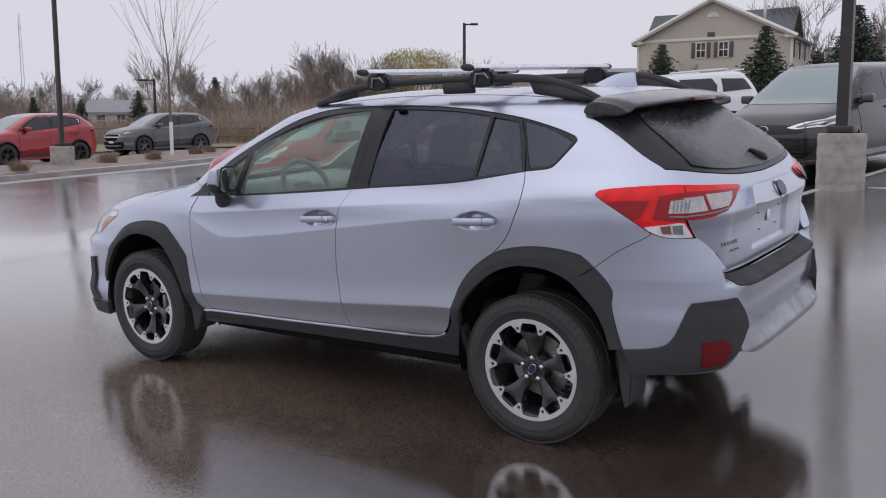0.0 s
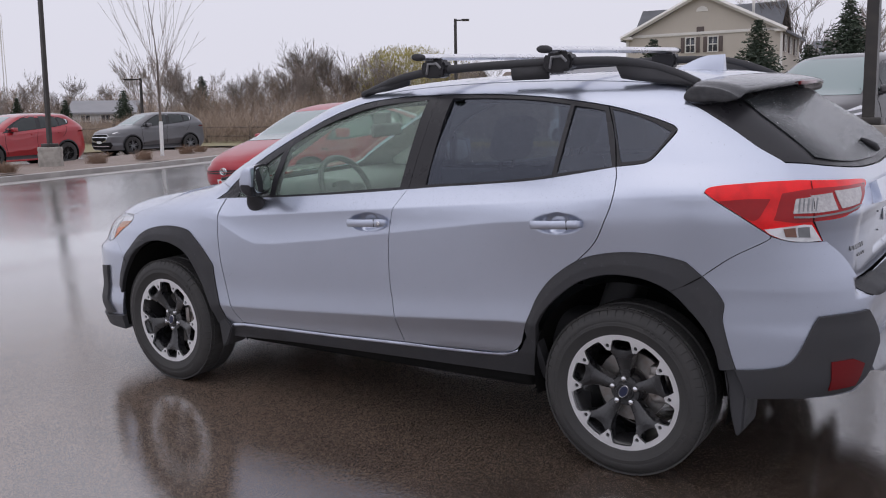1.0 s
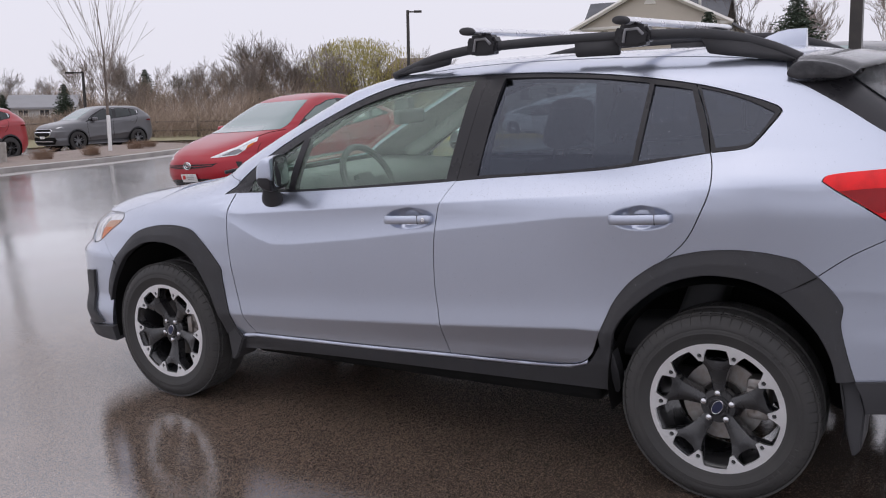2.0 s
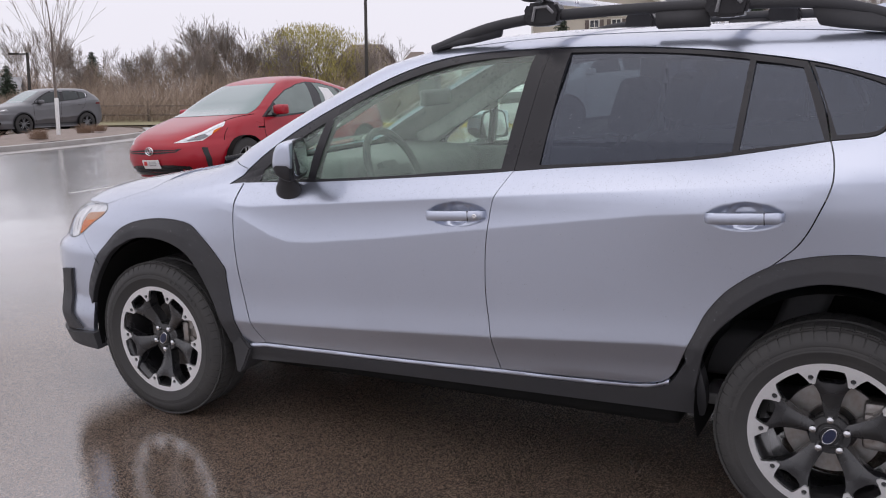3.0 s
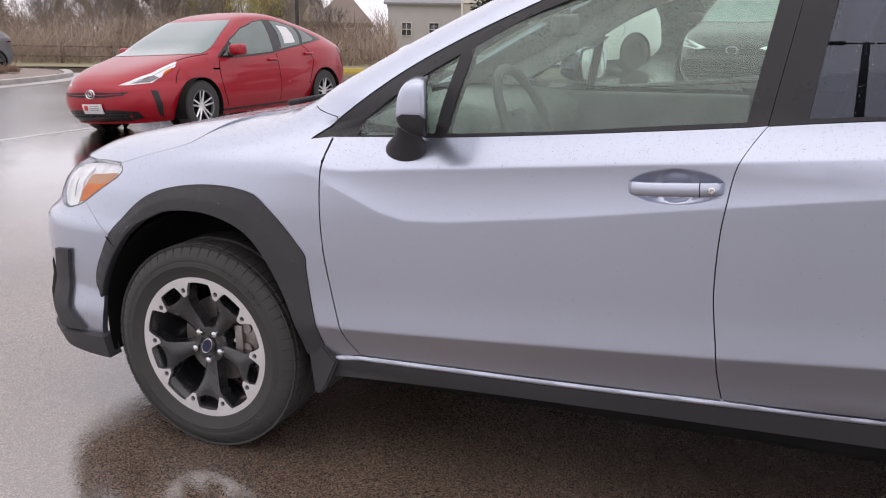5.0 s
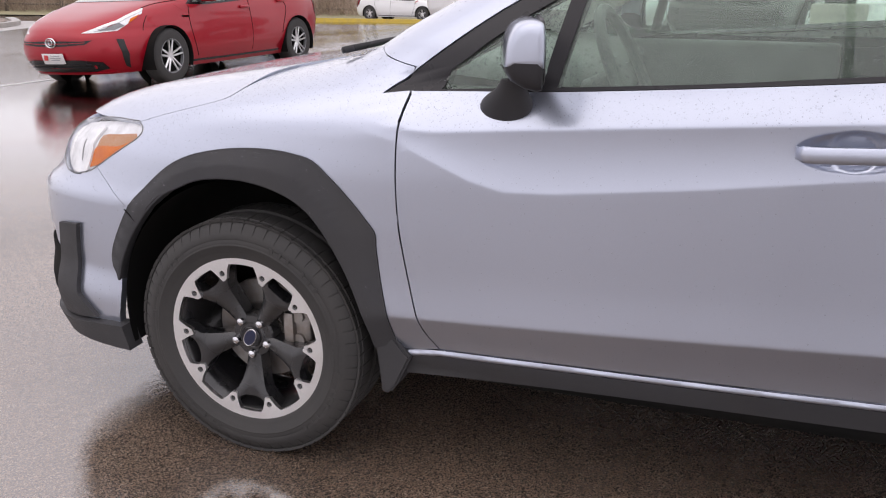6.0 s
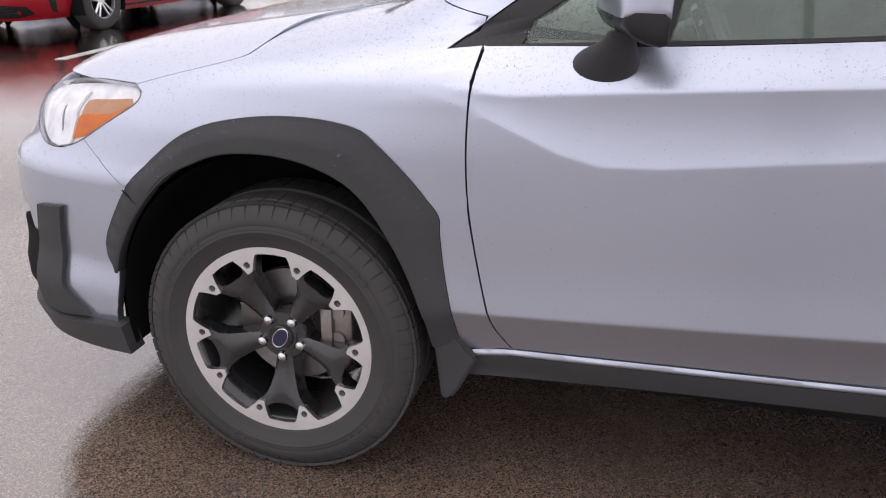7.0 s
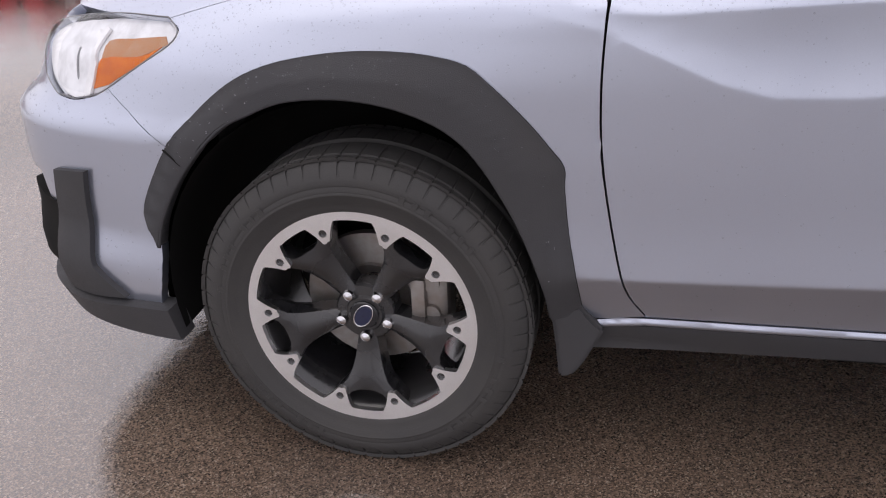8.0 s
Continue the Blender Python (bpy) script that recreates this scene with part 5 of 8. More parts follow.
    bm.faces.new(rings[0][::-1]), bm.faces.new(rings[-1])
    bm.transform(m)
    part("mirror_foot", bm, CLADDING, mirror, "black mirror foot", angle=50)

# inner shell: dark skin behind the panels, open at the windows and wheels
wins = [[(p * PS, CROSSOVER.row(v)[0]) for p, v in l] for l in (PANE_F, PANE_FQ, PANE_R, PANE_R2, QUARTER_IN)]
N, M = 200, 110
grid = [(-1 + 2 * i / N, CROSSOVER.vmax * j / M) for j in range(M + 1) for i in range(N + 1)]
pin = [CROSSOVER.surf(p, v) - CROSSOVER.normal(p, v) * (.026 + .10 * step(-.45, -.515, p) * step(1.16, 1.12, CROSSOVER.row(v)[0])) for p, v in grid]
flat_x, flat_y = np.array([p * PS for p, v in grid]), np.array([CROSSOVER.row(v)[0] for p, v in grid])
open_at = np.zeros(len(grid), bool)
for w in wins:
    open_at |= inside_many(w, flat_x, flat_y)
for k, (p, v) in enumerate(grid):
    q = pin[k]
    z = q.z
    well = min(math.hypot(q.x - 1.355, z - .36), math.hypot(q.x + 1.335, z - .37)) < .455 and q.y > .4
    glazed = (p > V_SCREEN + .02 and 1.08 < z < 1.497) or (p < -.55 and 1.20 < z < 1.46 and abs(q.y) < .60)
    open_at[k] = open_at[k] or well or glazed or z < (.33 if abs(q.x) < 1.0 else .45 if q.x < 0 else .30)
faces = []
for j in range(M):
    for i in range(N):
        c = (j * (N + 1) + i, j * (N + 1) + i + 1, (j + 1) * (N + 1) + i + 1, (j + 1) * (N + 1) + i)
        if sum(bool(open_at[k]) for k in c) < 2:
            faces.append(c)
low, high = [f for f in faces if pin[f[0]].z < 1.04], [f for f in faces if pin[f[0]].z >= 1.04]
for fs, name, mat, lab in ((low, "inner_panel", DARK, "dark inner door and body panels"), (high, "pillar_lining", LINER, "pale pillar and roof lining")):
    w = [Vector((v.x, -v.y, v.z)) for v in pin]
    k = len(pin)
    link(name, pin + w, fs + [tuple(i + k for i in f[::-1]) for f in fs], mat, crossover, lab)
part("underbody", block((3.4, 1.10, .10), (.05, 0, .31), .03), DARK, crossover, "black underbody")
for s in (1, -1):
    part("wheel_well_liner", block((.02, .30, .36), (1.80, s * .615, .455), .006), DARK, crossover, "black wheel-well liner")
part("underbody", block((1.76, 1.44, .13), (.02, 0, .305), .03), DARK, crossover, "black underbody")
for x in (1.345, -1.335):
    for s in (1, -1):
        liner = lathe([(.405, .0), (.408, -.30), (.30, -.34), (.001, -.34)], 48, m=Matrix.Translation((x, .835, .365)))
        bmesh.ops.delete(liner, geom=[f for f in liner.faces if f.calc_center_median().z < .255], context="FACES")
        liner.transform(Matrix.Diagonal((1, s, 1, 1)))
        part("wheel_arch_liner", liner, DARK, crossover, "black wheel-arch liner")
        crossover_wheel(crossover, (x if x < 0 else 1.3325, s * .775, .339), s < 0, 90 if x < 0 else -90)

# cabin: dashboard, steering wheel, seats, rear-view mirror
dash = bmesh.new()
rows = []
for k in range(13):
    y = -.70 + 1.40 * k / 12
    hump = .045 * math.exp(-((y - .36) / .17) ** 2)
    rows.append([dash.verts.new((x, y, z)) for x, z in ((1.02, 1.055), (.80, 1.052 + hump * .3), (.62, 1.035 + hump), (.55, .99 + hump * .6), (.56, .88), (.66, .70), (.72, .45))])
for p, q in zip(rows, rows[1:]):
    for i in range(6):
        dash.faces.new((p[i], p[i + 1], q[i + 1], q[i]))
part("dashboard", dash, TRIM_IN, crossover, "grey dashboard")
ring = bmesh.new()
m = Matrix.Translation((.43, .36, 1.03)) @ Matrix.Rotation(radians(-65), 4, "Y")
pts = [(.178 * math.cos(a), .178 * math.sin(a), 0) for a in (2 * math.pi * k / 40 for k in range(41))]
ring = tube(pts, .016, 8)
ring = block((.05, .30, .022), (0, 0, -.02), .01, bm=ring)
ring = block((.13, .12, .04), (-.01, 0, -.025), .02, bm=ring)
ring = rod((-.0, 0, -.03), (.0, 0, -.22), .03, bm=ring)
ring.transform(m)
part("steering_wheel", ring, TRIM_IN, crossover, "grey-black steering wheel", angle=40)


def seat(x, y, wide=.50):
    cushion = block((.50, wide, .16), (x + .02, y, .50), .05, segments=3)
    part("seat_cushion", cushion, SEAT, crossover, "black cloth seat", angle=60)
    back = block((.13, wide * .98, .66), (0, 0, .33), .05, segments=3)
    back.transform(Matrix.Translation((x - .22, y, .52)) @ Matrix.Rotation(radians(-20), 4, "Y"))
    part("seat_back", back, SEAT, crossover, "black cloth backrest", angle=60)
    head = block((.10, .27, .20), (0, 0, .81), .045, segments=3)
    head = rod((0, .06, .62), (0, .06, .77), .008, bm=head)
    head = rod((0, -.06, .62), (0, -.06, .77), .008, bm=head)
    head.transform(Matrix.Translation((x - .22, y, .52)) @ Matrix.Rotation(radians(-18), 4, "Y"))
    part("headrest", head, SEAT, crossover, "black headrest", angle=60)


seat(-.12, .36), seat(-.12, -.36)
seat(-.95, .40, .56), seat(-.95, -.40, .56)
part("cabin_floor", block((2.6, 1.36, .04), (-.3, 0, .34), .01), TRIM_IN, crossover)
part("cargo_floor", block((.75, 1.1, .05), (-1.65, 0, .72), .01), TRIM_IN, crossover)
for s in (1, -1):
    # pillar trims inside the windscreen and behind the front doors
    for pts, wide in (([(.90, .690, 1.06), (.70, .672, 1.16), (.47, .645, 1.29), (.25, .610, 1.41), (.02, .575, 1.475)], .040), ([(-.33, .700, 1.06), (-.35, .665, 1.25), (-.39, .600, 1.47)], .055)):
        pillar = tube([(x, y * s, z) for x, y, z in curve(pts, 4)], wide, 10, up=(0, 1, 0), flat=.45)
        part("pillar_trim", pillar, LINER, crossover, "pale grey pillar trim")
    panel = block((.98, .05, .40), (.36, s * .735, .83), .02, segments=3)
    panel = block((.60, .09, .06), (.28, s * .70, .80), .02, bm=panel)
    part("door_lining", panel, TRIM_IN, crossover, "grey inner door lining", angle=50)
rear_view = block((.035, .245, .072), (.41, .02, 1.315), .018, segments=3)
rear_view = block((.09, .06, .09), (.45, .0, 1.365), .014, bm=rear_view)
part("rear_view_mirror", rear_view, TRIM_IN, crossover, "black rear-view mirror", angle=50)

# rain beads on the skin and panes
bead_v, bead_f = [], []
ring_n = 7
for at, up, r in RAIN:
    u = up.orthogonal().normalized()
    w = up.cross(u)
    k, turn = len(bead_v), rain_dice.random() * 6
    for rad, h in ((1.0, -.05), (.74, .52)):
        for j in range(ring_n):
            a = turn + 2 * math.pi * j / ring_n
            bead_v.append(at + (u * math.cos(a) + w * math.sin(a)) * r * rad + up * r * h)
    bead_v.append(at + up * r * .72)
    for j in range(ring_n):
        i = (j + 1) % ring_n
        bead_f += [(k + j, k + i, k + ring_n + i, k + ring_n + j), (k + ring_n + j, k + ring_n + i, k + 2 * ring_n)]
tagged(link("rain_water", bead_v, bead_f, WATER, crossover), "clear rain beads on paint and glass", kind="stuff")

# ---- the lot ----
def ground_z(x, y):
    """The lot climbs away from the camera's side and flattens towards the island."""
    yy = max(min(y, 7), -26)
    return -math.tan(radians(SLOPE)) * yy * (1 - .62 * step(2, 13, x))


def on_ground(x, y, lift=0.0):
    return Vector((x, y, ground_z(x, y) + lift))


def stand(x, y, turn, lift=0.0):
    """The pose of a thing that stands on the sloping lot, turned to a heading in degrees."""
    d = Vector((math.cos(radians(turn)), math.sin(radians(turn)), 0))
    s = Vector((-d.y, d.x, 0))
    e = 1.2
    a = on_ground(x + d.x * e, y + d.y * e) - on_ground(x - d.x * e, y - d.y * e)
    b = on_ground(x + s.x * .8, y + s.y * .8) - on_ground(x - s.x * .8, y - s.y * .8)
    ux = a.normalized()
    uz = ux.cross(b.normalized()).normalized()
    uy = uz.cross(ux)
    m = Matrix((ux, uy, uz)).transposed().to_4x4()
    return Matrix.Translation(on_ground(x, y, lift)) @ m


def wet_asphalt():
    m = bpy.data.materials.new("wet_asphalt")
    m.use_nodes = True
    t = m.node_tree
    b = t.nodes["Principled BSDF"]
    pos = t.nodes.new("ShaderNodeTexCoord").outputs["Object"]

    def tex(kind, scale, out, **inputs):
        n = t.nodes.new(kind)
        t.links.new(pos, n.inputs["Vector"])
        n.inputs["Scale"].default_value = scale
        for k, v in inputs.items():
            n.inputs[k].default_value = v
        return n.outputs[out]

    def span(fac, lo, hi, a, c):
        n = t.nodes.new("ShaderNodeMapRange")
        t.links.new(fac, n.inputs[0])
        for i, v in enumerate((lo, hi, a, c)):
            n.inputs[i + 1].default_value = v
        return n.outputs[0]

    def blend(fac, a, c):
        n = t.nodes.new("ShaderNodeMix")
        n.data_type = "RGBA"
        t.links.new(fac, n.inputs["Factor"])
        for key, v in (("A", a), ("B", c)):
            if isinstance(v, tuple):
                n.inputs[key].default_value = (*v, 1)
            else:
                t.links.new(v, n.inputs[key])
        return n.outputs["Result"]

    def maths(op, a, c):
        n = t.nodes.new("ShaderNodeMath")
        n.operation = op
        for i, v in enumerate((a, c)):
            if isinstance(v, float):
                n.inputs[i].default_value = v
            else:
                t.links.new(v, n.inputs[i])
        return n.outputs[0]

    stones = tex("ShaderNodeTexVoronoi", 290, "Color")
    cells = tex("ShaderNodeTexVoronoi", 290, "Distance")
    grey = t.nodes.new("ShaderNodeSeparateColor")
    t.links.new(stones, grey.inputs[0])
    tone = blend(maths("POWER", grey.outputs[0], 1.6), (.058, .042, .032), (.31, .22, .16))
    # sparse pale stones, lightened further to paint in tiny wet glints
    pale = blend(span(grey.outputs[1], .91, .97, 0, .6), tone, (.56, .47, .38))
    worn = blend(span(tex("ShaderNodeTexNoise", .8, "Fac", Detail=5.0), .35, .7, 0, .45), pale, (.038, .028, .022))
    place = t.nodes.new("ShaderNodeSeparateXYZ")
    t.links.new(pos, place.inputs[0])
    # the base colour darkens towards negative x, along a ragged edge
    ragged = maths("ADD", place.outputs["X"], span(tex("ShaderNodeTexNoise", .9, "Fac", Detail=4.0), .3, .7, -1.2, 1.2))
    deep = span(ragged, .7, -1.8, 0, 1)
    darker_rear = blend(maths("MULTIPLY", deep, .68), worn, (.018, .012, .009))
    t.links.new(darker_rear, b.inputs["Base Color"])
    b.inputs["Roughness"].default_value = .6
    b.inputs["Specular IOR Level"].default_value = .15
    low = t.nodes.new("ShaderNodeBump")
    low.inputs["Strength"].default_value, low.inputs["Distance"].default_value = .4, .003
    t.links.new(cells, low.inputs["Height"])
    t.links.new(low.outputs[0], b.inputs["Normal"])
    # the film of water on top: thin over the stones, still in the hollows
    far = t.nodes.new("ShaderNodeVectorMath")
    far.operation = "LENGTH"
    t.links.new(pos, far.inputs[0])
    pool = span(far.outputs["Value"], 4.5, 10, .45, 0)
    film = span(tex("ShaderNodeTexNoise", .42, "Fac", Detail=4.0), .36, .56, 0, .6)
    film = maths("MINIMUM", maths("ADD", maths("ADD", film, pool), maths("MULTIPLY", deep, .18)), 1.0)
    grit = span(tex("ShaderNodeTexNoise", 3.5, "Fac", Detail=6.0), .3, .7, 0, 1)
    wet = t.nodes.new("ShaderNodeBsdfGlossy")
    t.links.new(maths("ADD", span(film, 0, 1, .07, .006), span(grit, 0, 1, .0, .02)), wet.inputs["Roughness"])
    top = t.nodes.new("ShaderNodeBump")
    top.inputs["Distance"].default_value = .004
    t.links.new(span(film, 0, 1, .26, .085), top.inputs["Strength"])
    t.links.new(maths("ADD", maths("MULTIPLY", cells, .28), maths("ADD", maths("MULTIPLY", tex("ShaderNodeTexNoise", 7, "Fac", Detail=3.0), 1.2), maths("MULTIPLY", tex("ShaderNodeTexNoise", 34, "Fac", Detail=2.0), 1.5))), top.inputs["Height"])
    t.links.new(top.outputs[0], wet.inputs["Normal"])
    rim = t.nodes.new("ShaderNodeLayerWeight")
    climb = t.nodes.new("ShaderNodeMapRange")
    climb.interpolation_type = "SMOOTHSTEP"
    t.links.new(rim.outputs["Facing"], climb.inputs[0])
    for k, v in enumerate((.12, .60, .035, .32)):
        climb.inputs[k + 1].default_value = v
    glance = t.nodes.new("ShaderNodeMapRange")
    glance.interpolation_type = "SMOOTHSTEP"
    t.links.new(rim.outputs["Facing"], glance.inputs[0])
    for k, v in enumerate((.72, .94, .0, .80)):
        glance.inputs[k + 1].default_value = v
    share = maths("ADD", maths("MULTIPLY", climb.outputs[0], span(film, 0, 1, .84, 1.06)), glance.outputs[0])
    both_of = t.nodes.new("ShaderNodeMixShader")
    t.links.new(share, both_of.inputs[0])
    t.links.new(b.outputs[0], both_of.inputs[1])
    t.links.new(wet.outputs[0], both_of.inputs[2])
    t.links.new(both_of.outputs[0], t.nodes["Material Output"].inputs[0])
    return m


ASPHALT = wet_asphalt()
CONCRETE = material("weathered_concrete", (.40, .375, .335), .75, grain=(.30, .28, .25), bump=.4, bump_scale=60, dirt=(.17, .155, .14), dirt_scale=5.0, dirt_mix=.6)
LINE_PAINT = material("worn_white_line_paint", (.70, .70, .69), .35, coat=.5, coat_rough=.15, dirt=(.25, .24, .23), dirt_scale=14, dirt_mix=.6, grain=(.5, .5, .5), bump_scale=80)
YELLOW_PAINT = material("yellow_kerb_paint", (.58, .42, .06), .5, dirt=(.35, .28, .12), dirt_scale=6)
KERB_STONE = material("wet_kerb_concrete", (.37, .35, .33), .35, grain=(.44, .42, .40), bump=.3, bump_scale=60, dirt=(.19, .175, .165), dirt_scale=1.5, dirt_mix=.6)
MULCH = material("wet_mulch_gravel", (.19, .148, .124), .8, grain=(.40, .34, .30), grain_mix=.7, bump=.8, bump_scale=45, dirt=(.17, .13, .105), dirt_scale=2)
GRASS_TAN = material("dormant_grass", (.21, .19, .10), .9, grain=(.30, .26, .15), grain_mix=.6, bump=.7, bump_scale=30, dirt=(.14, .13, .06), dirt_scale=.5)
POLE_PAINT = material("dark_bronze_pole", (.035, .032, .030), .4, .3, dirt=(.07, .06, .05), dirt_scale=4)
BARK = material("grey_brown_bark", (.17, .14, .12), .85, grain=(.25, .21, .18), bump=.5, bump_scale=40, dirt=(.10, .08, .07), dirt_scale=3)
BARK_PALE = material("pale_twig_bark", (.33, .285, .25), .85, island=(.17, .135, .12), grain=(.38, .33, .28), bump_scale=40, dirt=(.2, .16, .13), dirt_scale=2)
THICKET = material("brown_thicket_twigs", (.20, .145, .115), .9, island=(.50, .40, .32), grain=(.33, .26, .20), bump_scale=3, grain_mix=.6, dirt=(.19, .145, .105), dirt_scale=.3, dirt_mix=.8)
DRY_STEMS = material("dry_brown_stems", (.20, .125, .085), .9, island=(.33, .24, .17), grain=(.24, .16, .11), bump_scale=20)
WILLOW = material("yellow_green_buds", (.30, .26, .070), .8, island=(.46, .40, .13), grain=(.36, .31, .10), bump_scale=3, grain_mix=.6, dirt=(.20, .17, .06), dirt_scale=.4)
NEEDLES = material("dark_spruce_needles", (.028, .046, .030), .7, island=(.055, .075, .045), grain=(.05, .07, .04), bump_scale=5, grain_mix=.7, dirt=(.012, .020, .014), dirt_scale=.8)
GUARD = material("white_trunk_guard", (.72, .72, .71), .5, dirt=(.5, .49, .47), dirt_scale=8)
SIDING = material("tan_siding", (.50, .455, .385), .7, grain=(.53, .48, .41), bump_scale=6, dirt=(.43, .39, .33), dirt_scale=.4)
SIDING_2 = material("pale_grey_siding", (.50, .49, .47), .7, dirt=(.42, .41, .39), dirt_scale=.4)
SHINGLE = material("slate_grey_shingles", (.125, .13, .142), .75, grain=(.16, .16, .17), bump_scale=4, bump=.3, dirt=(.06, .062, .068), dirt_scale=.6)
SHINGLE_2 = material("brown_shingles", (.20, .16, .135), .8, grain=(.24, .20, .17), bump_scale=4, dirt=(.16, .13, .11), dirt_scale=.5)
BROWN_SIDING = material("brown_siding", (.23, .18, .15), .8, grain=(.26, .21, .18), bump_scale=6, dirt=(.18, .145, .12), dirt_scale=.5)
ROOF_PALE = material("pale_grey_shingles", (.27, .27, .28), .7, grain=(.31, .31, .32), bump_scale=4, dirt=(.21, .21, .22), dirt_scale=.6)
TRIM_WHITE = material("cream_trim", (.68, .66, .61), .5, dirt=(.55, .53, .49), dirt_scale=2)
SHUTTER = material("brown_shutter", (.10, .075, .065), .5, dirt=(.07, .055, .05), dirt_scale=5)

xs = sorted(set([round(-40 + .8 * i, 2) for i in range(110)] + [-2500, -900, -400, -200, -100, -60] + [55, 65, 80, 100, 140, 200, 400, 900, 2500]))
ys = sorted(set([round(-32 + .8 * i, 2) for i in range(64)] + [-2500, -900, -400, -200, -120, -80, -60, -48, -40, -36] + [22, 30, 45, 80, 150, 400, 900, 2500]))
verts = [on_ground(x, y) for y in ys for x in xs]
faces = [(j * len(xs) + i, j * len(xs) + i + 1, (j + 1) * len(xs) + i + 1, (j + 1) * len(xs) + i) for j in range(len(ys) - 1) for i in range(len(xs) - 1)]
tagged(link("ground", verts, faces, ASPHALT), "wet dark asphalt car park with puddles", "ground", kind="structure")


def ribbon(name, pts, width, lift, mat, label, category, height=0.0):
    """A strip laid on the ground along points."""
    bm = bmesh.new()
    rows, n = [], len(pts)
    for i, (x, y) in enumerate(pts):
        a, b = Vector(pts[max(i - 1, 0)]), Vector(pts[min(i + 1, n - 1)])
        d = (b - a).normalized()
        s = Vector((-d.y, d.x)) * width / 2
        row = []
        for k, z in ((1, -.02), (1, lift), (-1, lift), (-1, -.02)):
            row.append(bm.verts.new(on_ground(x + s.x * k, y + s.y * k, z)))
        rows.append(row)
    for p, q in zip(rows, rows[1:]):
        for i in range(3):
            bm.faces.new((p[i], p[i + 1], q[i + 1], q[i]))
    bm.faces.new(rows[0]), bm.faces.new(rows[-1])
    if lift > .05:
        long_edges = [e for e in bm.edges if all(abs(v.co.z - ground_z(v.co.x, v.co.y) - lift) < .004 for v in e.verts) and len(e.link_faces) == 2]
        bmesh.ops.bevel(bm, geom=long_edges, offset=.02, segments=2, affect="EDGES")
    return tagged(part(name, bm, mat, smooth=False), label, category, kind="structure")


def run(a, b, step_m=.6):
    n = max(2, int((Vector(b) - Vector(a)).length / step_m))
    return [tuple(Vector(a).lerp(Vector(b), i / n)) for i in range(n + 1)]


for k, (a, b) in enumerate((((8.72, -4.9), (8.72, -10.2)), ((5.80, -4.2), (5.80, -9.8)), ((-.02, -7.6), (-.55, -12.6)), ((-.75, -9.45), (-3.2, -9.3)), ((2.55, -8.6), (2.4, -13.6)))):
    ribbon("parking_line", run(a, b), .10, .004, LINE_PAINT, "worn white parking line on wet asphalt", "parking line")

# island kerb, planting bed, pale drive behind it
KERB = curve([(16.3, -1.0), (17.2, -4.4), (18.05, -7.6), (18.85, -10.6), (19.7, -13.8), (20.9, -17.0), (22.6, -20.0), (25.2, -22.4)], 5)
ribbon("kerb", KERB, .28, .13, KERB_STONE, "wet concrete kerb along the planted island", "kerb")
bed = bmesh.new()
rows = []
for i, (x, y) in enumerate(KERB):
    rows.append([bed.verts.new(on_ground(x + d, y + d * .12, .10 + .05 * math.sin(d * 1.3 + i * .7) * (0 < d < 4))) for d in (.12, .9, 1.9, 2.9, 3.9, 4.9)])
for p, q in zip(rows, rows[1:]):
    for i in range(5):
        bed.faces.new((p[i], p[i + 1], q[i + 1], q[i]))
tagged(part("planting_bed", bed, MULCH), "wet mulch and gravel bed in the island", "planting bed", kind="structure")
GUTTER = [(x - .55, y - .05) for x, y in KERB]
ribbon("gutter", GUTTER, .62, .008, KERB_STONE, "wet concrete gutter beside the kerb", "gutter")
grass = bmesh.new()
g0 = [(31, -8), (32.5, -20), (31.5, -27), (26, -31), (20, -35), (12, -39)]
rows = []
for x, y in curve(g0, 5):
    d = Vector((x - 3, y + 2)).normalized()
    rows.append([grass.verts.new((x + d.x * k, y + d.y * k, ground_z(x + d.x * k, y + d.y * k) + .03 + k * .006)) for k in (0, 4, 9, 16, 30, 60)])
for p, q in zip(rows, rows[1:]):
    for i in range(5):
        grass.faces.new((p[i], p[i + 1], q[i + 1], q[i]))
tagged(part("grass_verge", grass, GRASS_TAN), "tan dormant grass verge beyond the lot", "grass", kind="structure")
ribbon("yellow_kerb", curve([(23.5, -25.6), (20.0, -28.4), (16.0, -31.0), (11.0, -33.5), (5.0, -35.5)], 5), .3, .14, YELLOW_PAINT, "yellow-painted kerb at the lot's far edge", "kerb")


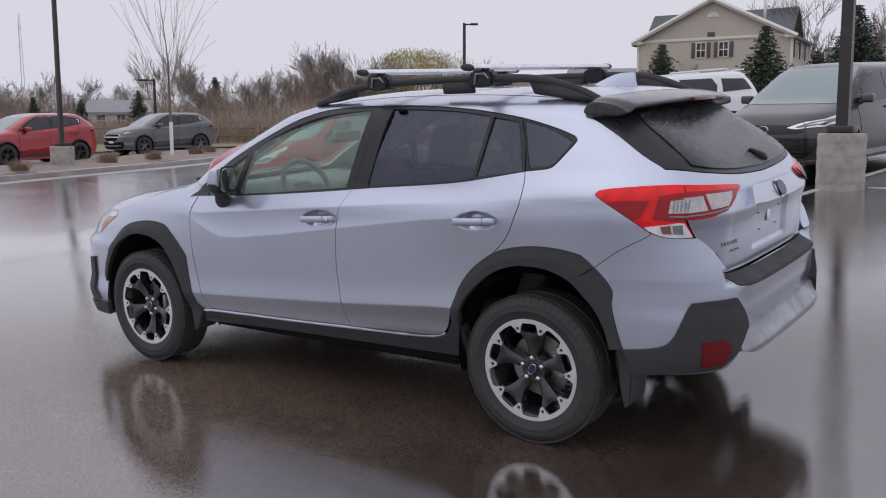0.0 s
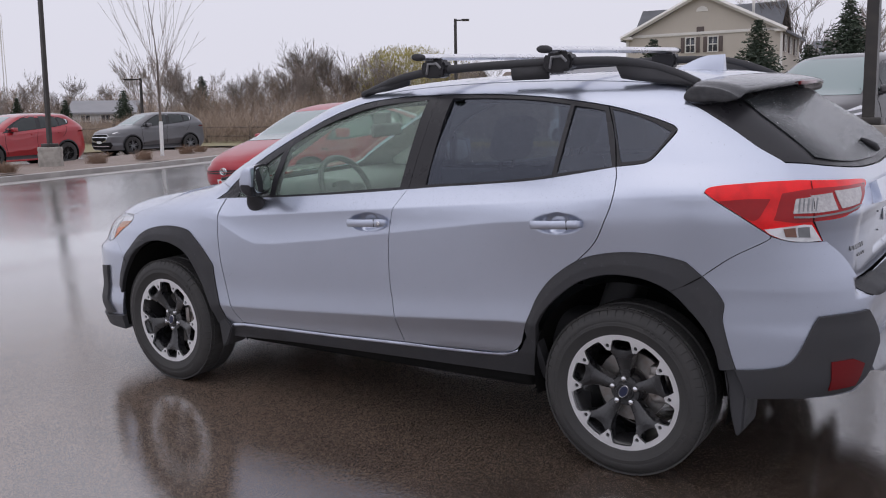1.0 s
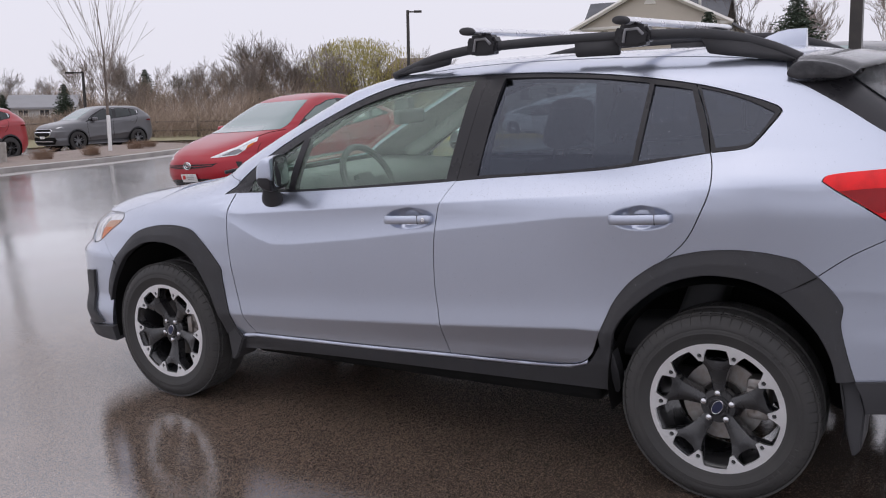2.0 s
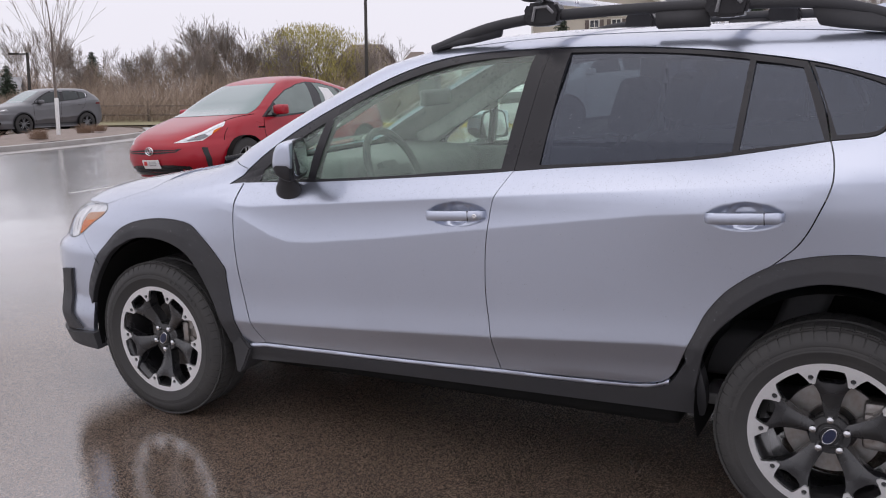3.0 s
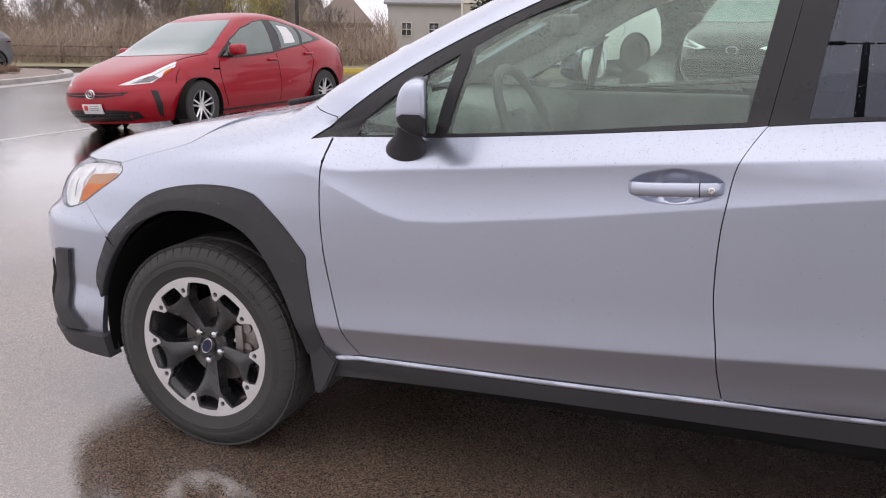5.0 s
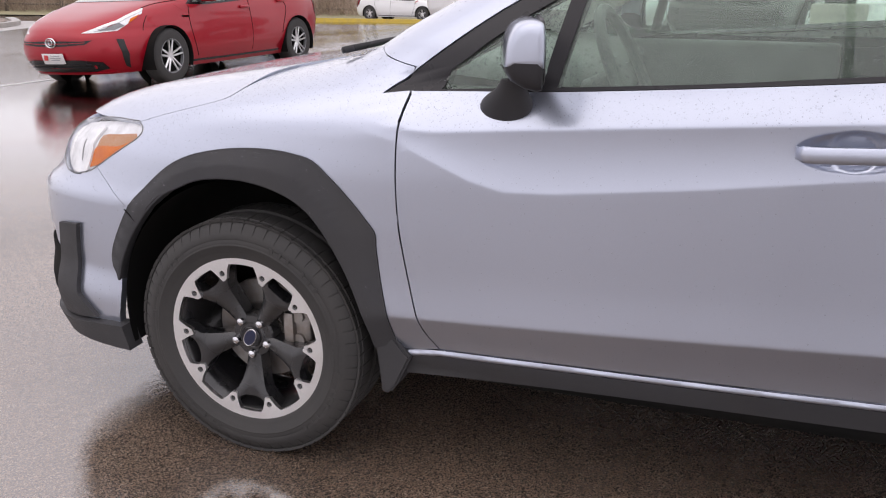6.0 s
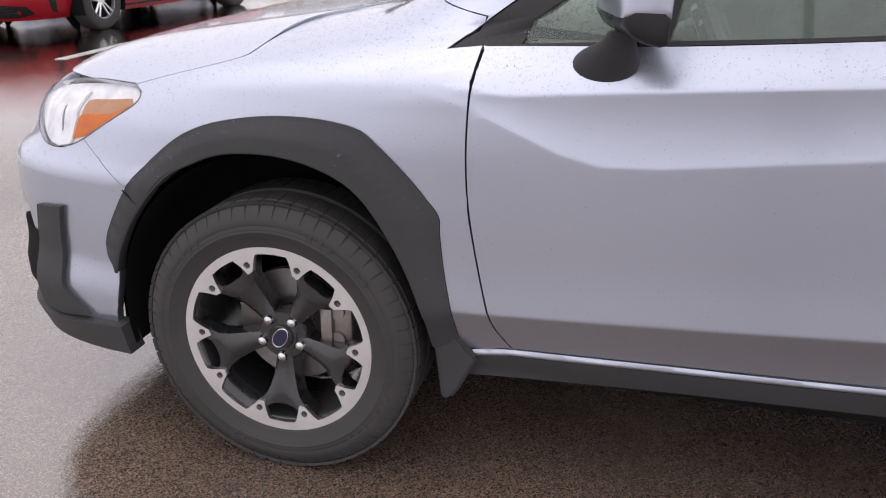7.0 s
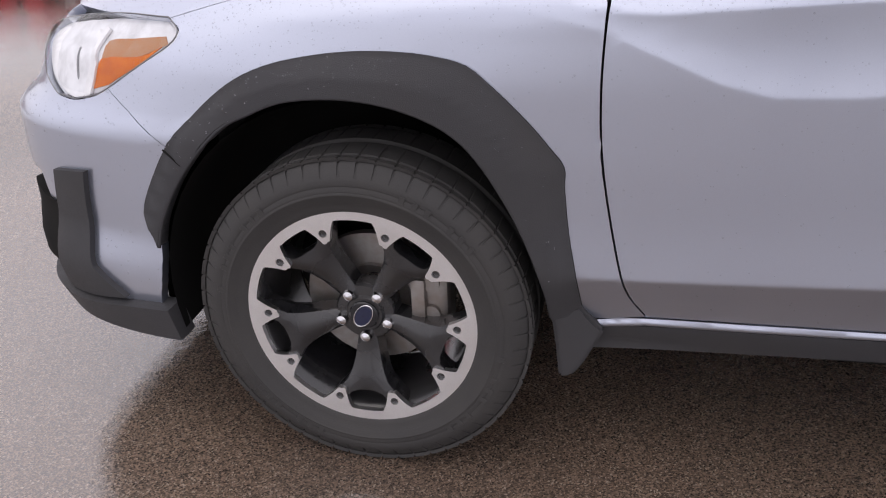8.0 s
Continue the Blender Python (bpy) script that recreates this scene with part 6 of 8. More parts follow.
# ---- parked cars ----
def plain_wheel(parent, at, radius, width, flip, dark=False, spokes=5):
    hub = new("wheel")
    hub.parent = parent
    hub.matrix_basis = pose(*at, 0, 0, 180 if flip else 0)
    rim = radius * .62
    h = width / 2
    part("tyre", lathe([(rim, -h * .9), (radius * .86, -h), (radius - .012, -h * .86), (radius, -h * .6), (radius, h * .6), (radius - .012, h * .86), (radius * .86, h), (rim, h * .9)], 40), RUBBER, hub, angle=45)
    part("rim_back", lathe([(rim, h * .85), (rim * .95, h * .3), (.001, h * .2)], 32), DARK, hub, angle=45)
    part("rim_edge", lathe([(rim * 1.02, h * .82), (rim * 1.0, h * .95), (rim * .95, h * .92), (rim * .93, h * .6)], 40), ALLOY_BLACK if dark else LAMP_GREY, hub, angle=40)
    bm = bmesh.new()
    for i in range(spokes):
        for s in (-1, 1):
            a = 360 * i / spokes + 90
            (x0, z0), (x1, z1) = polar(rim * .12, a + s * 30), polar(rim * .94, a + s * 11)
            bm = rod((x0, h * .62, z0), (x1, h * .84, z1), rim * .075, rim * .06, 6, bm=bm)
    bm = lathe([(rim * .22, h * .5), (rim * .20, h * .72), (.001, h * .76)], 20, bm=bm)
    part("rim", bm, {True: ALLOY_BLACK, False: ALLOY}.get(dark, LAMP_GREY), hub, angle=40)


def parked_car(name, label, body, spec, m, group=""):
    """A car from a loft: body, panes, lamps, grille, mirrors, handles and wheels as parts."""
    car = thing(name, label, "car", group, m)
    nu, nv = 120, 84
    v = [body.surf(-1 + 2 * i / nu, body.vmax * j / nv) for j in range(nv + 1) for i in range(nu + 1)]
    n = [body.normal(-1 + 2 * i / nu, body.vmax * j / nv) for j in range(nv + 1) for i in range(nu + 1)]
    xf, xr, rad, yw = spec["wheels"]
    hole = [min(math.hypot(q.x - xf, q.z - rad), math.hypot(q.x - xr, q.z - rad)) < rad * 1.10 and q.y > .5 for q in v]
    low = body.row(0)[0] + .002
    for k, cut in enumerate(hole):
        if cut:
            cx = xf if abs(v[k].x - xf) < abs(v[k].x - xr) else xr
            far = rad * 1.10 / max(math.hypot(v[k].x - cx, v[k].z - rad), .01)
            at = body.on_side(cx + (v[k].x - cx) * far, max(rad + (v[k].z - rad) * far, low))
            v[k], n[k] = body.surf(*at), body.normal(*at)
    f = []
    for j in range(nv):
        for i in range(nu):
            c = (j * (nu + 1) + i, (j + 1) * (nu + 1) + i, (j + 1) * (nu + 1) + i + 1, j * (nu + 1) + i + 1)
            if not all(hole[k] for k in c):
                f.append(c)
    k = len(v)
    link("body", v + [Vector((q.x, -q.y, q.z)) for q in v], f + [tuple(i + k for i in g[::-1]) for g in f], spec["paint"], car, "", n + [Vector((q.x, -q.y, q.z)) for q in n])
    side = lambda pts: [body.on_side(x, z) for x, z in pts]

    def twin(pts, pname, mat, out=.004, smooth_n=0, lab=""):
        o = side(curve(pts, smooth_n, True) if smooth_n else pts)
        q = Panel(body, o, out=out, depth=.012, gap=0, cell=.06)
        return q.left(pname, mat, car, lab), q.right(pname, mat, car, lab)

    def mid(pts, pname, mat, rear=False, out=.004, lab=""):
        q = Panel(body, [body.on_end(y, z, rear) for y, z in pts], out=out, depth=.012, gap=0, cell=.06)
        return q.across(pname, mat, car, lab)

    def pair(pts, pname, mat, rear=False, out=.005, lab=""):
        q = Panel(body, [body.on_end(y, z, rear) for y, z in pts], out=out, depth=.012, gap=0, cell=.05)
        return q.left(pname, mat, car, lab), q.right(pname, mat, car, lab)

    if "dlo" in spec:
        twin(spec["dlo"], "window_surround", GLOSS_BLACK, .002)
    for w in spec["side_windows"]:
        twin(w, "side_window", spec.get("pane", CAR_PANE), .006)
    z0, z1, p0 = spec["screen"]
    zs = [z0 + (z1 - z0) * i / 6 for i in range(7)]
    o = [(p0, body.level(z)) for z in zs] + [(1, body.level(z1)), (1, body.level(z0))]
    Panel(body, o, out=.005, depth=.01, gap=0, cell=.06, by_level=True, tall=.08).across("windscreen", spec.get("screen_pane", SCREEN_PANE), car, "windscreen with a pale sheen in its colour")
    for key, fn in (("twins", twin), ("mids", mid), ("pairs", pair)):
        for args in spec.get(key, ()):
            fn(*args)
    for x, z, r in ((xf, rad, rad * 1.10), (xr, rad, rad * 1.10)):
        for s in (1, -1):
            well = lathe([(r, .0), (r, -.28), (.001, -.28)], 32, m=Matrix.Translation((x, yw + .04, z)))
            bmesh.ops.delete(well, geom=[g for g in well.faces if g.calc_center_median().z < .16], context="FACES")
            well.transform(Matrix.Diagonal((1, s, 1, 1)))
            part("wheel_well", well, DARK, car)
            if spec.get("cladding"):
                ring = []
                for a in range(-12, 193, 12):
                    p = [(x + rr * math.cos(radians(a)), z + rr * math.sin(radians(a))) for rr in (r * .99, r * 1.13)]
                    ring.append([Vector((px, (body.side(px, max(pz, .2)).y + .012) * s, pz)) for px, pz in p])
                vv = [q for pr in ring for q in pr]
                link("arch_cladding", vv, [(2 * i, 2 * i + 1, 2 * i + 3, 2 * i + 2) if s < 0 else (2 * i + 2, 2 * i + 3, 2 * i + 1, 2 * i) for i in range(len(ring) - 1)], CLADDING, car)
            plain_wheel(car, (x, s * (yw - .08), rad), rad, .21, s < 0, spec.get("dark_rims", False), spec.get("spokes", 5))
    x, z, ymir = spec["mirror"]
    for s in (1, -1):
        b = block((.15, .20, .14), (x, s * (ymir + .12), z), .045, segments=3)
        mir = part("door_mirror", b, spec["paint"], car, angle=60)
        b = block((.10, .12, .05), (x + .02, s * (ymir + .01), z - .06), .015)
        part("mirror_foot", b, GLOSS_BLACK, mir)
    for hx, hz in spec.get("handles", ()):
        for s in (1, -1):
            y = body.side(hx, hz).y
            part("door_handle", block((.19, .04, .035), (hx, s * (y + .012), hz), .012), spec["paint"], car)
    for lx in spec.get("seams", ()):
        for s in (1, -1):
            pts = [body.side(x, z, .001) for x, z in curve(lx, 3)]
            part("door_gap", tube([(q.x, q.y * s, q.z) for q in pts], .005, 4, up=(0, 1, 0)), DARK, car)
    part("underbody", block((body.row(0)[2] - body.row(0)[3] - .5, 1.2, .14), (0, 0, .25), .02), DARK, car)
    return car


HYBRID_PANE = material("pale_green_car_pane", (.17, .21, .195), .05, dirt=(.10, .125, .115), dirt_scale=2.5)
HYBRID = Body([
    (.17, .80, 2.10, -2.14, 4, 5), (.26, .84, 2.19, -2.22, 4, 5), (.40, .875, 2.25, -2.27, 4, 5), (.55, .88, 2.26, -2.28, 3.6, 5), (.65, .877, 2.22, -2.27, 3.2, 5),
    (.73, .87, 2.12, -2.25, 3.2, 5), (.81, .862, 1.90, -2.24, 3.4, 5), (.88, .85, 1.62, -2.22, 3.8, 5), (.945, .835, 1.32, -2.18, 4.2, 5), (.99, .815, 1.12, -2.12, 5, 5),
] + [
    (1.05, .785, .97, -2.0, 6, 5), (1.14, .74, .80, -1.78, 6, 5), (1.23, .69, .61, -1.48, 6, 5), (1.32, .635, .41, -1.15, 5.5, 4.5), (1.39, .58, .22, -.88, 5, 4),
    (1.43, .50, .06, -.68, 4, 3.5), (1.455, .36, -.08, -.5, 3, 3), (1.465, .05, -.16, -.32, 2, 2)], -.22,
    lambda x, z, w: w + .012 * soft(.62 + .06 * x - abs(z - .62)) - .10 * soft(.42 + .05 * abs(x) - z) + .03 * step(-.8, -1.6, x) * step(.5, .8, z) * step(1.1, .9, z))
HYBRID_SPEC = dict(
    paint=RED_PAINT, wheels=(1.33, -1.37, .315, .86), screen=(.94, 1.35, .50), mirror=(.66, .975, .82),
    dlo=[(.93, .885), (.72, 1.02), (.60, 1.095), (.26, 1.25), (-.05, 1.33), (-.33, 1.358), (-.60, 1.335), (-.92, 1.262), (-1.25, 1.15), (-1.50, 1.06), (-1.28, 1.04), (-.87, .985), (-.2, .905), (.6, .87)],
    side_windows=[[(.82, .905), (.66, 1.02), (.64, .90)], [(.60, .895), (.60, 1.08), (.26, 1.235), (-.05, 1.315), (-.27, 1.338), (-.19, .925)],
                  [(-.40, .955), (-.43, 1.335), (-.60, 1.318), (-.88, 1.25), (-.87, 1.005)], [(-.95, 1.02), (-.97, 1.232), (-1.12, 1.18), (-1.27, 1.075), (-1.24, 1.05)]],
    twins=[([(1.49, .855), (1.87, .737), (2.10, .663), (2.19, .620), (2.12, .618), (1.92, .632), (1.78, .700), (1.555, .805)], "headlight_housing", REFLECTOR, .005),
           ([(1.86, .712), (2.02, .660), (2.11, .632), (1.94, .642), (1.83, .680)], "headlight_lens", LAMP_GREY, .009),
           ([(1.50, .853), (1.87, .736), (2.09, .665), (2.07, .652), (1.86, .716), (1.53, .828)], "daytime_strip", LAMP_WHITE, .011),
           ([(1.60, .790), (1.72, .752), (1.78, .703), (1.66, .755)], "amber_marker", AMBER, .009),
           ([(1.978, .548), (1.905, .54), (1.865, .385), (1.80, .225), (1.865, .25), (1.95, .42)], "fog_slit", GLOSS_BLACK, .006),
           ([(1.02, .885), (1.10, .89), (.98, .80), (.93, .80)], "mirror_sail", RED_PAINT, .003),
           ([(.93, .755), (1.04, .762), (1.04, .742), (.93, .736)], "side_badge", LAMP_WHITE, .005),
           ([(.95, .215), (.95, .240), (-.95, .240), (-.95, .215)], "sill", GLOSS_BLACK, .004)],
    mids=[([(0, .545), (.20, .542), (.40, .537), (.50, .546), (.43, .502), (.2, .488), (0, .482)], "upper_grille", GLOSS_BLACK, False, .006),
          ([(0, .519), (.20, .519), (.43, .525), (.43, .518), (.20, .511), (0, .511)], "grille_bar", RED_PAINT, False, .012),
          ([(0, .335), (.35, .335), (.56, .31), (.58, .235), (.45, .205), (0, .197)], "lower_grille", GLOSS_BLACK, False, .006),
          ([(0, .30), (.45, .296), (.45, .288), (0, .291)], "grille_slat", TRIM, False, .013), ([(0, .262), (.47, .258), (.47, .25), (0, .253)], "grille_slat", TRIM, False, .013),
          ([(0, .19), (.6, .20), (.6, .178), (0, .175)], "front_lip", RED_PAINT, False, .014),
          ([(0, .412), (.152, .412), (.152, .308), (0, .308)], "licence_plate", PLATE_WHITE, False, .030),
          ([(0, 1.33), (.30, 1.33), (.5, 1.16), (.55, 1.06), (0, 1.05)], "rear_window", CAR_PANE, True)],
    pairs=[([(.55, .90), (.76, .93), (.78, .70), (.70, .55), (.66, .70)], "rear_lamp", DEEP_RED, True)],
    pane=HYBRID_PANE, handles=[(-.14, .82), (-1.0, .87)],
    seams=[[(1.02, .935), (1.30, .905), (1.50, .862)], [(1.52, .78), (1.60, .70), (1.64, .62)], [(.90, .87), (.93, .70), (.90, .48), (.80, .28)], [(-.26, .90), (-.27, .7), (-.30, .28)], [(-.92, .99), (-1.10, .80), (-1.02, .58), (-.98, .45)]])
hybrid = parked_car("hatchback_car", "red hybrid hatchback with white dealer plate, parked on wet asphalt", HYBRID, HYBRID_SPEC, stand(7.55, -7.64, 86.6, -.013))
q = HYBRID.surf(1, HYBRID.level(.36))
part("plate_mark", block((.006, .055, .055), (q.x + .034, -.095, .365), .002), BAR_RED, hybrid, "red square print")
for z, w in ((.385, .13), (.362, .15), (.340, .12)):
    part("plate_bar", block((.005, w, .009), (q.x + .033, .040, z), .001), BAR_GREY, hybrid)
q = HYBRID.surf(1, HYBRID.level(.52))
bm = lathe([(.075, .0), (.068, .014), (.060, .0)], 32, m=Matrix.Translation((q.x + .016, 0, .525)) @ Matrix.Rotation(radians(-90), 4, "Z") @ Matrix.Diagonal((1, 1, .74, 1)))
bm = lathe([(.030, .0), (.026, .012), (.022, .0)], 24, m=Matrix.Translation((q.x + .018, 0, .531)) @ Matrix.Rotation(radians(-90), 4, "Z") @ Matrix.Diagonal((1, 1, 1.2, 1)), bm=bm)
part("front_badge", bm, CHROME, hybrid, "plain chrome oval badge")
sticker = Panel(HYBRID, [HYBRID.on_side(x, z) for x, z in ((-.52, 1.02), (-.53, 1.27), (-.74, 1.24), (-.78, 1.03))], out=.009, depth=.002, gap=0, cell=.08)
sticker.left("window_sticker", PLATE_WHITE, hybrid, "pale paper price sheet in the window")


def scaled(body, kx, ky, kz, relief=None, lift=0.0):
    """The crossover's loft stretched to another car's size."""
    cols = []
    for v in range(body.vmax + 1):
        z, w, a, b, c, d = body.row(v)
        cols.append((z * kz + lift, w * ky, a * kx, b * kx, c, d))
    return Body(cols, body.x0 * kx, relief)


PLAIN_SIDE = lambda ky, kz: (lambda x, z, w: crossover_side(x, z / kz, w / ky) * ky)
SUV = scaled(CROSSOVER, 1.025, 1.03, 1.055, PLAIN_SIDE(1.03, 1.055))
k3 = lambda pts, kx=1.025, kz=1.055: [(x * kx, z * kz) for x, z in pts]
SUV_DLO = k3(BELT + BELT_R[1:] + WIN_REAR[1:] + WIN_TOP[1:] + WIN_TOP_F[1:-1])
SUV_WIN = [k3([(-.25, 1.116), (.19, 1.08), (.70, 1.05), (.50, 1.24), (.19, 1.396), (-.15, 1.466), (-.31, 1.474)]),
           k3([(-.405, 1.13), (-1.03, 1.187), (-1.04, 1.44), (-.626, 1.477), (-.447, 1.479)]), k3([(-1.10, 1.20), (-1.38, 1.235), (-1.46, 1.33), (-1.32, 1.395), (-1.10, 1.43)])]


def suv_spec(colour, dark_rims):
    return dict(paint=colour, wheels=(1.36, -1.34, .36, .89), screen=(1.14, 1.56, .62), mirror=(.62, 1.16, .83), dlo=SUV_DLO, side_windows=SUV_WIN, cladding=True, dark_rims=dark_rims,
                twins=[(k3([(1.80, .80), (1.86, .86), (2.02, .83), (2.09, .78), (1.95, .775)]), "headlight", LAMP_GREY, .006),
                       (k3([(1.86, .845), (1.90, .852), (2.02, .826), (2.07, .795), (1.98, .805)]), "headlight_lens", LAMP_WHITE, .010),
                       (k3([(-1.74, .99), (-1.76, 1.03), (-1.98, 1.045), (-2.02, .99)]), "rear_lamp", DEEP_RED, .006),
                       (k3([(.95, .24), (.95, .34), (-.95, .36), (-.95, .24)]), "sill_cladding", CLADDING, .006),
                       (k3([(-1.36, 1.385), (-1.44, 1.36), (-1.40, 1.25), (-1.375, 1.26), (-1.40, 1.345)]), "window_chrome", CHROME, .008)],
                mids=[([(0, .835), (.44, .835), (.58, .745), (.46, .575), (.24, .515), (0, .505)], "grille_surround", CHROME, False, .006),
                      ([(0, .82), (.42, .82), (.55, .74), (.43, .59), (.22, .535), (0, .525)], "grille", DARK, False, .011),
                      ([(0, .49), (.66, .52), (.72, .40), (.6, .25), (0, .23)], "lower_inlet", DARK, False, .006),
                      ([(0, .375), (.56, .385), (.62, .355), (0, .345)], "front_skid", CHROME, False, .012),
                      ([(0, .56), (.155, .56), (.155, .47), (0, .47)], "licence_plate", PLATE_WHITE, False, .022)],
                handles=[(-.10, 1.0), (-1.08, 1.04)],
                seams=[k3(SEAM_F), k3(SEAM_B), k3(SEAM_R)])


parked_car("suv_car", "dark grey compact SUV parked beyond the planted island", SUV, suv_spec(GREY_PAINT, "grey"), stand(28.97, -20.81, 85.3), "SUVs behind the island")
parked_car("suv_car", "bright red compact SUV parked beyond the planted island", SUV, suv_spec(RED_PAINT_2, True), stand(25.2, -12.57, 95.8), "SUVs behind the island")

VAN = Body([
    (.18, .90, 2.36, -2.40, 5, 6), (.30, .95, 2.50, -2.52, 5, 6), (.45, .985, 2.56, -2.56, 5, 7), (.62, .99, 2.57, -2.58, 4.6, 7), (.78, .985, 2.53, -2.58, 4.4, 7), (.88, .98, 2.45, -2.57, 4.2, 7),
    (.96, .97, 2.30, -2.56, 4.4, 7), (1.02, .96, 2.05, -2.55, 4.8, 7), (1.06, .95, 1.85, -2.54, 5.2, 7),
] + [
    (1.10, .94, 1.66, -2.53, 6, 7), (1.20, .91, 1.45, -2.50, 7, 7), (1.35, .865, 1.15, -2.44, 7, 7), (1.50, .81, .84, -2.36, 7, 7), (1.60, .765, .62, -2.28, 7, 7),
    (1.67, .70, .45, -2.20, 6, 6), (1.71, .58, .28, -2.05, 5, 5), (1.735, .40, .05, -1.7, 4, 4), (1.745, .05, -.2, -.9, 2, 2)], -.5,
    lambda x, z, w: w - .10 * soft(.50 - z) + .02 * step(.4, .75, z) * step(1.1, .85, z))
VAN_SPEC = dict(
    paint=VAN_PAINT, wheels=(1.58, -1.48, .355, .96), screen=(1.10, 1.66, .535), mirror=(1.10, 1.16, .90), spokes=5,
    dlo=[(1.50, 1.08), (1.20, 1.26), (.85, 1.46), (.50, 1.60), (.1, 1.64), (-1.6, 1.60), (-2.15, 1.50), (-2.2, 1.30), (-1.6, 1.20), (-.4, 1.14)],
    side_windows=[[(1.28, 1.13), (1.15, 1.22), (1.02, 1.30), (1.0, 1.13)], [(.93, 1.13), (.93, 1.34), (.70, 1.46), (.42, 1.56), (.10, 1.60), (.05, 1.15)],
                  [(-.04, 1.155), (-.02, 1.60), (-.9, 1.585), (-.95, 1.18)], [(-1.03, 1.19), (-1.0, 1.58), (-1.6, 1.56), (-2.05, 1.47), (-2.1, 1.32), (-1.6, 1.225)]],
    twins=[([(1.72, .91), (1.80, .945), (2.05, .90), (2.40, .80), (2.44, .76), (2.2, .77), (1.95, .83)], "headlight", REFLECTOR, .008),
           ([(1.95, .885), (2.1, .86), (2.32, .80), (2.2, .79), (2.0, .84)], "headlight_lens", LAMP_GREY, .012),
           ([(1.10, .24), (1.10, .33), (-1.0, .33), (-1.0, .24)], "sill_trim", CHROME, .006)],
    mids=[([(0, .62), (.75, .60), (.80, .45), (.62, .30), (0, .28)], "lower_grille", GLOSS_BLACK, False, .010),
          ([(0, .80), (.34, .80), (.50, .765), (.62, .70), (.50, .665), (0, .655)], "upper_grille", GLOSS_BLACK, False, .008),
          ([(0, .25), (.75, .27), (.75, .22), (0, .20)], "front_lip", CHROME, False, .020)],
    pairs=[([(.36, .760), (.60, .845), (.90, .915), (.93, .83), (.72, .768), (.50, .738)], "headlight", CHROME, False, .010), ([(.48, .772), (.66, .838), (.88, .892), (.89, .846), (.70, .790), (.52, .758)], "headlight_lens", LAMP_GREY, False, .013), ([(.62, .800), (.74, .838), (.80, .846), (.76, .812)], "headlight_cell", LAMP_WHITE, False, .015), ([(.70, 1.0), (.86, 1.02), (.87, .85), (.70, .88)], "rear_lamp", DEEP_RED, True)],
    handles=[(.15, 1.0), (-.25, 1.0)],
    seams=[[(1.28, 1.08), (1.25, .85), (1.18, .4)], [(.0, 1.12), (-.02, .8), (-.02, .35)], [(-1.0, 1.16), (-1.05, .85), (-1.10, .7)]])
van = parked_car("minivan_car", "dark grey-brown minivan with chrome trim, parked by the pole", VAN, VAN_SPEC, stand(.58, -13.03, 80))
q = VAN.surf(1, VAN.level(.735))
part("front_badge", lathe([(.085, .0), (.078, .014), (.070, .0)], 32, m=Matrix.Translation((q.x + .012, 0, .735)) @ Matrix.Rotation(radians(-90), 4, "Z") @ Matrix.Diagonal((1, 1, .68, 1))), CHROME, van, "plain chrome oval badge")
for z in (.34, .40, .46, .52, .58):
    q = VAN.surf(*VAN.on_end(.3, z, False))
    part("grille_slat", block((.02, 1.25, .016), (q.x + .016, 0, z), .004), TRIM, van)

BOXY = Body([
    (.25, .86, 2.15, -2.15, 5, 6), (.38, .90, 2.30, -2.30, 5, 7), (.55, .92, 2.36, -2.36, 5, 7), (.80, .925, 2.36, -2.36, 5, 7), (.98, .92, 2.30, -2.35, 5, 7), (1.08, .91, 2.05, -2.34, 5, 7),
    (1.13, .90, 1.5, -2.33, 6, 7), (1.18, .885, 1.18, -2.31, 7, 7),
] + [
    (1.30, .86, .98, -2.26, 7, 7), (1.45, .82, .75, -2.18, 7, 7), (1.58, .775, .55, -2.08, 7, 7), (1.68, .72, .36, -2.0, 7, 7), (1.735, .62, .18, -1.9, 6, 6), (1.76, .40, -.1, -1.6, 4, 4), (1.77, .05, -.3, -.8, 2, 2)], -.5)
BOXY_SPEC = dict(
    paint=WHITE_PAINT, wheels=(1.42, -1.38, .38, .90), screen=(1.22, 1.66, .62), mirror=(.82, 1.25, .86), dark_rims=True,
    side_windows=[[(.88, 1.20), (.62, 1.42), (.38, 1.60), (-.02, 1.62), (-.02, 1.20)], [(-.12, 1.20), (-.12, 1.62), (-.98, 1.60), (-1.08, 1.42), (-1.02, 1.20)], [(-1.20, 1.26), (-1.22, 1.58), (-1.86, 1.54), (-2.02, 1.28)]],
    twins=[([(1.98, .92), (2.0, 1.04), (2.20, 1.02), (2.28, .90)], "headlight", REFLECTOR, .008)],
    mids=[([(0, .95), (.48, .95), (.48, .72), (0, .72)], "grille", GLOSS_BLACK, False, .008), ([(0, 1.60), (.6, 1.58), (.66, 1.25), (0, 1.25)], "rear_window", CAR_PANE, True)],
    handles=[(.1, 1.08), (-.95, 1.08)], seams=[[(.95, 1.15), (.95, .7), (.90, .40)], [(-.07, 1.18), (-.07, .7), (-.07, .4)], [(-1.05, 1.18), (-1.10, .85), (-1.0, .75)]])
boxy = parked_car("suv_car", "boxy white off-road SUV with a roof rack, parked in a row", BOXY, BOXY_SPEC, stand(5.4, -17.2, 52))
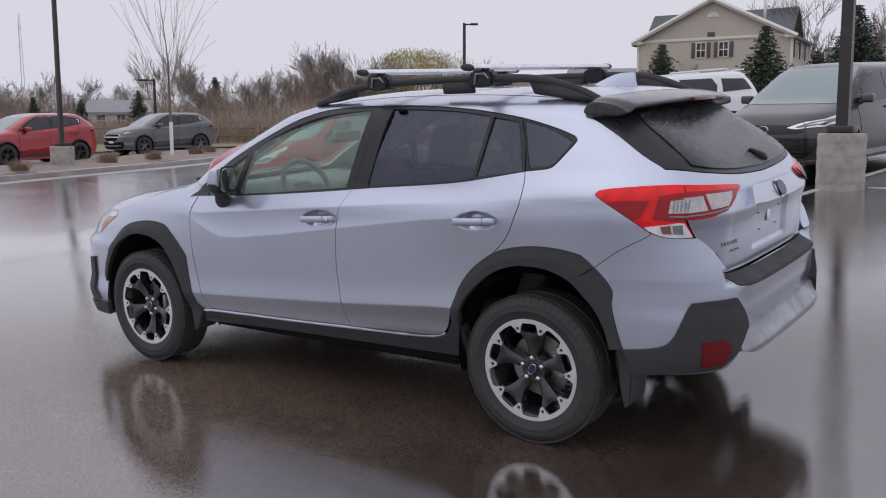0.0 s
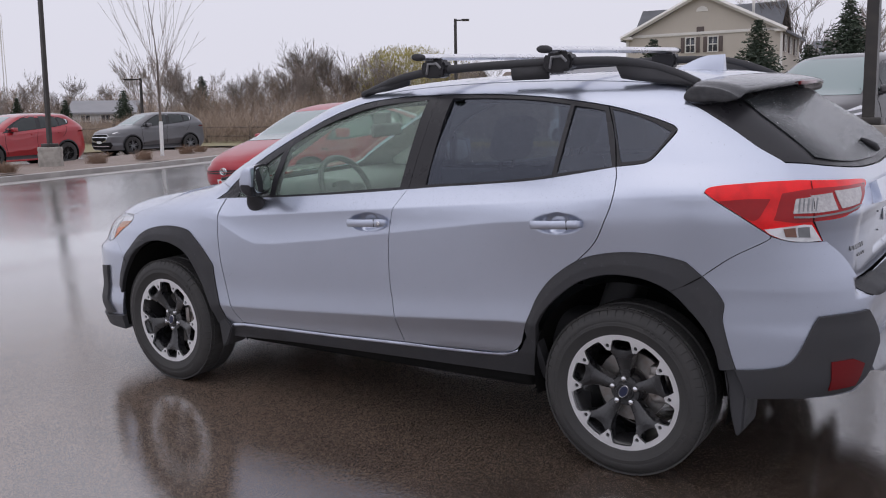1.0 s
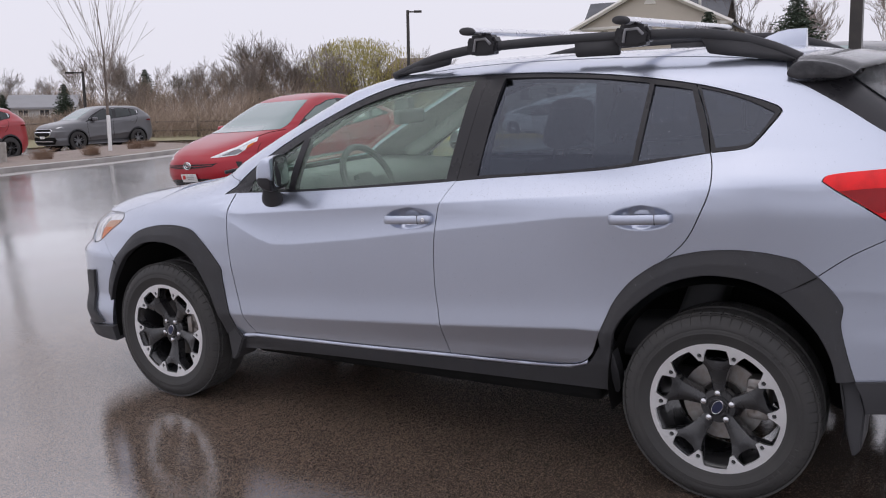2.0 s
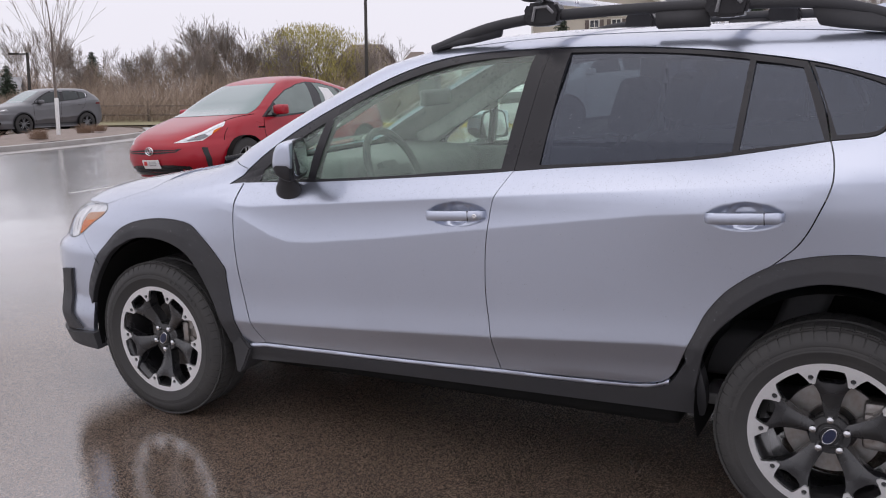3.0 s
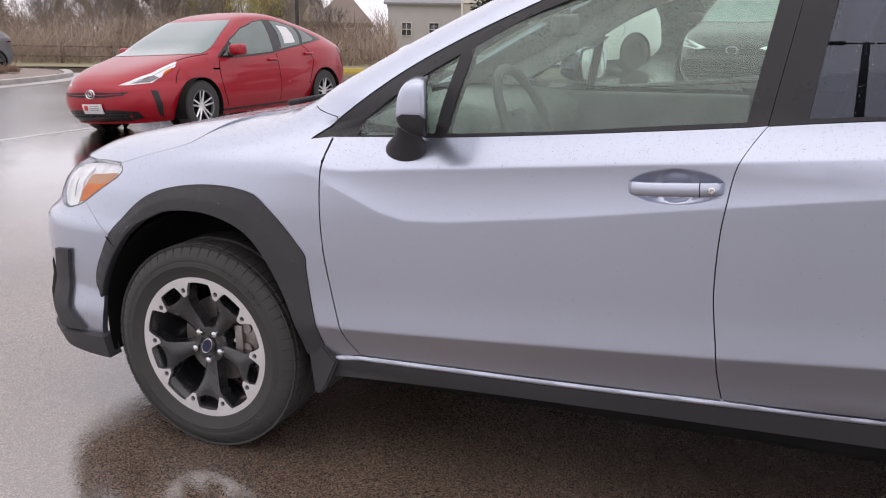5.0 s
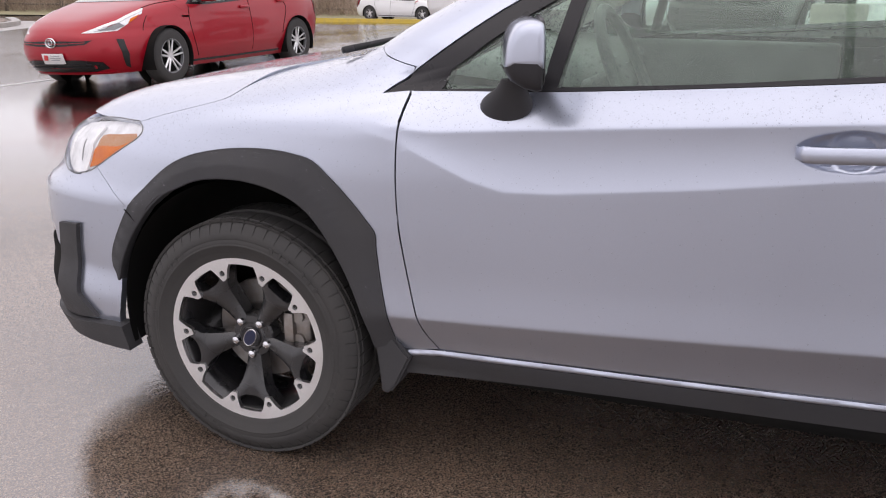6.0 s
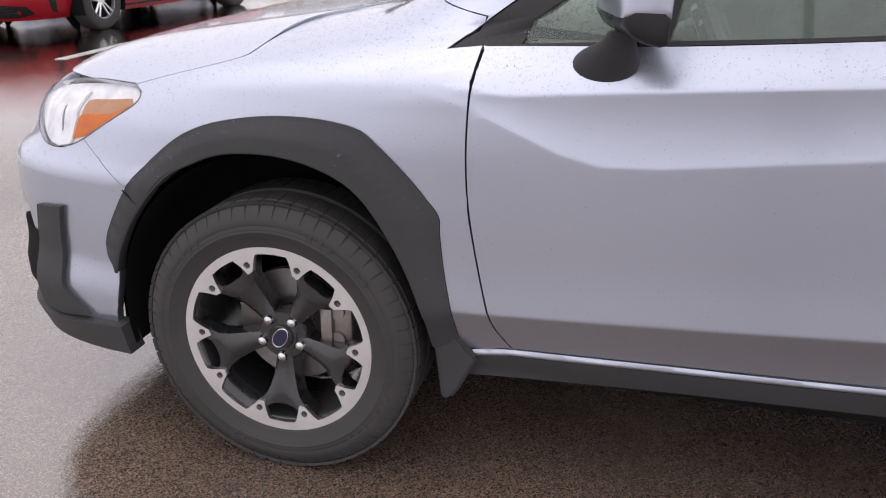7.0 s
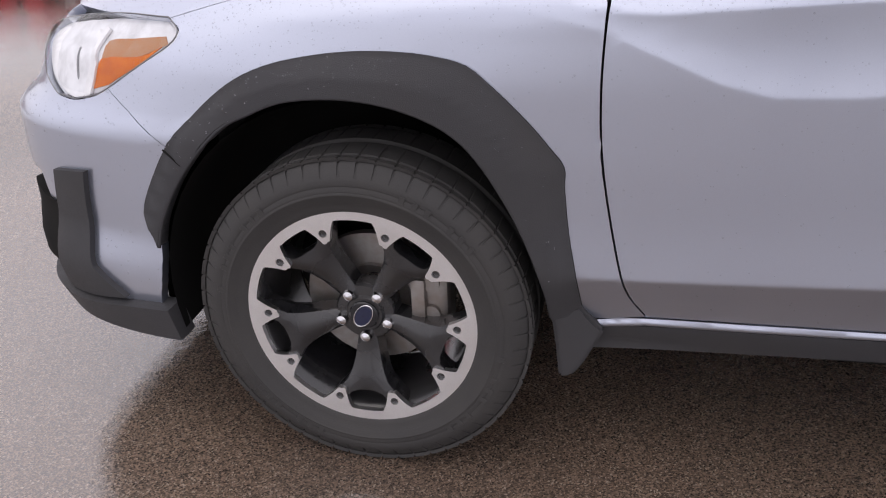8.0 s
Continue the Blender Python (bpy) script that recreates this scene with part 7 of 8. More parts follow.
for s in (1, -1):
    part("roof_rack_rail", tube([(.1, s * .58, 1.70), (.0, s * .60, 1.80), (-1.5, s * .60, 1.81), (-1.65, s * .58, 1.72)], .02, 6, up=(0, 1, 0)), WHITE_PAINT, boxy)
part("roof_wind_deflector", block((.16, 1.1, .04), (-1.95, 0, 1.765), .015), WHITE_PAINT, boxy)
parked_car("sedan_car", "pale silver car with a dark grille behind the red hatchback", HYBRID, dict(HYBRID_SPEC, paint=SILVER), stand(10.4, -12.0, 89))
parked_car("sedan_car", "white car parked at the far edge of the lot", HYBRID, dict(HYBRID_SPEC, paint=WHITE_PAINT), stand(16.5, -36.6, 172))

# ---- lamp poles ----
def concrete_base(parent, r, h, square=False):
    n = 40
    prof = [(r, -.05)] + [(r * (1 + .012 * math.sin(k * 2.4) + .010 * math.sin(k * 5.1)), h * k / 22) for k in range(22)] + [(r * .985, h - .012), (r * .96, h), (.001, h)]
    bm = lathe(prof, n, "Z")
    for v in bm.verts:
        a = math.atan2(v.co.y, v.co.x)
        k = 1 + .022 * noise.noise(Vector((math.cos(a) * 3, math.sin(a) * 3, v.co.z * 14 + r * 40)))
        v.co.x, v.co.y = v.co.x * k, v.co.y * k
    return part("concrete_base", bm, CONCRETE, parent, "weathered round concrete base", angle=50)


def lamp_pole(at, height, base_r, base_h, arm, label, half=.065, twin=False):
    pole = thing("street_lamp", label, "street lamp", "car park lamps", Matrix.Translation(at))
    concrete_base(pole, base_r, base_h)
    part("base_plate", block((.34, .34, .10), (0, 0, base_h + .05), .02), POLE_PAINT, pole)
    bm = bmesh.new()
    bmesh.ops.create_cone(bm, cap_ends=True, segments=4, radius1=half * 1.41, radius2=half * 1.1, depth=height - base_h)
    bm.transform(Matrix.Translation((0, 0, (height + base_h) / 2)) @ Matrix.Rotation(radians(45), 4, "Z"))
    part("shaft", bm, POLE_PAINT, pole, "square dark bronze shaft", smooth=False)
    d = Vector((*arm, 0))
    n = d.normalized()
    turn = Matrix.Rotation(math.atan2(n.y, n.x), 4, "Z")
    for way in (1, -1) if twin else (1,):
        b = block((d.length * .55, .07, .07), (way * d.length * .28, 0, height - .08), .01)
        b.transform(turn)
        part("arm", b, POLE_PAINT, pole)
        b = block((d.length * .62, .30, .10), (way * d.length * .80, 0, height - .07), .03)
        b.transform(turn)
        part("lamp_head", b, POLE_PAINT, pole, "flat dark lamp head, unlit")
    return pole


lamp_pole(on_ground(21.2, -11.25), 8.6, .33, .68, (-.9, -.5), "dark bronze lamp pole on a cracked concrete base in the island", .055)
lamp_pole(on_ground(-.42, -9.2), 8.2, .315, .76, (.2, -1.0), "dark bronze lamp pole on a concrete base beside the minivan", .078)
lamp_pole(Vector((24.6, -37.1, ground_z(24.6, -37.1))), 6.4, .35, .6, (-.55, -.35), "slim dark lamp pole at the far edge of the lot", .07)
lamp_pole(Vector((43.4, -31.7, ground_z(43.4, -31.7))), 3.9, .2, .3, (.75, .45), "short dark lamp pole among the brush", .07)
lamp_pole(on_ground(-.34, 9.09), 9.6, .36, .76, (.52, .0), "dark bronze lamp pole with two heads on open asphalt", .058, True)


# ---- trees ----
def grow(rng, start, way, length, radius, depth, spread, up, out, kids=3, bend=.15):
    """Branches as tapered four-sided tubes, gathered in out as (points, radii, depth)."""
    pts, p, d = [Vector(start)], Vector(start), Vector(way).normalized()
    n = 4 if depth > 1 else 3 if depth == 1 else 2
    for i in range(n):
        d = (d + Vector((rng.uniform(-1, 1), rng.uniform(-1, 1), rng.uniform(-.6, 1) * up)) * bend).normalized()
        p = p + d * length / n
        pts.append(p.copy())
    radii = [radius * (1 - .65 * i / n) for i in range(n + 1)]
    out.append((pts, radii, depth))
    if depth <= 0:
        return
    for k in range(kids):
        t = rng.uniform(.35, 1.0) if k else 1.0
        i = min(int(t * n), n - 1)
        q = pts[i].lerp(pts[i + 1], t * n - i)
        side = Vector((rng.uniform(-1, 1), rng.uniform(-1, 1), rng.uniform(-.2, .6)))
        grow(rng, q, d + side * spread, length * rng.uniform(.55, .8), radii[i] * .62, depth - 1, spread, up, out, kids, bend)


def tubes(branches, sides=4):
    verts, faces = [], []
    for pts, radii, _ in branches:
        k, first = len(verts), None
        for i, p in enumerate(pts):
            d = (pts[min(i + 1, len(pts) - 1)] - pts[max(i - 1, 0)]).normalized()
            s = d.orthogonal().normalized()
            u = d.cross(s)
            verts += [p + (s * math.cos(2 * math.pi * j / sides) + u * math.sin(2 * math.pi * j / sides)) * radii[i] for j in range(sides)]
        for i in range(len(pts) - 1):
            for j in range(sides):
                a, b = k + i * sides + j, k + i * sides + (j + 1) % sides
                faces.append((a, b, b + sides, a + sides))
    return verts, faces


def bare_tree(seed, height, label, spread=.55, kids=4, depth=5, thick=.016, mat=BARK, twig=BARK_PALE, name="tree", trunk_part=.34):
    rng = random.Random(seed)
    out = []
    grow(rng, (0, 0, -.1), (rng.uniform(-.06, .06), rng.uniform(-.06, .06), 1), height * trunk_part, height * thick, depth, spread, .8, out, kids)
    top = max(p.z for pts, _, _ in out for p in pts)
    k = height / top
    out = [([p * k for p in pts], [max(r, .007) for r in radii], d) for pts, radii, d in out]
    tree = thing(name, label, "tree", "bare trees beyond the lot")
    link("trunk", *tubes([b for b in out if b[2] >= depth - 1], 6), mat, tree)
    link("crown", *tubes([b for b in out if b[2] < depth - 1], 3), twig, tree)
    return tree


def spruce(seed, height, width, label):
    """Trunk and whorls of drooping boughs set with needle sprays."""
    rng = random.Random(seed)
    tree = thing("spruce_tree", label, "tree", "spruces")
    part("trunk", rod((0, 0, -.1), (0, 0, height * .97), height * .018, .015, 8), BARK, tree)
    verts, faces = [], []
    levels = int(height * 5.5)
    for i in range(levels):
        t = i / levels
        z = height * (.06 + .93 * t)
        reach = width / 2 * (1 - t) ** .85 * rng.uniform(.78, 1.12) + .06
        count = max(5, int(11 * (1 - t) + 4))
        for j in range(count):
            a = 2 * math.pi * (j + rng.random() * .8) / count + i * .7
            d = Vector((math.cos(a), math.sin(a), 0))
            r = reach * rng.uniform(.7, 1.1)
            for s in range(7):
                f = (s + .5) / 7
                c = Vector((0, 0, z)) + d * r * f + Vector((0, 0, r * (.10 * f - .34 * f * f)))
                for _ in range(3):
                    u = Vector((rng.uniform(-1, 1), rng.uniform(-1, 1), rng.uniform(-.5, .3))).normalized()
                    w = u.cross(Vector((rng.uniform(-1, 1), rng.uniform(-1, 1), rng.uniform(-1, 1)))).normalized()
                    l = .10 + .10 * reach
                    k = len(verts)
                    verts += [c, c + u * l + w * l * .22, c + u * l * 1.5, c + u * l - w * l * .22]
                    faces.append((k, k + 1, k + 2, k + 3))
    link("crown", verts, faces, NEEDLES, tree, "", smooth=False)
    return tree


# the young bare tree in the island, with a white trunk guard
rng = random.Random(5)
out = []
young = thing("young_tree", "young bare tree with a white trunk guard in the island", "tree", m=Matrix.Translation(on_ground(23.4, -16.9)))
out.append(([Vector((0, 0, 0)), Vector((.01, 0, 1.2)), Vector((0, .02, 2.4)), Vector((.02, 0, 3.4))], [.05, .045, .04, .03], 3))
for i in range(17):
    a = 2 * math.pi * i / 17 + rng.uniform(-.2, .2)
    z = rng.uniform(1.75, 3.6)
    lean = rng.uniform(.22, .62)
    grow(rng, (0, 0, z), (math.cos(a) * lean, math.sin(a) * lean, 1), rng.uniform(1.4, 2.3), .010, 1, .30, 5.0, out, 4, .075)
grow(rng, (.02, 0, 3.3), (0, 0, 1), 2.0, .024, 1, .25, .9, out, 4, .06)
out = [([p for p in pts], [max(r, .0045) for r in radii], d) for pts, radii, d in out]
link("trunk", *tubes(out[:1], 8), BARK, young)
link("crown", *tubes(out[1:], 4), BARK_PALE, young)
part("trunk_guard", lathe([(.062, .0), (.062, 1.28), (.055, 1.30)], 16, "Z"), GUARD, young, "white plastic trunk guard", angle=40)

# bare trees behind the lot
KINDS = [bare_tree(11, 6.2, "bare grey-brown tree beyond the lot"), bare_tree(12, 7.2, "tall bare tree beyond the lot", .45), bare_tree(13, 5.2, "spreading bare tree beyond the lot", .8), bare_tree(14, 6.6, "bare pale-twigged tree beyond the lot", .62, twig=BARK)]
rng = random.Random(3)
SPOTS = []
for i in range(44):
    a = radians(-25 - 33 * (i + rng.uniform(-.4, .4)) / 43)
    open_side = a > radians(-37.5)
    d = rng.uniform(124, 140) if open_side else rng.uniform(62, 84)
    SPOTS.append((-3.3 + d * math.cos(a), 4.3 + d * math.sin(a), rng.uniform(.9, 1.3) if open_side else rng.uniform(.70, 1.08)))
SPOTS += [(64.5, -32.5, .62), (62.5, -33.4, .56), (48, -45, .95), (44.5, -46.5, 1.12), (42.6, -48.0, 1.18), (41.6, -50.5, .98), (43, -57, 1.15), (41, -59, 1.1), (12.0, -84, 2.0), (6.5, -80, 1.9), (1.5, -76, 2.0), (-3.0, -78, 2.1), (20.5, -64, .7), (26.5, -92, 1.9), (23.0, -87, 2.1), (19.5, -88, 2.2), (16.5, -88, 2.0), (17.6, -52.5, .72)]
for i, (x, y, k) in enumerate(SPOTS):
    base = KINDS[i % 4]
    m = Matrix.Translation((x, y, ground_z(x, y) - .05)) @ Matrix.Rotation(rng.uniform(0, 6.28), 4, "Z") @ Matrix.Scale(k, 4)
    if i < 4:
        base.matrix_basis = m
    else:
        o = copy_thing(base, m)
        o.scale = (k, k, k)

# yellow-green willow
rng = random.Random(21)
willow = thing("willow_tree", "broad willow with yellow-green spring buds", "tree", m=Matrix.Translation((40.9, -54.7, ground_z(40.9, -54.7))))
out = []
for i in range(9):
    a = 2 * math.pi * i / 9
    grow(rng, (math.cos(a) * .3, math.sin(a) * .3, 0), (math.cos(a) * .5, math.sin(a) * .5, 1), 3.4, .10, 2, .5, .6, out, 4)
link("trunk", *tubes(out, 4), BARK, willow)
verts, faces = [], []
for i in range(15000):
    a, r, t = rng.uniform(0, 6.283), rng.random() ** .5, rng.random()
    z = 1.0 + 5.9 * t
    wide = 5.3 * math.sqrt(max(0, 1 - ((z - 3.2) / 4.0) ** 2)) * (1 + .22 * math.sin(3 * a + 2) + .12 * math.sin(7 * a + z))
    c = Vector((math.cos(a) * r * wide, math.sin(a) * r * wide, z + rng.uniform(-.3, .3)))
    u = Vector((rng.uniform(-.5, .5), rng.uniform(-.5, .5), -1)).normalized()
    w = u.orthogonal().normalized()
    w = Matrix.Rotation(rng.uniform(0, 6.28), 3, u) @ w
    l = rng.uniform(.12, .30)
    k = len(verts)
    verts += [c - w * .016, c + w * .016, c + u * l + w * .012, c + u * l - w * .012]
    faces.append((k, k + 1, k + 2, k + 3))
link("crown", verts, faces, WILLOW, willow, smooth=False)

# brown thicket and brush along the verge
rng = random.Random(8)
branches = []
BRUSH = [(-62, 3.3), (-54, 3.3), (-51, 3.9), (-47, 4.6), (-44, 4.0), (-41.5, 3.5), (-39.5, 2.9), (-37.8, 2.1), (-36.6, 1.1), (-33, .95), (-20, 1.2)]
for i in range(72000):
    a = radians(rng.uniform(-62, -20))
    d = rng.uniform(54, 88)
    x, y = -3.3 + d * math.cos(a), 4.3 + d * math.sin(a)
    crown = .74 * line(BRUSH, math.degrees(a)) * (1 + .55 * noise.noise(Vector((x * .11, y * .11, 0))) + .45 * noise.noise(Vector((x * .35, y * .35, 4))))
    tall = max(crown, .6) * (1.1 if d > 64 else .55)
    z = ground_z(x, y) + tall * rng.random() ** 1.25
    l = rng.uniform(.4, 1.3)
    w = Vector((rng.uniform(-.6, .6), rng.uniform(-.6, .6), rng.uniform(.3, 1))).normalized()
    p = Vector((x, y, z))
    branches.append(([p, p + w * l], [rng.uniform(.006, .018), .004], 0))
for i in range(16000):
    a, d = radians(rng.uniform(-38.5, -24)), rng.uniform(126, 150)
    x, y = -3.3 + d * math.cos(a), 4.3 + d * math.sin(a)
    tall = 4.6 * (1 + .5 * noise.noise(Vector((x * .09, y * .09, 2))) + .4 * noise.noise(Vector((x * .3, y * .3, 7))))
    p = Vector((x, y, ground_z(x, y) + tall * rng.random() ** 1.2))
    w = Vector((rng.uniform(-.6, .6), rng.uniform(-.6, .6), rng.uniform(.3, 1))).normalized()
    branches.append(([p, p + w * rng.uniform(.6, 1.6)], [rng.uniform(.016, .04), .010], 0))
tagged(link("brush_thicket", *tubes(branches, 3), THICKET, smooth=False), "brown leafless brush along the verge", "brush", kind="stuff")

# spruces by the house and among the far trees
for seed, x, y, h, w, lab in ((1, 12.2, -48.4, 6.6, 6.4, "dark spruce by the tan house"), (2, 19.4, -51.3, 6.2, 6.6, "broad dark spruce by the tan house"), (3, 8.7, -54.4, 7.8, 8.0, "tall dark spruce beside the house"), (4, 11.2, -55.5, 5.6, 5.6, "dark spruce beside the house"),
                              (5, 66.4, -47.7, 4.5, 3.4, "dark spruce among bare trees"), (6, 61.5, -52.2, 5.7, 5.2, "broad dark pine among bare trees"), (7, 74.6, -42.7, 4.0, 2.2, "narrow dark spruce among bare trees"), (9, 73.3, -46.6, 3.8, 2.8, "small dark spruce by the pale house"), (8, 47.5, -51.5, 5.6, 4.2, "dark spruce among bare trees")):
    spruce(seed, h, w, lab).matrix_basis = Matrix.Translation((x, y, ground_z(x, y)))

# ornamental grass tufts in the island
rng = random.Random(4)
for x, y, k in ((20.3, -9.4, .9), (21.7, -13.1, 1.1), (22.2, -15.2, .9), (23.9, -18.4, 1.0), (24.9, -19.9, .8), (19.8, -7.7, .8)):
    tuft = []
    for i in range(260):
        a, lean = rng.uniform(0, 6.28), rng.uniform(.1, .9)
        d = Vector((math.cos(a) * lean, math.sin(a) * lean, 1)).normalized()
        l = rng.uniform(.16, .46) * k
        b0 = Vector((rng.uniform(-.22, .22), rng.uniform(-.22, .22), 0)) * k
        tuft.append(([b0, b0 + d * l * .6, b0 + d * l + Vector((d.x, d.y, -.5)) * l * .3], [.005, .004, .002], 0))
    o = link("grass_tuft", *tubes(tuft, 3), DRY_STEMS, smooth=False)
    o.matrix_basis = Matrix.Translation(on_ground(x, y, .10))
    tagged(o, "dry tan ornamental grass tuft in mulch", "plant", "grass tufts in the island")

# split-rail fence beyond the parked SUVs
fence = thing("rail_fence", "weathered dark rail fence along the verge", "fence")
pts = [(41.0 - 1.9 * i, -31.0 - 1.7 * i) for i in range(-5, 10)]
for (x, y), (x2, y2) in zip(pts, pts[1:]):
    z, z2 = ground_z(x, y), ground_z(x2, y2)
    part("post", block((.14, .14, 1.25), (x, y, z + .6), .02), BARK, fence)
    for h in (.45, .95):
        part("rail", rod((x, y, z + h), (x2, y2, z2 + h), .045, segments=6), BARK, fence)


# ---- houses ----
def house_window(parent, x, z, w, h, y=0.0, shutters=True, m=Matrix()):
    win = new("window")
    win.parent = parent
    win.matrix_basis = m @ Matrix.Translation((x, y, z))
    part("pane", block((w, .04, h), (0, -.03, h / 2), 0), PANE_DARK_HOUSE, win)
    for s in (-1, 1):
        part("frame", block((.09, .10, h + .16), (s * (w / 2 + .03), -.05, h / 2), .01), TRIM_WHITE, win)
        if shutters:
            part("shutter", block((w * .42, .07, h + .1), (s * (w * .75 + .10), -.05, h / 2), .01), SHUTTER, win)
    for zz in (-.04, h + .04, h / 2):
        part("frame", block((w + .1, .10, .08), (0, -.05, zz), .01), TRIM_WHITE, win)
    part("sash_bar", block((.05, .08, h), (0, -.05, h / 2), .005), TRIM_WHITE, win)
    return win


PANE_DARK_HOUSE = material("dark_house_pane", (.05, .055, .065), .08, coat=.5, dirt=(.10, .11, .12), dirt_scale=1.5)


def prism(x0, x1, y0, y1, z0, z1, ridge, along_y, over=.45, thick=.22):
    """A gabled roof with thickness."""
    bm = bmesh.new()
    if along_y:
        xm = (x0 + x1) / 2
        slope = (ridge - z1) / (xm - x0)
        prof = [(x0 - over, z1 - slope * over), (xm, ridge), (x1 + over, z1 - slope * over), (x1 + over, z1 - slope * over - thick), (xm, ridge - thick), (x0 - over, z1 - slope * over - thick)]
        ends = [[bm.verts.new((x, y, z)) for x, z in prof] for y in (y0 - over, y1 + over)]
    else:
        ym = (y0 + y1) / 2
        slope = (ridge - z1) / (ym - y0)
        prof = [(y0 - over, z1 - slope * over), (ym, ridge), (y1 + over, z1 - slope * over), (y1 + over, z1 - slope * over - thick), (ym, ridge - thick), (y0 - over, z1 - slope * over - thick)]
        ends = [[bm.verts.new((x, y, z)) for y, z in prof] for x in (x0 - over, x1 + over)]
    for i in range(6):
        bm.faces.new((ends[0][i], ends[0][(i + 1) % 6], ends[1][(i + 1) % 6], ends[1][i]))
    for e in ends:
        bm.faces.new((e[0], e[1], e[4], e[5])), bm.faces.new((e[1], e[2], e[3], e[4]))
    return bm


def walls(x0, x1, y0, y1, z0, z1, ridge, along_y):
    bm = bmesh.new()
    if along_y:
        prof = [(x0, z0), (x1, z0), (x1, z1), ((x0 + x1) / 2, ridge - .15), (x0, z1)]
        ends = [[bm.verts.new((x, y, z)) for x, z in prof] for y in (y0, y1)]
    else:
        prof = [(y0, z0), (y1, z0), (y1, z1), ((y0 + y1) / 2, ridge - .15), (y0, z1)]
        ends = [[bm.verts.new((x, y, z)) for y, z in prof] for x in (x0, x1)]
    for i in range(5):
        bm.faces.new((ends[0][i], ends[0][(i + 1) % 5], ends[1][(i + 1) % 5], ends[1][i]))
    bm.faces.new(ends[0]), bm.faces.new(ends[1])
    return bm


HX = Vector((-.996, -.088, 0))
HY = Vector((.088, -.996, 0))
hm = Matrix((HX, HY, Vector((0, 0, 1)))).transposed().to_4x4()
house = thing("house", "tan two-storey house with slate-grey roof and brown shutters", "house", m=Matrix.Translation((29.9, -71.8, .57)) @ hm)
part("wall", walls(0, 12.6, 0, 9, 0, 8.35, 11.5, True), SIDING, house, "tan siding wall", smooth=False)
part("roof", prism(0, 12.6, 0, 9, 0, 8.35, 11.55, True), SHINGLE, house, "slate-grey gable roof", smooth=False)
part("wall", walls(-2.0, 10.2, 9, 17, 0, 8.35, 11.9, False), SIDING, house, smooth=False)
part("roof", prism(-2.4, 10.5, 9, 17, 0, 8.35, 11.95, False, .35), SHINGLE, house, "slate-grey cross roof", smooth=False)
part("wall", walls(11.5, 16.0, 22, 34, 0, 7.2, 9.4, False), SIDING, house, smooth=False)
part("roof", prism(11.5, 16.0, 22, 34, 0, 7.2, 9.4, False), SHINGLE, house, smooth=False)
part("trim_band", block((12.75, .14, .24), (6.3, -.03, 8.25), .02), TRIM_WHITE, house, "cream trim band")
part("trim_band", block((12.75, .14, .24), (6.3, -.03, 5.2), .02), TRIM_WHITE, house)
for s in (0, 1):
    a, b = Vector((-.45 if s == 0 else 13.05, -.5, 8.1)), Vector((6.3, -.5, 11.42))
    part("rake_board", tube([a, b], .16, 4, flat=1.2), TRIM_WHITE, house, "cream rake board", smooth=False)
part("gable_return", block((.9, .5, .22), (.05, -.25, 8.12), .02), TRIM_WHITE, house)
part("gable_return", block((.9, .5, .22), (12.55, -.25, 8.12), .02), TRIM_WHITE, house)
for x in (5.4, 7.25):
    house_window(house, x, 6.75, .72, 1.15)
for x in (3.2, 6.3, 9.4):
    house_window(house, x, 2.2, .9, 1.4)
part("vent", block((.62, .08, .66), (6.2, -.03, 8.45), .01), SHUTTER, house, "square gable vent")
moon = [(.48 * math.cos(radians(a)), .42 * math.sin(radians(a))) for a in range(0, 181, 12)]
mv = slab(moon, -.05, .03)
mv.transform(Matrix.Translation((6.3, -.02, 10.0)))
part("half_moon_vent", mv, TRIM_WHITE, house, "cream half-moon vent", smooth=False)
for y in (1.5, 4.0, 6.6):
    house_window(house, 0, 6.6, .7, 1.2, 0, True, Matrix.Translation((12.6, y, 0)) @ Matrix.Rotation(radians(90), 4, "Z"))
for y in (11.0, 14.0, 17.0):
    house_window(house, 0, 6.4, .7, 1.3, 0, True, Matrix.Translation((13.0, y, 0)) @ Matrix.Rotation(radians(90), 4, "Z"))
for x in (0, 12.6):
    part("corner_board", block((.18, .18, 8.2), (x, 0, 4.1), .01), TRIM_WHITE, house)
part("chimney_pipe", rod((9.6, 4.0, 9.5), (9.6, 4.0, 11.6), .12), TRIM_WHITE, house)


def far_house(x, y, turn, w, d, h, ridge, wall_mat, roof_mat, label, z0=.5):
    ob = thing("house", label, "house", "", Matrix.Translation((x, y, z0)) @ Matrix.Rotation(radians(turn), 4, "Z"))
    part("wall", walls(-w / 2, w / 2, -d / 2, d / 2, 0, h, ridge, False), wall_mat, ob, smooth=False)
    part("roof", prism(-w / 2, w / 2, -d / 2, d / 2, 0, h, ridge, False), roof_mat, ob, smooth=False)
    for s in (-.28, .05, .30):
        house_window(ob, s * w, h * .45, 1.0, 1.3, -d / 2, False)
    part("garage_door", block((2.6, .08, 2.2), (w * .3, -d / 2 - .02, 1.1), .01), TRIM_WHITE, ob)
    return ob


far_house(93.5, -65.5, 226, 6.8, 6.4, 3.3, 4.6, SIDING_2, ROOF_PALE, "pale grey house with a grey roof, far off")
far_house(112, -58, 120, 18, 8, 2.6, 4.2, SHINGLE_2, SHINGLE, "low dark house far off among trees")
far_house(42.9, -94.3, 204, 9, 8, 6.5, 7.8, SIDING_2, ROOF_PALE, "pale grey two-storey house far off")

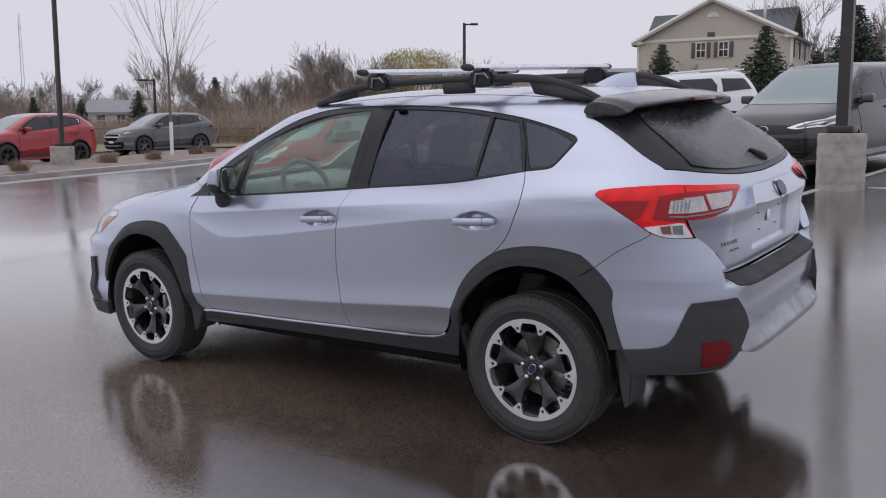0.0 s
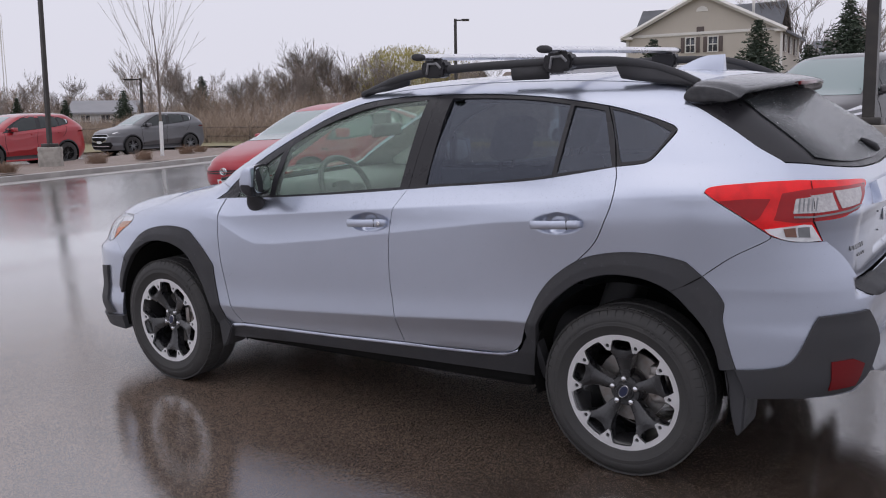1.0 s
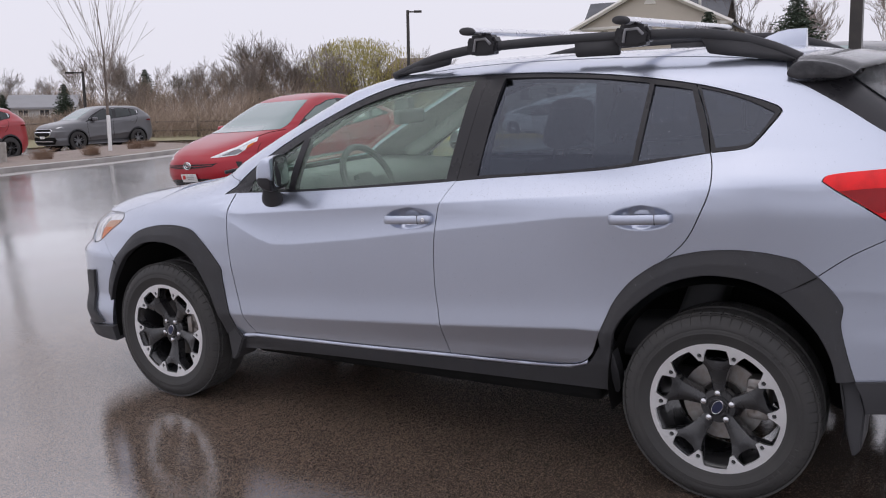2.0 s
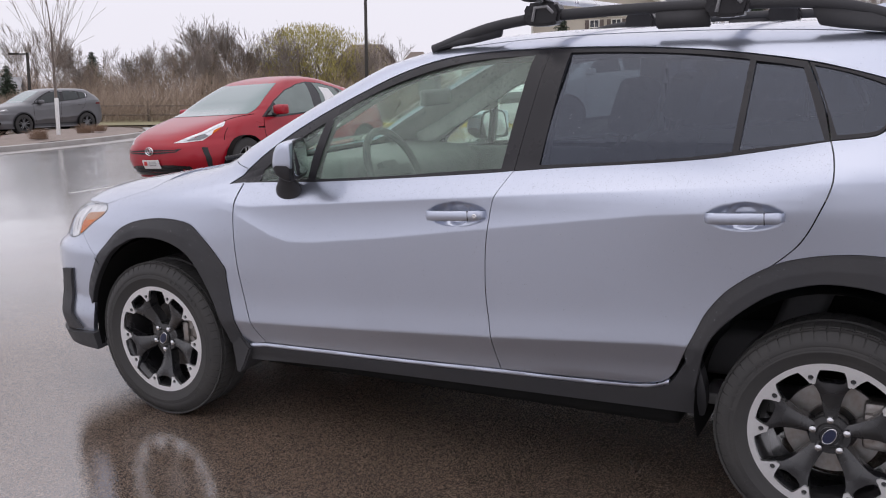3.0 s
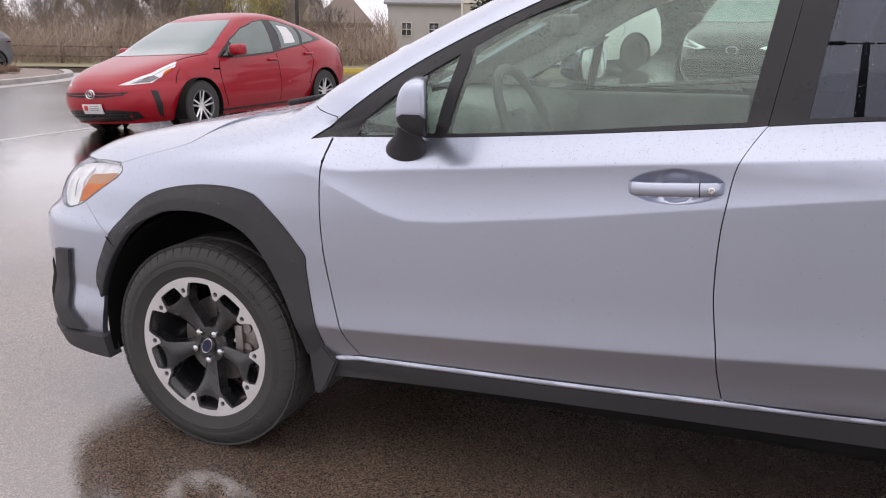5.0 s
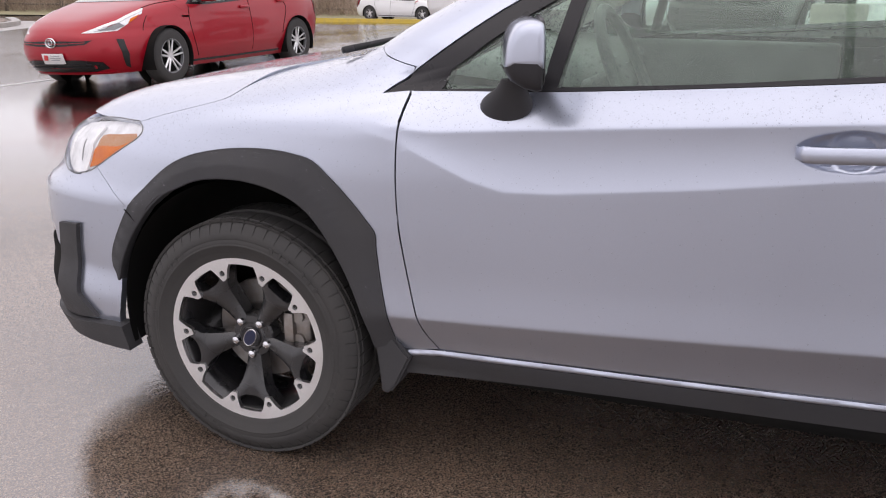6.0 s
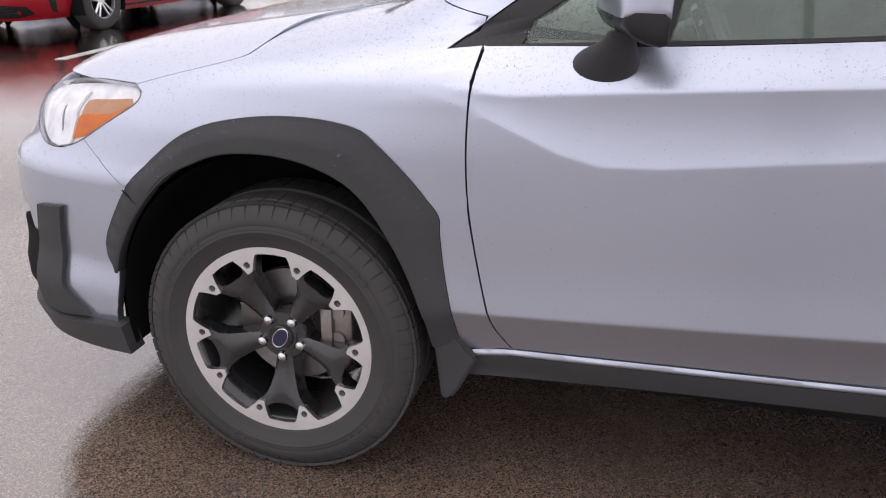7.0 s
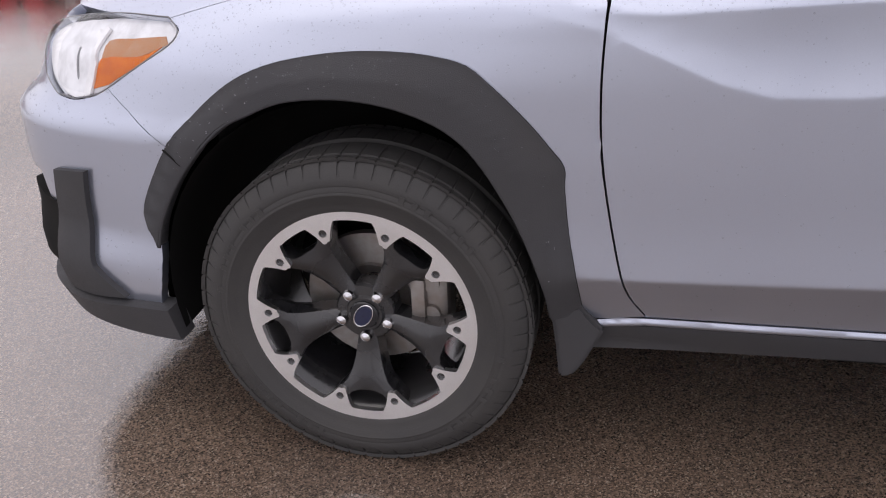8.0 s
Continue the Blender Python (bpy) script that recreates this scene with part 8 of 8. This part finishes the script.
def hip(x0, x1, y0, y1, eave, ridge, run_in):
    """A hipped roof over a shallow soffit."""
    bm = bmesh.new()
    ym = (y0 + y1) / 2
    low, rim = [[bm.verts.new((x, y, z)) for x, y in ((x0, y0), (x1, y0), (x1, y1), (x0, y1))] for z in (eave - .2, eave)]
    a, b = bm.verts.new((x0 + run_in, ym, ridge)), bm.verts.new((x1 - run_in, ym, ridge))
    bm.faces.new(low[::-1])
    for i in range(4):
        bm.faces.new((low[i], low[(i + 1) % 4], rim[(i + 1) % 4], rim[i]))
    bm.faces.new((rim[0], rim[1], b, a)), bm.faces.new((rim[1], rim[2], b)), bm.faces.new((rim[2], rim[3], a, b)), bm.faces.new((rim[3], rim[0], a))
    return bm


def hipped_house(x, y, turn, label):
    ob = thing("house", label, "house", "", Matrix.Translation((x, y, .5)) @ Matrix.Rotation(radians(turn), 4, "Z"))
    part("wall", block((6.0, 7.2, 3.4), (-2.8, 0, 1.7), .02), BROWN_SIDING, ob, smooth=False)
    part("wing_wall", block((3.4, 5.2, 3.3), (1.9, -.4, 1.65), .02), BROWN_SIDING, ob, smooth=False)
    part("roof", hip(-6.4, .9, -4.1, 4.1, 3.5, 6.5, 2.2), SHINGLE_2, ob, smooth=False)
    part("wing_roof", hip(-.8, 4.3, -3.3, 2.6, 3.4, 5.8, 2.0), SHINGLE_2, ob, smooth=False)
    for wx, wy in ((-4.6, -3.6), (-2.6, -3.6), (-.9, -3.6), (2.2, -3.0)):
        house_window(ob, wx, 1.7, 1.0, 1.2, wy, False)
    return ob


hipped_house(41.9, -69.3, 207, "brown hip-roofed house behind the willow")

# radio mast on the horizon
mast = thing("radio_mast", "thin pale lattice radio mast on the horizon", "mast", m=Matrix.Translation((168.7, -97.6, 0)))
for a in range(3):
    c, s = math.cos(a * 2.094) * .45, math.sin(a * 2.094) * .45
    part("leg", rod((c, s, 0), (c * .3, s * .3, 24), .09, .06, 5), TRIM_WHITE, mast)
for k in range(16):
    z = 1.4 * k + .5
    part("brace", rod((.4, 0, z), (-.2, .35, z + 1.3), .05, segments=4), TRIM_WHITE, mast)
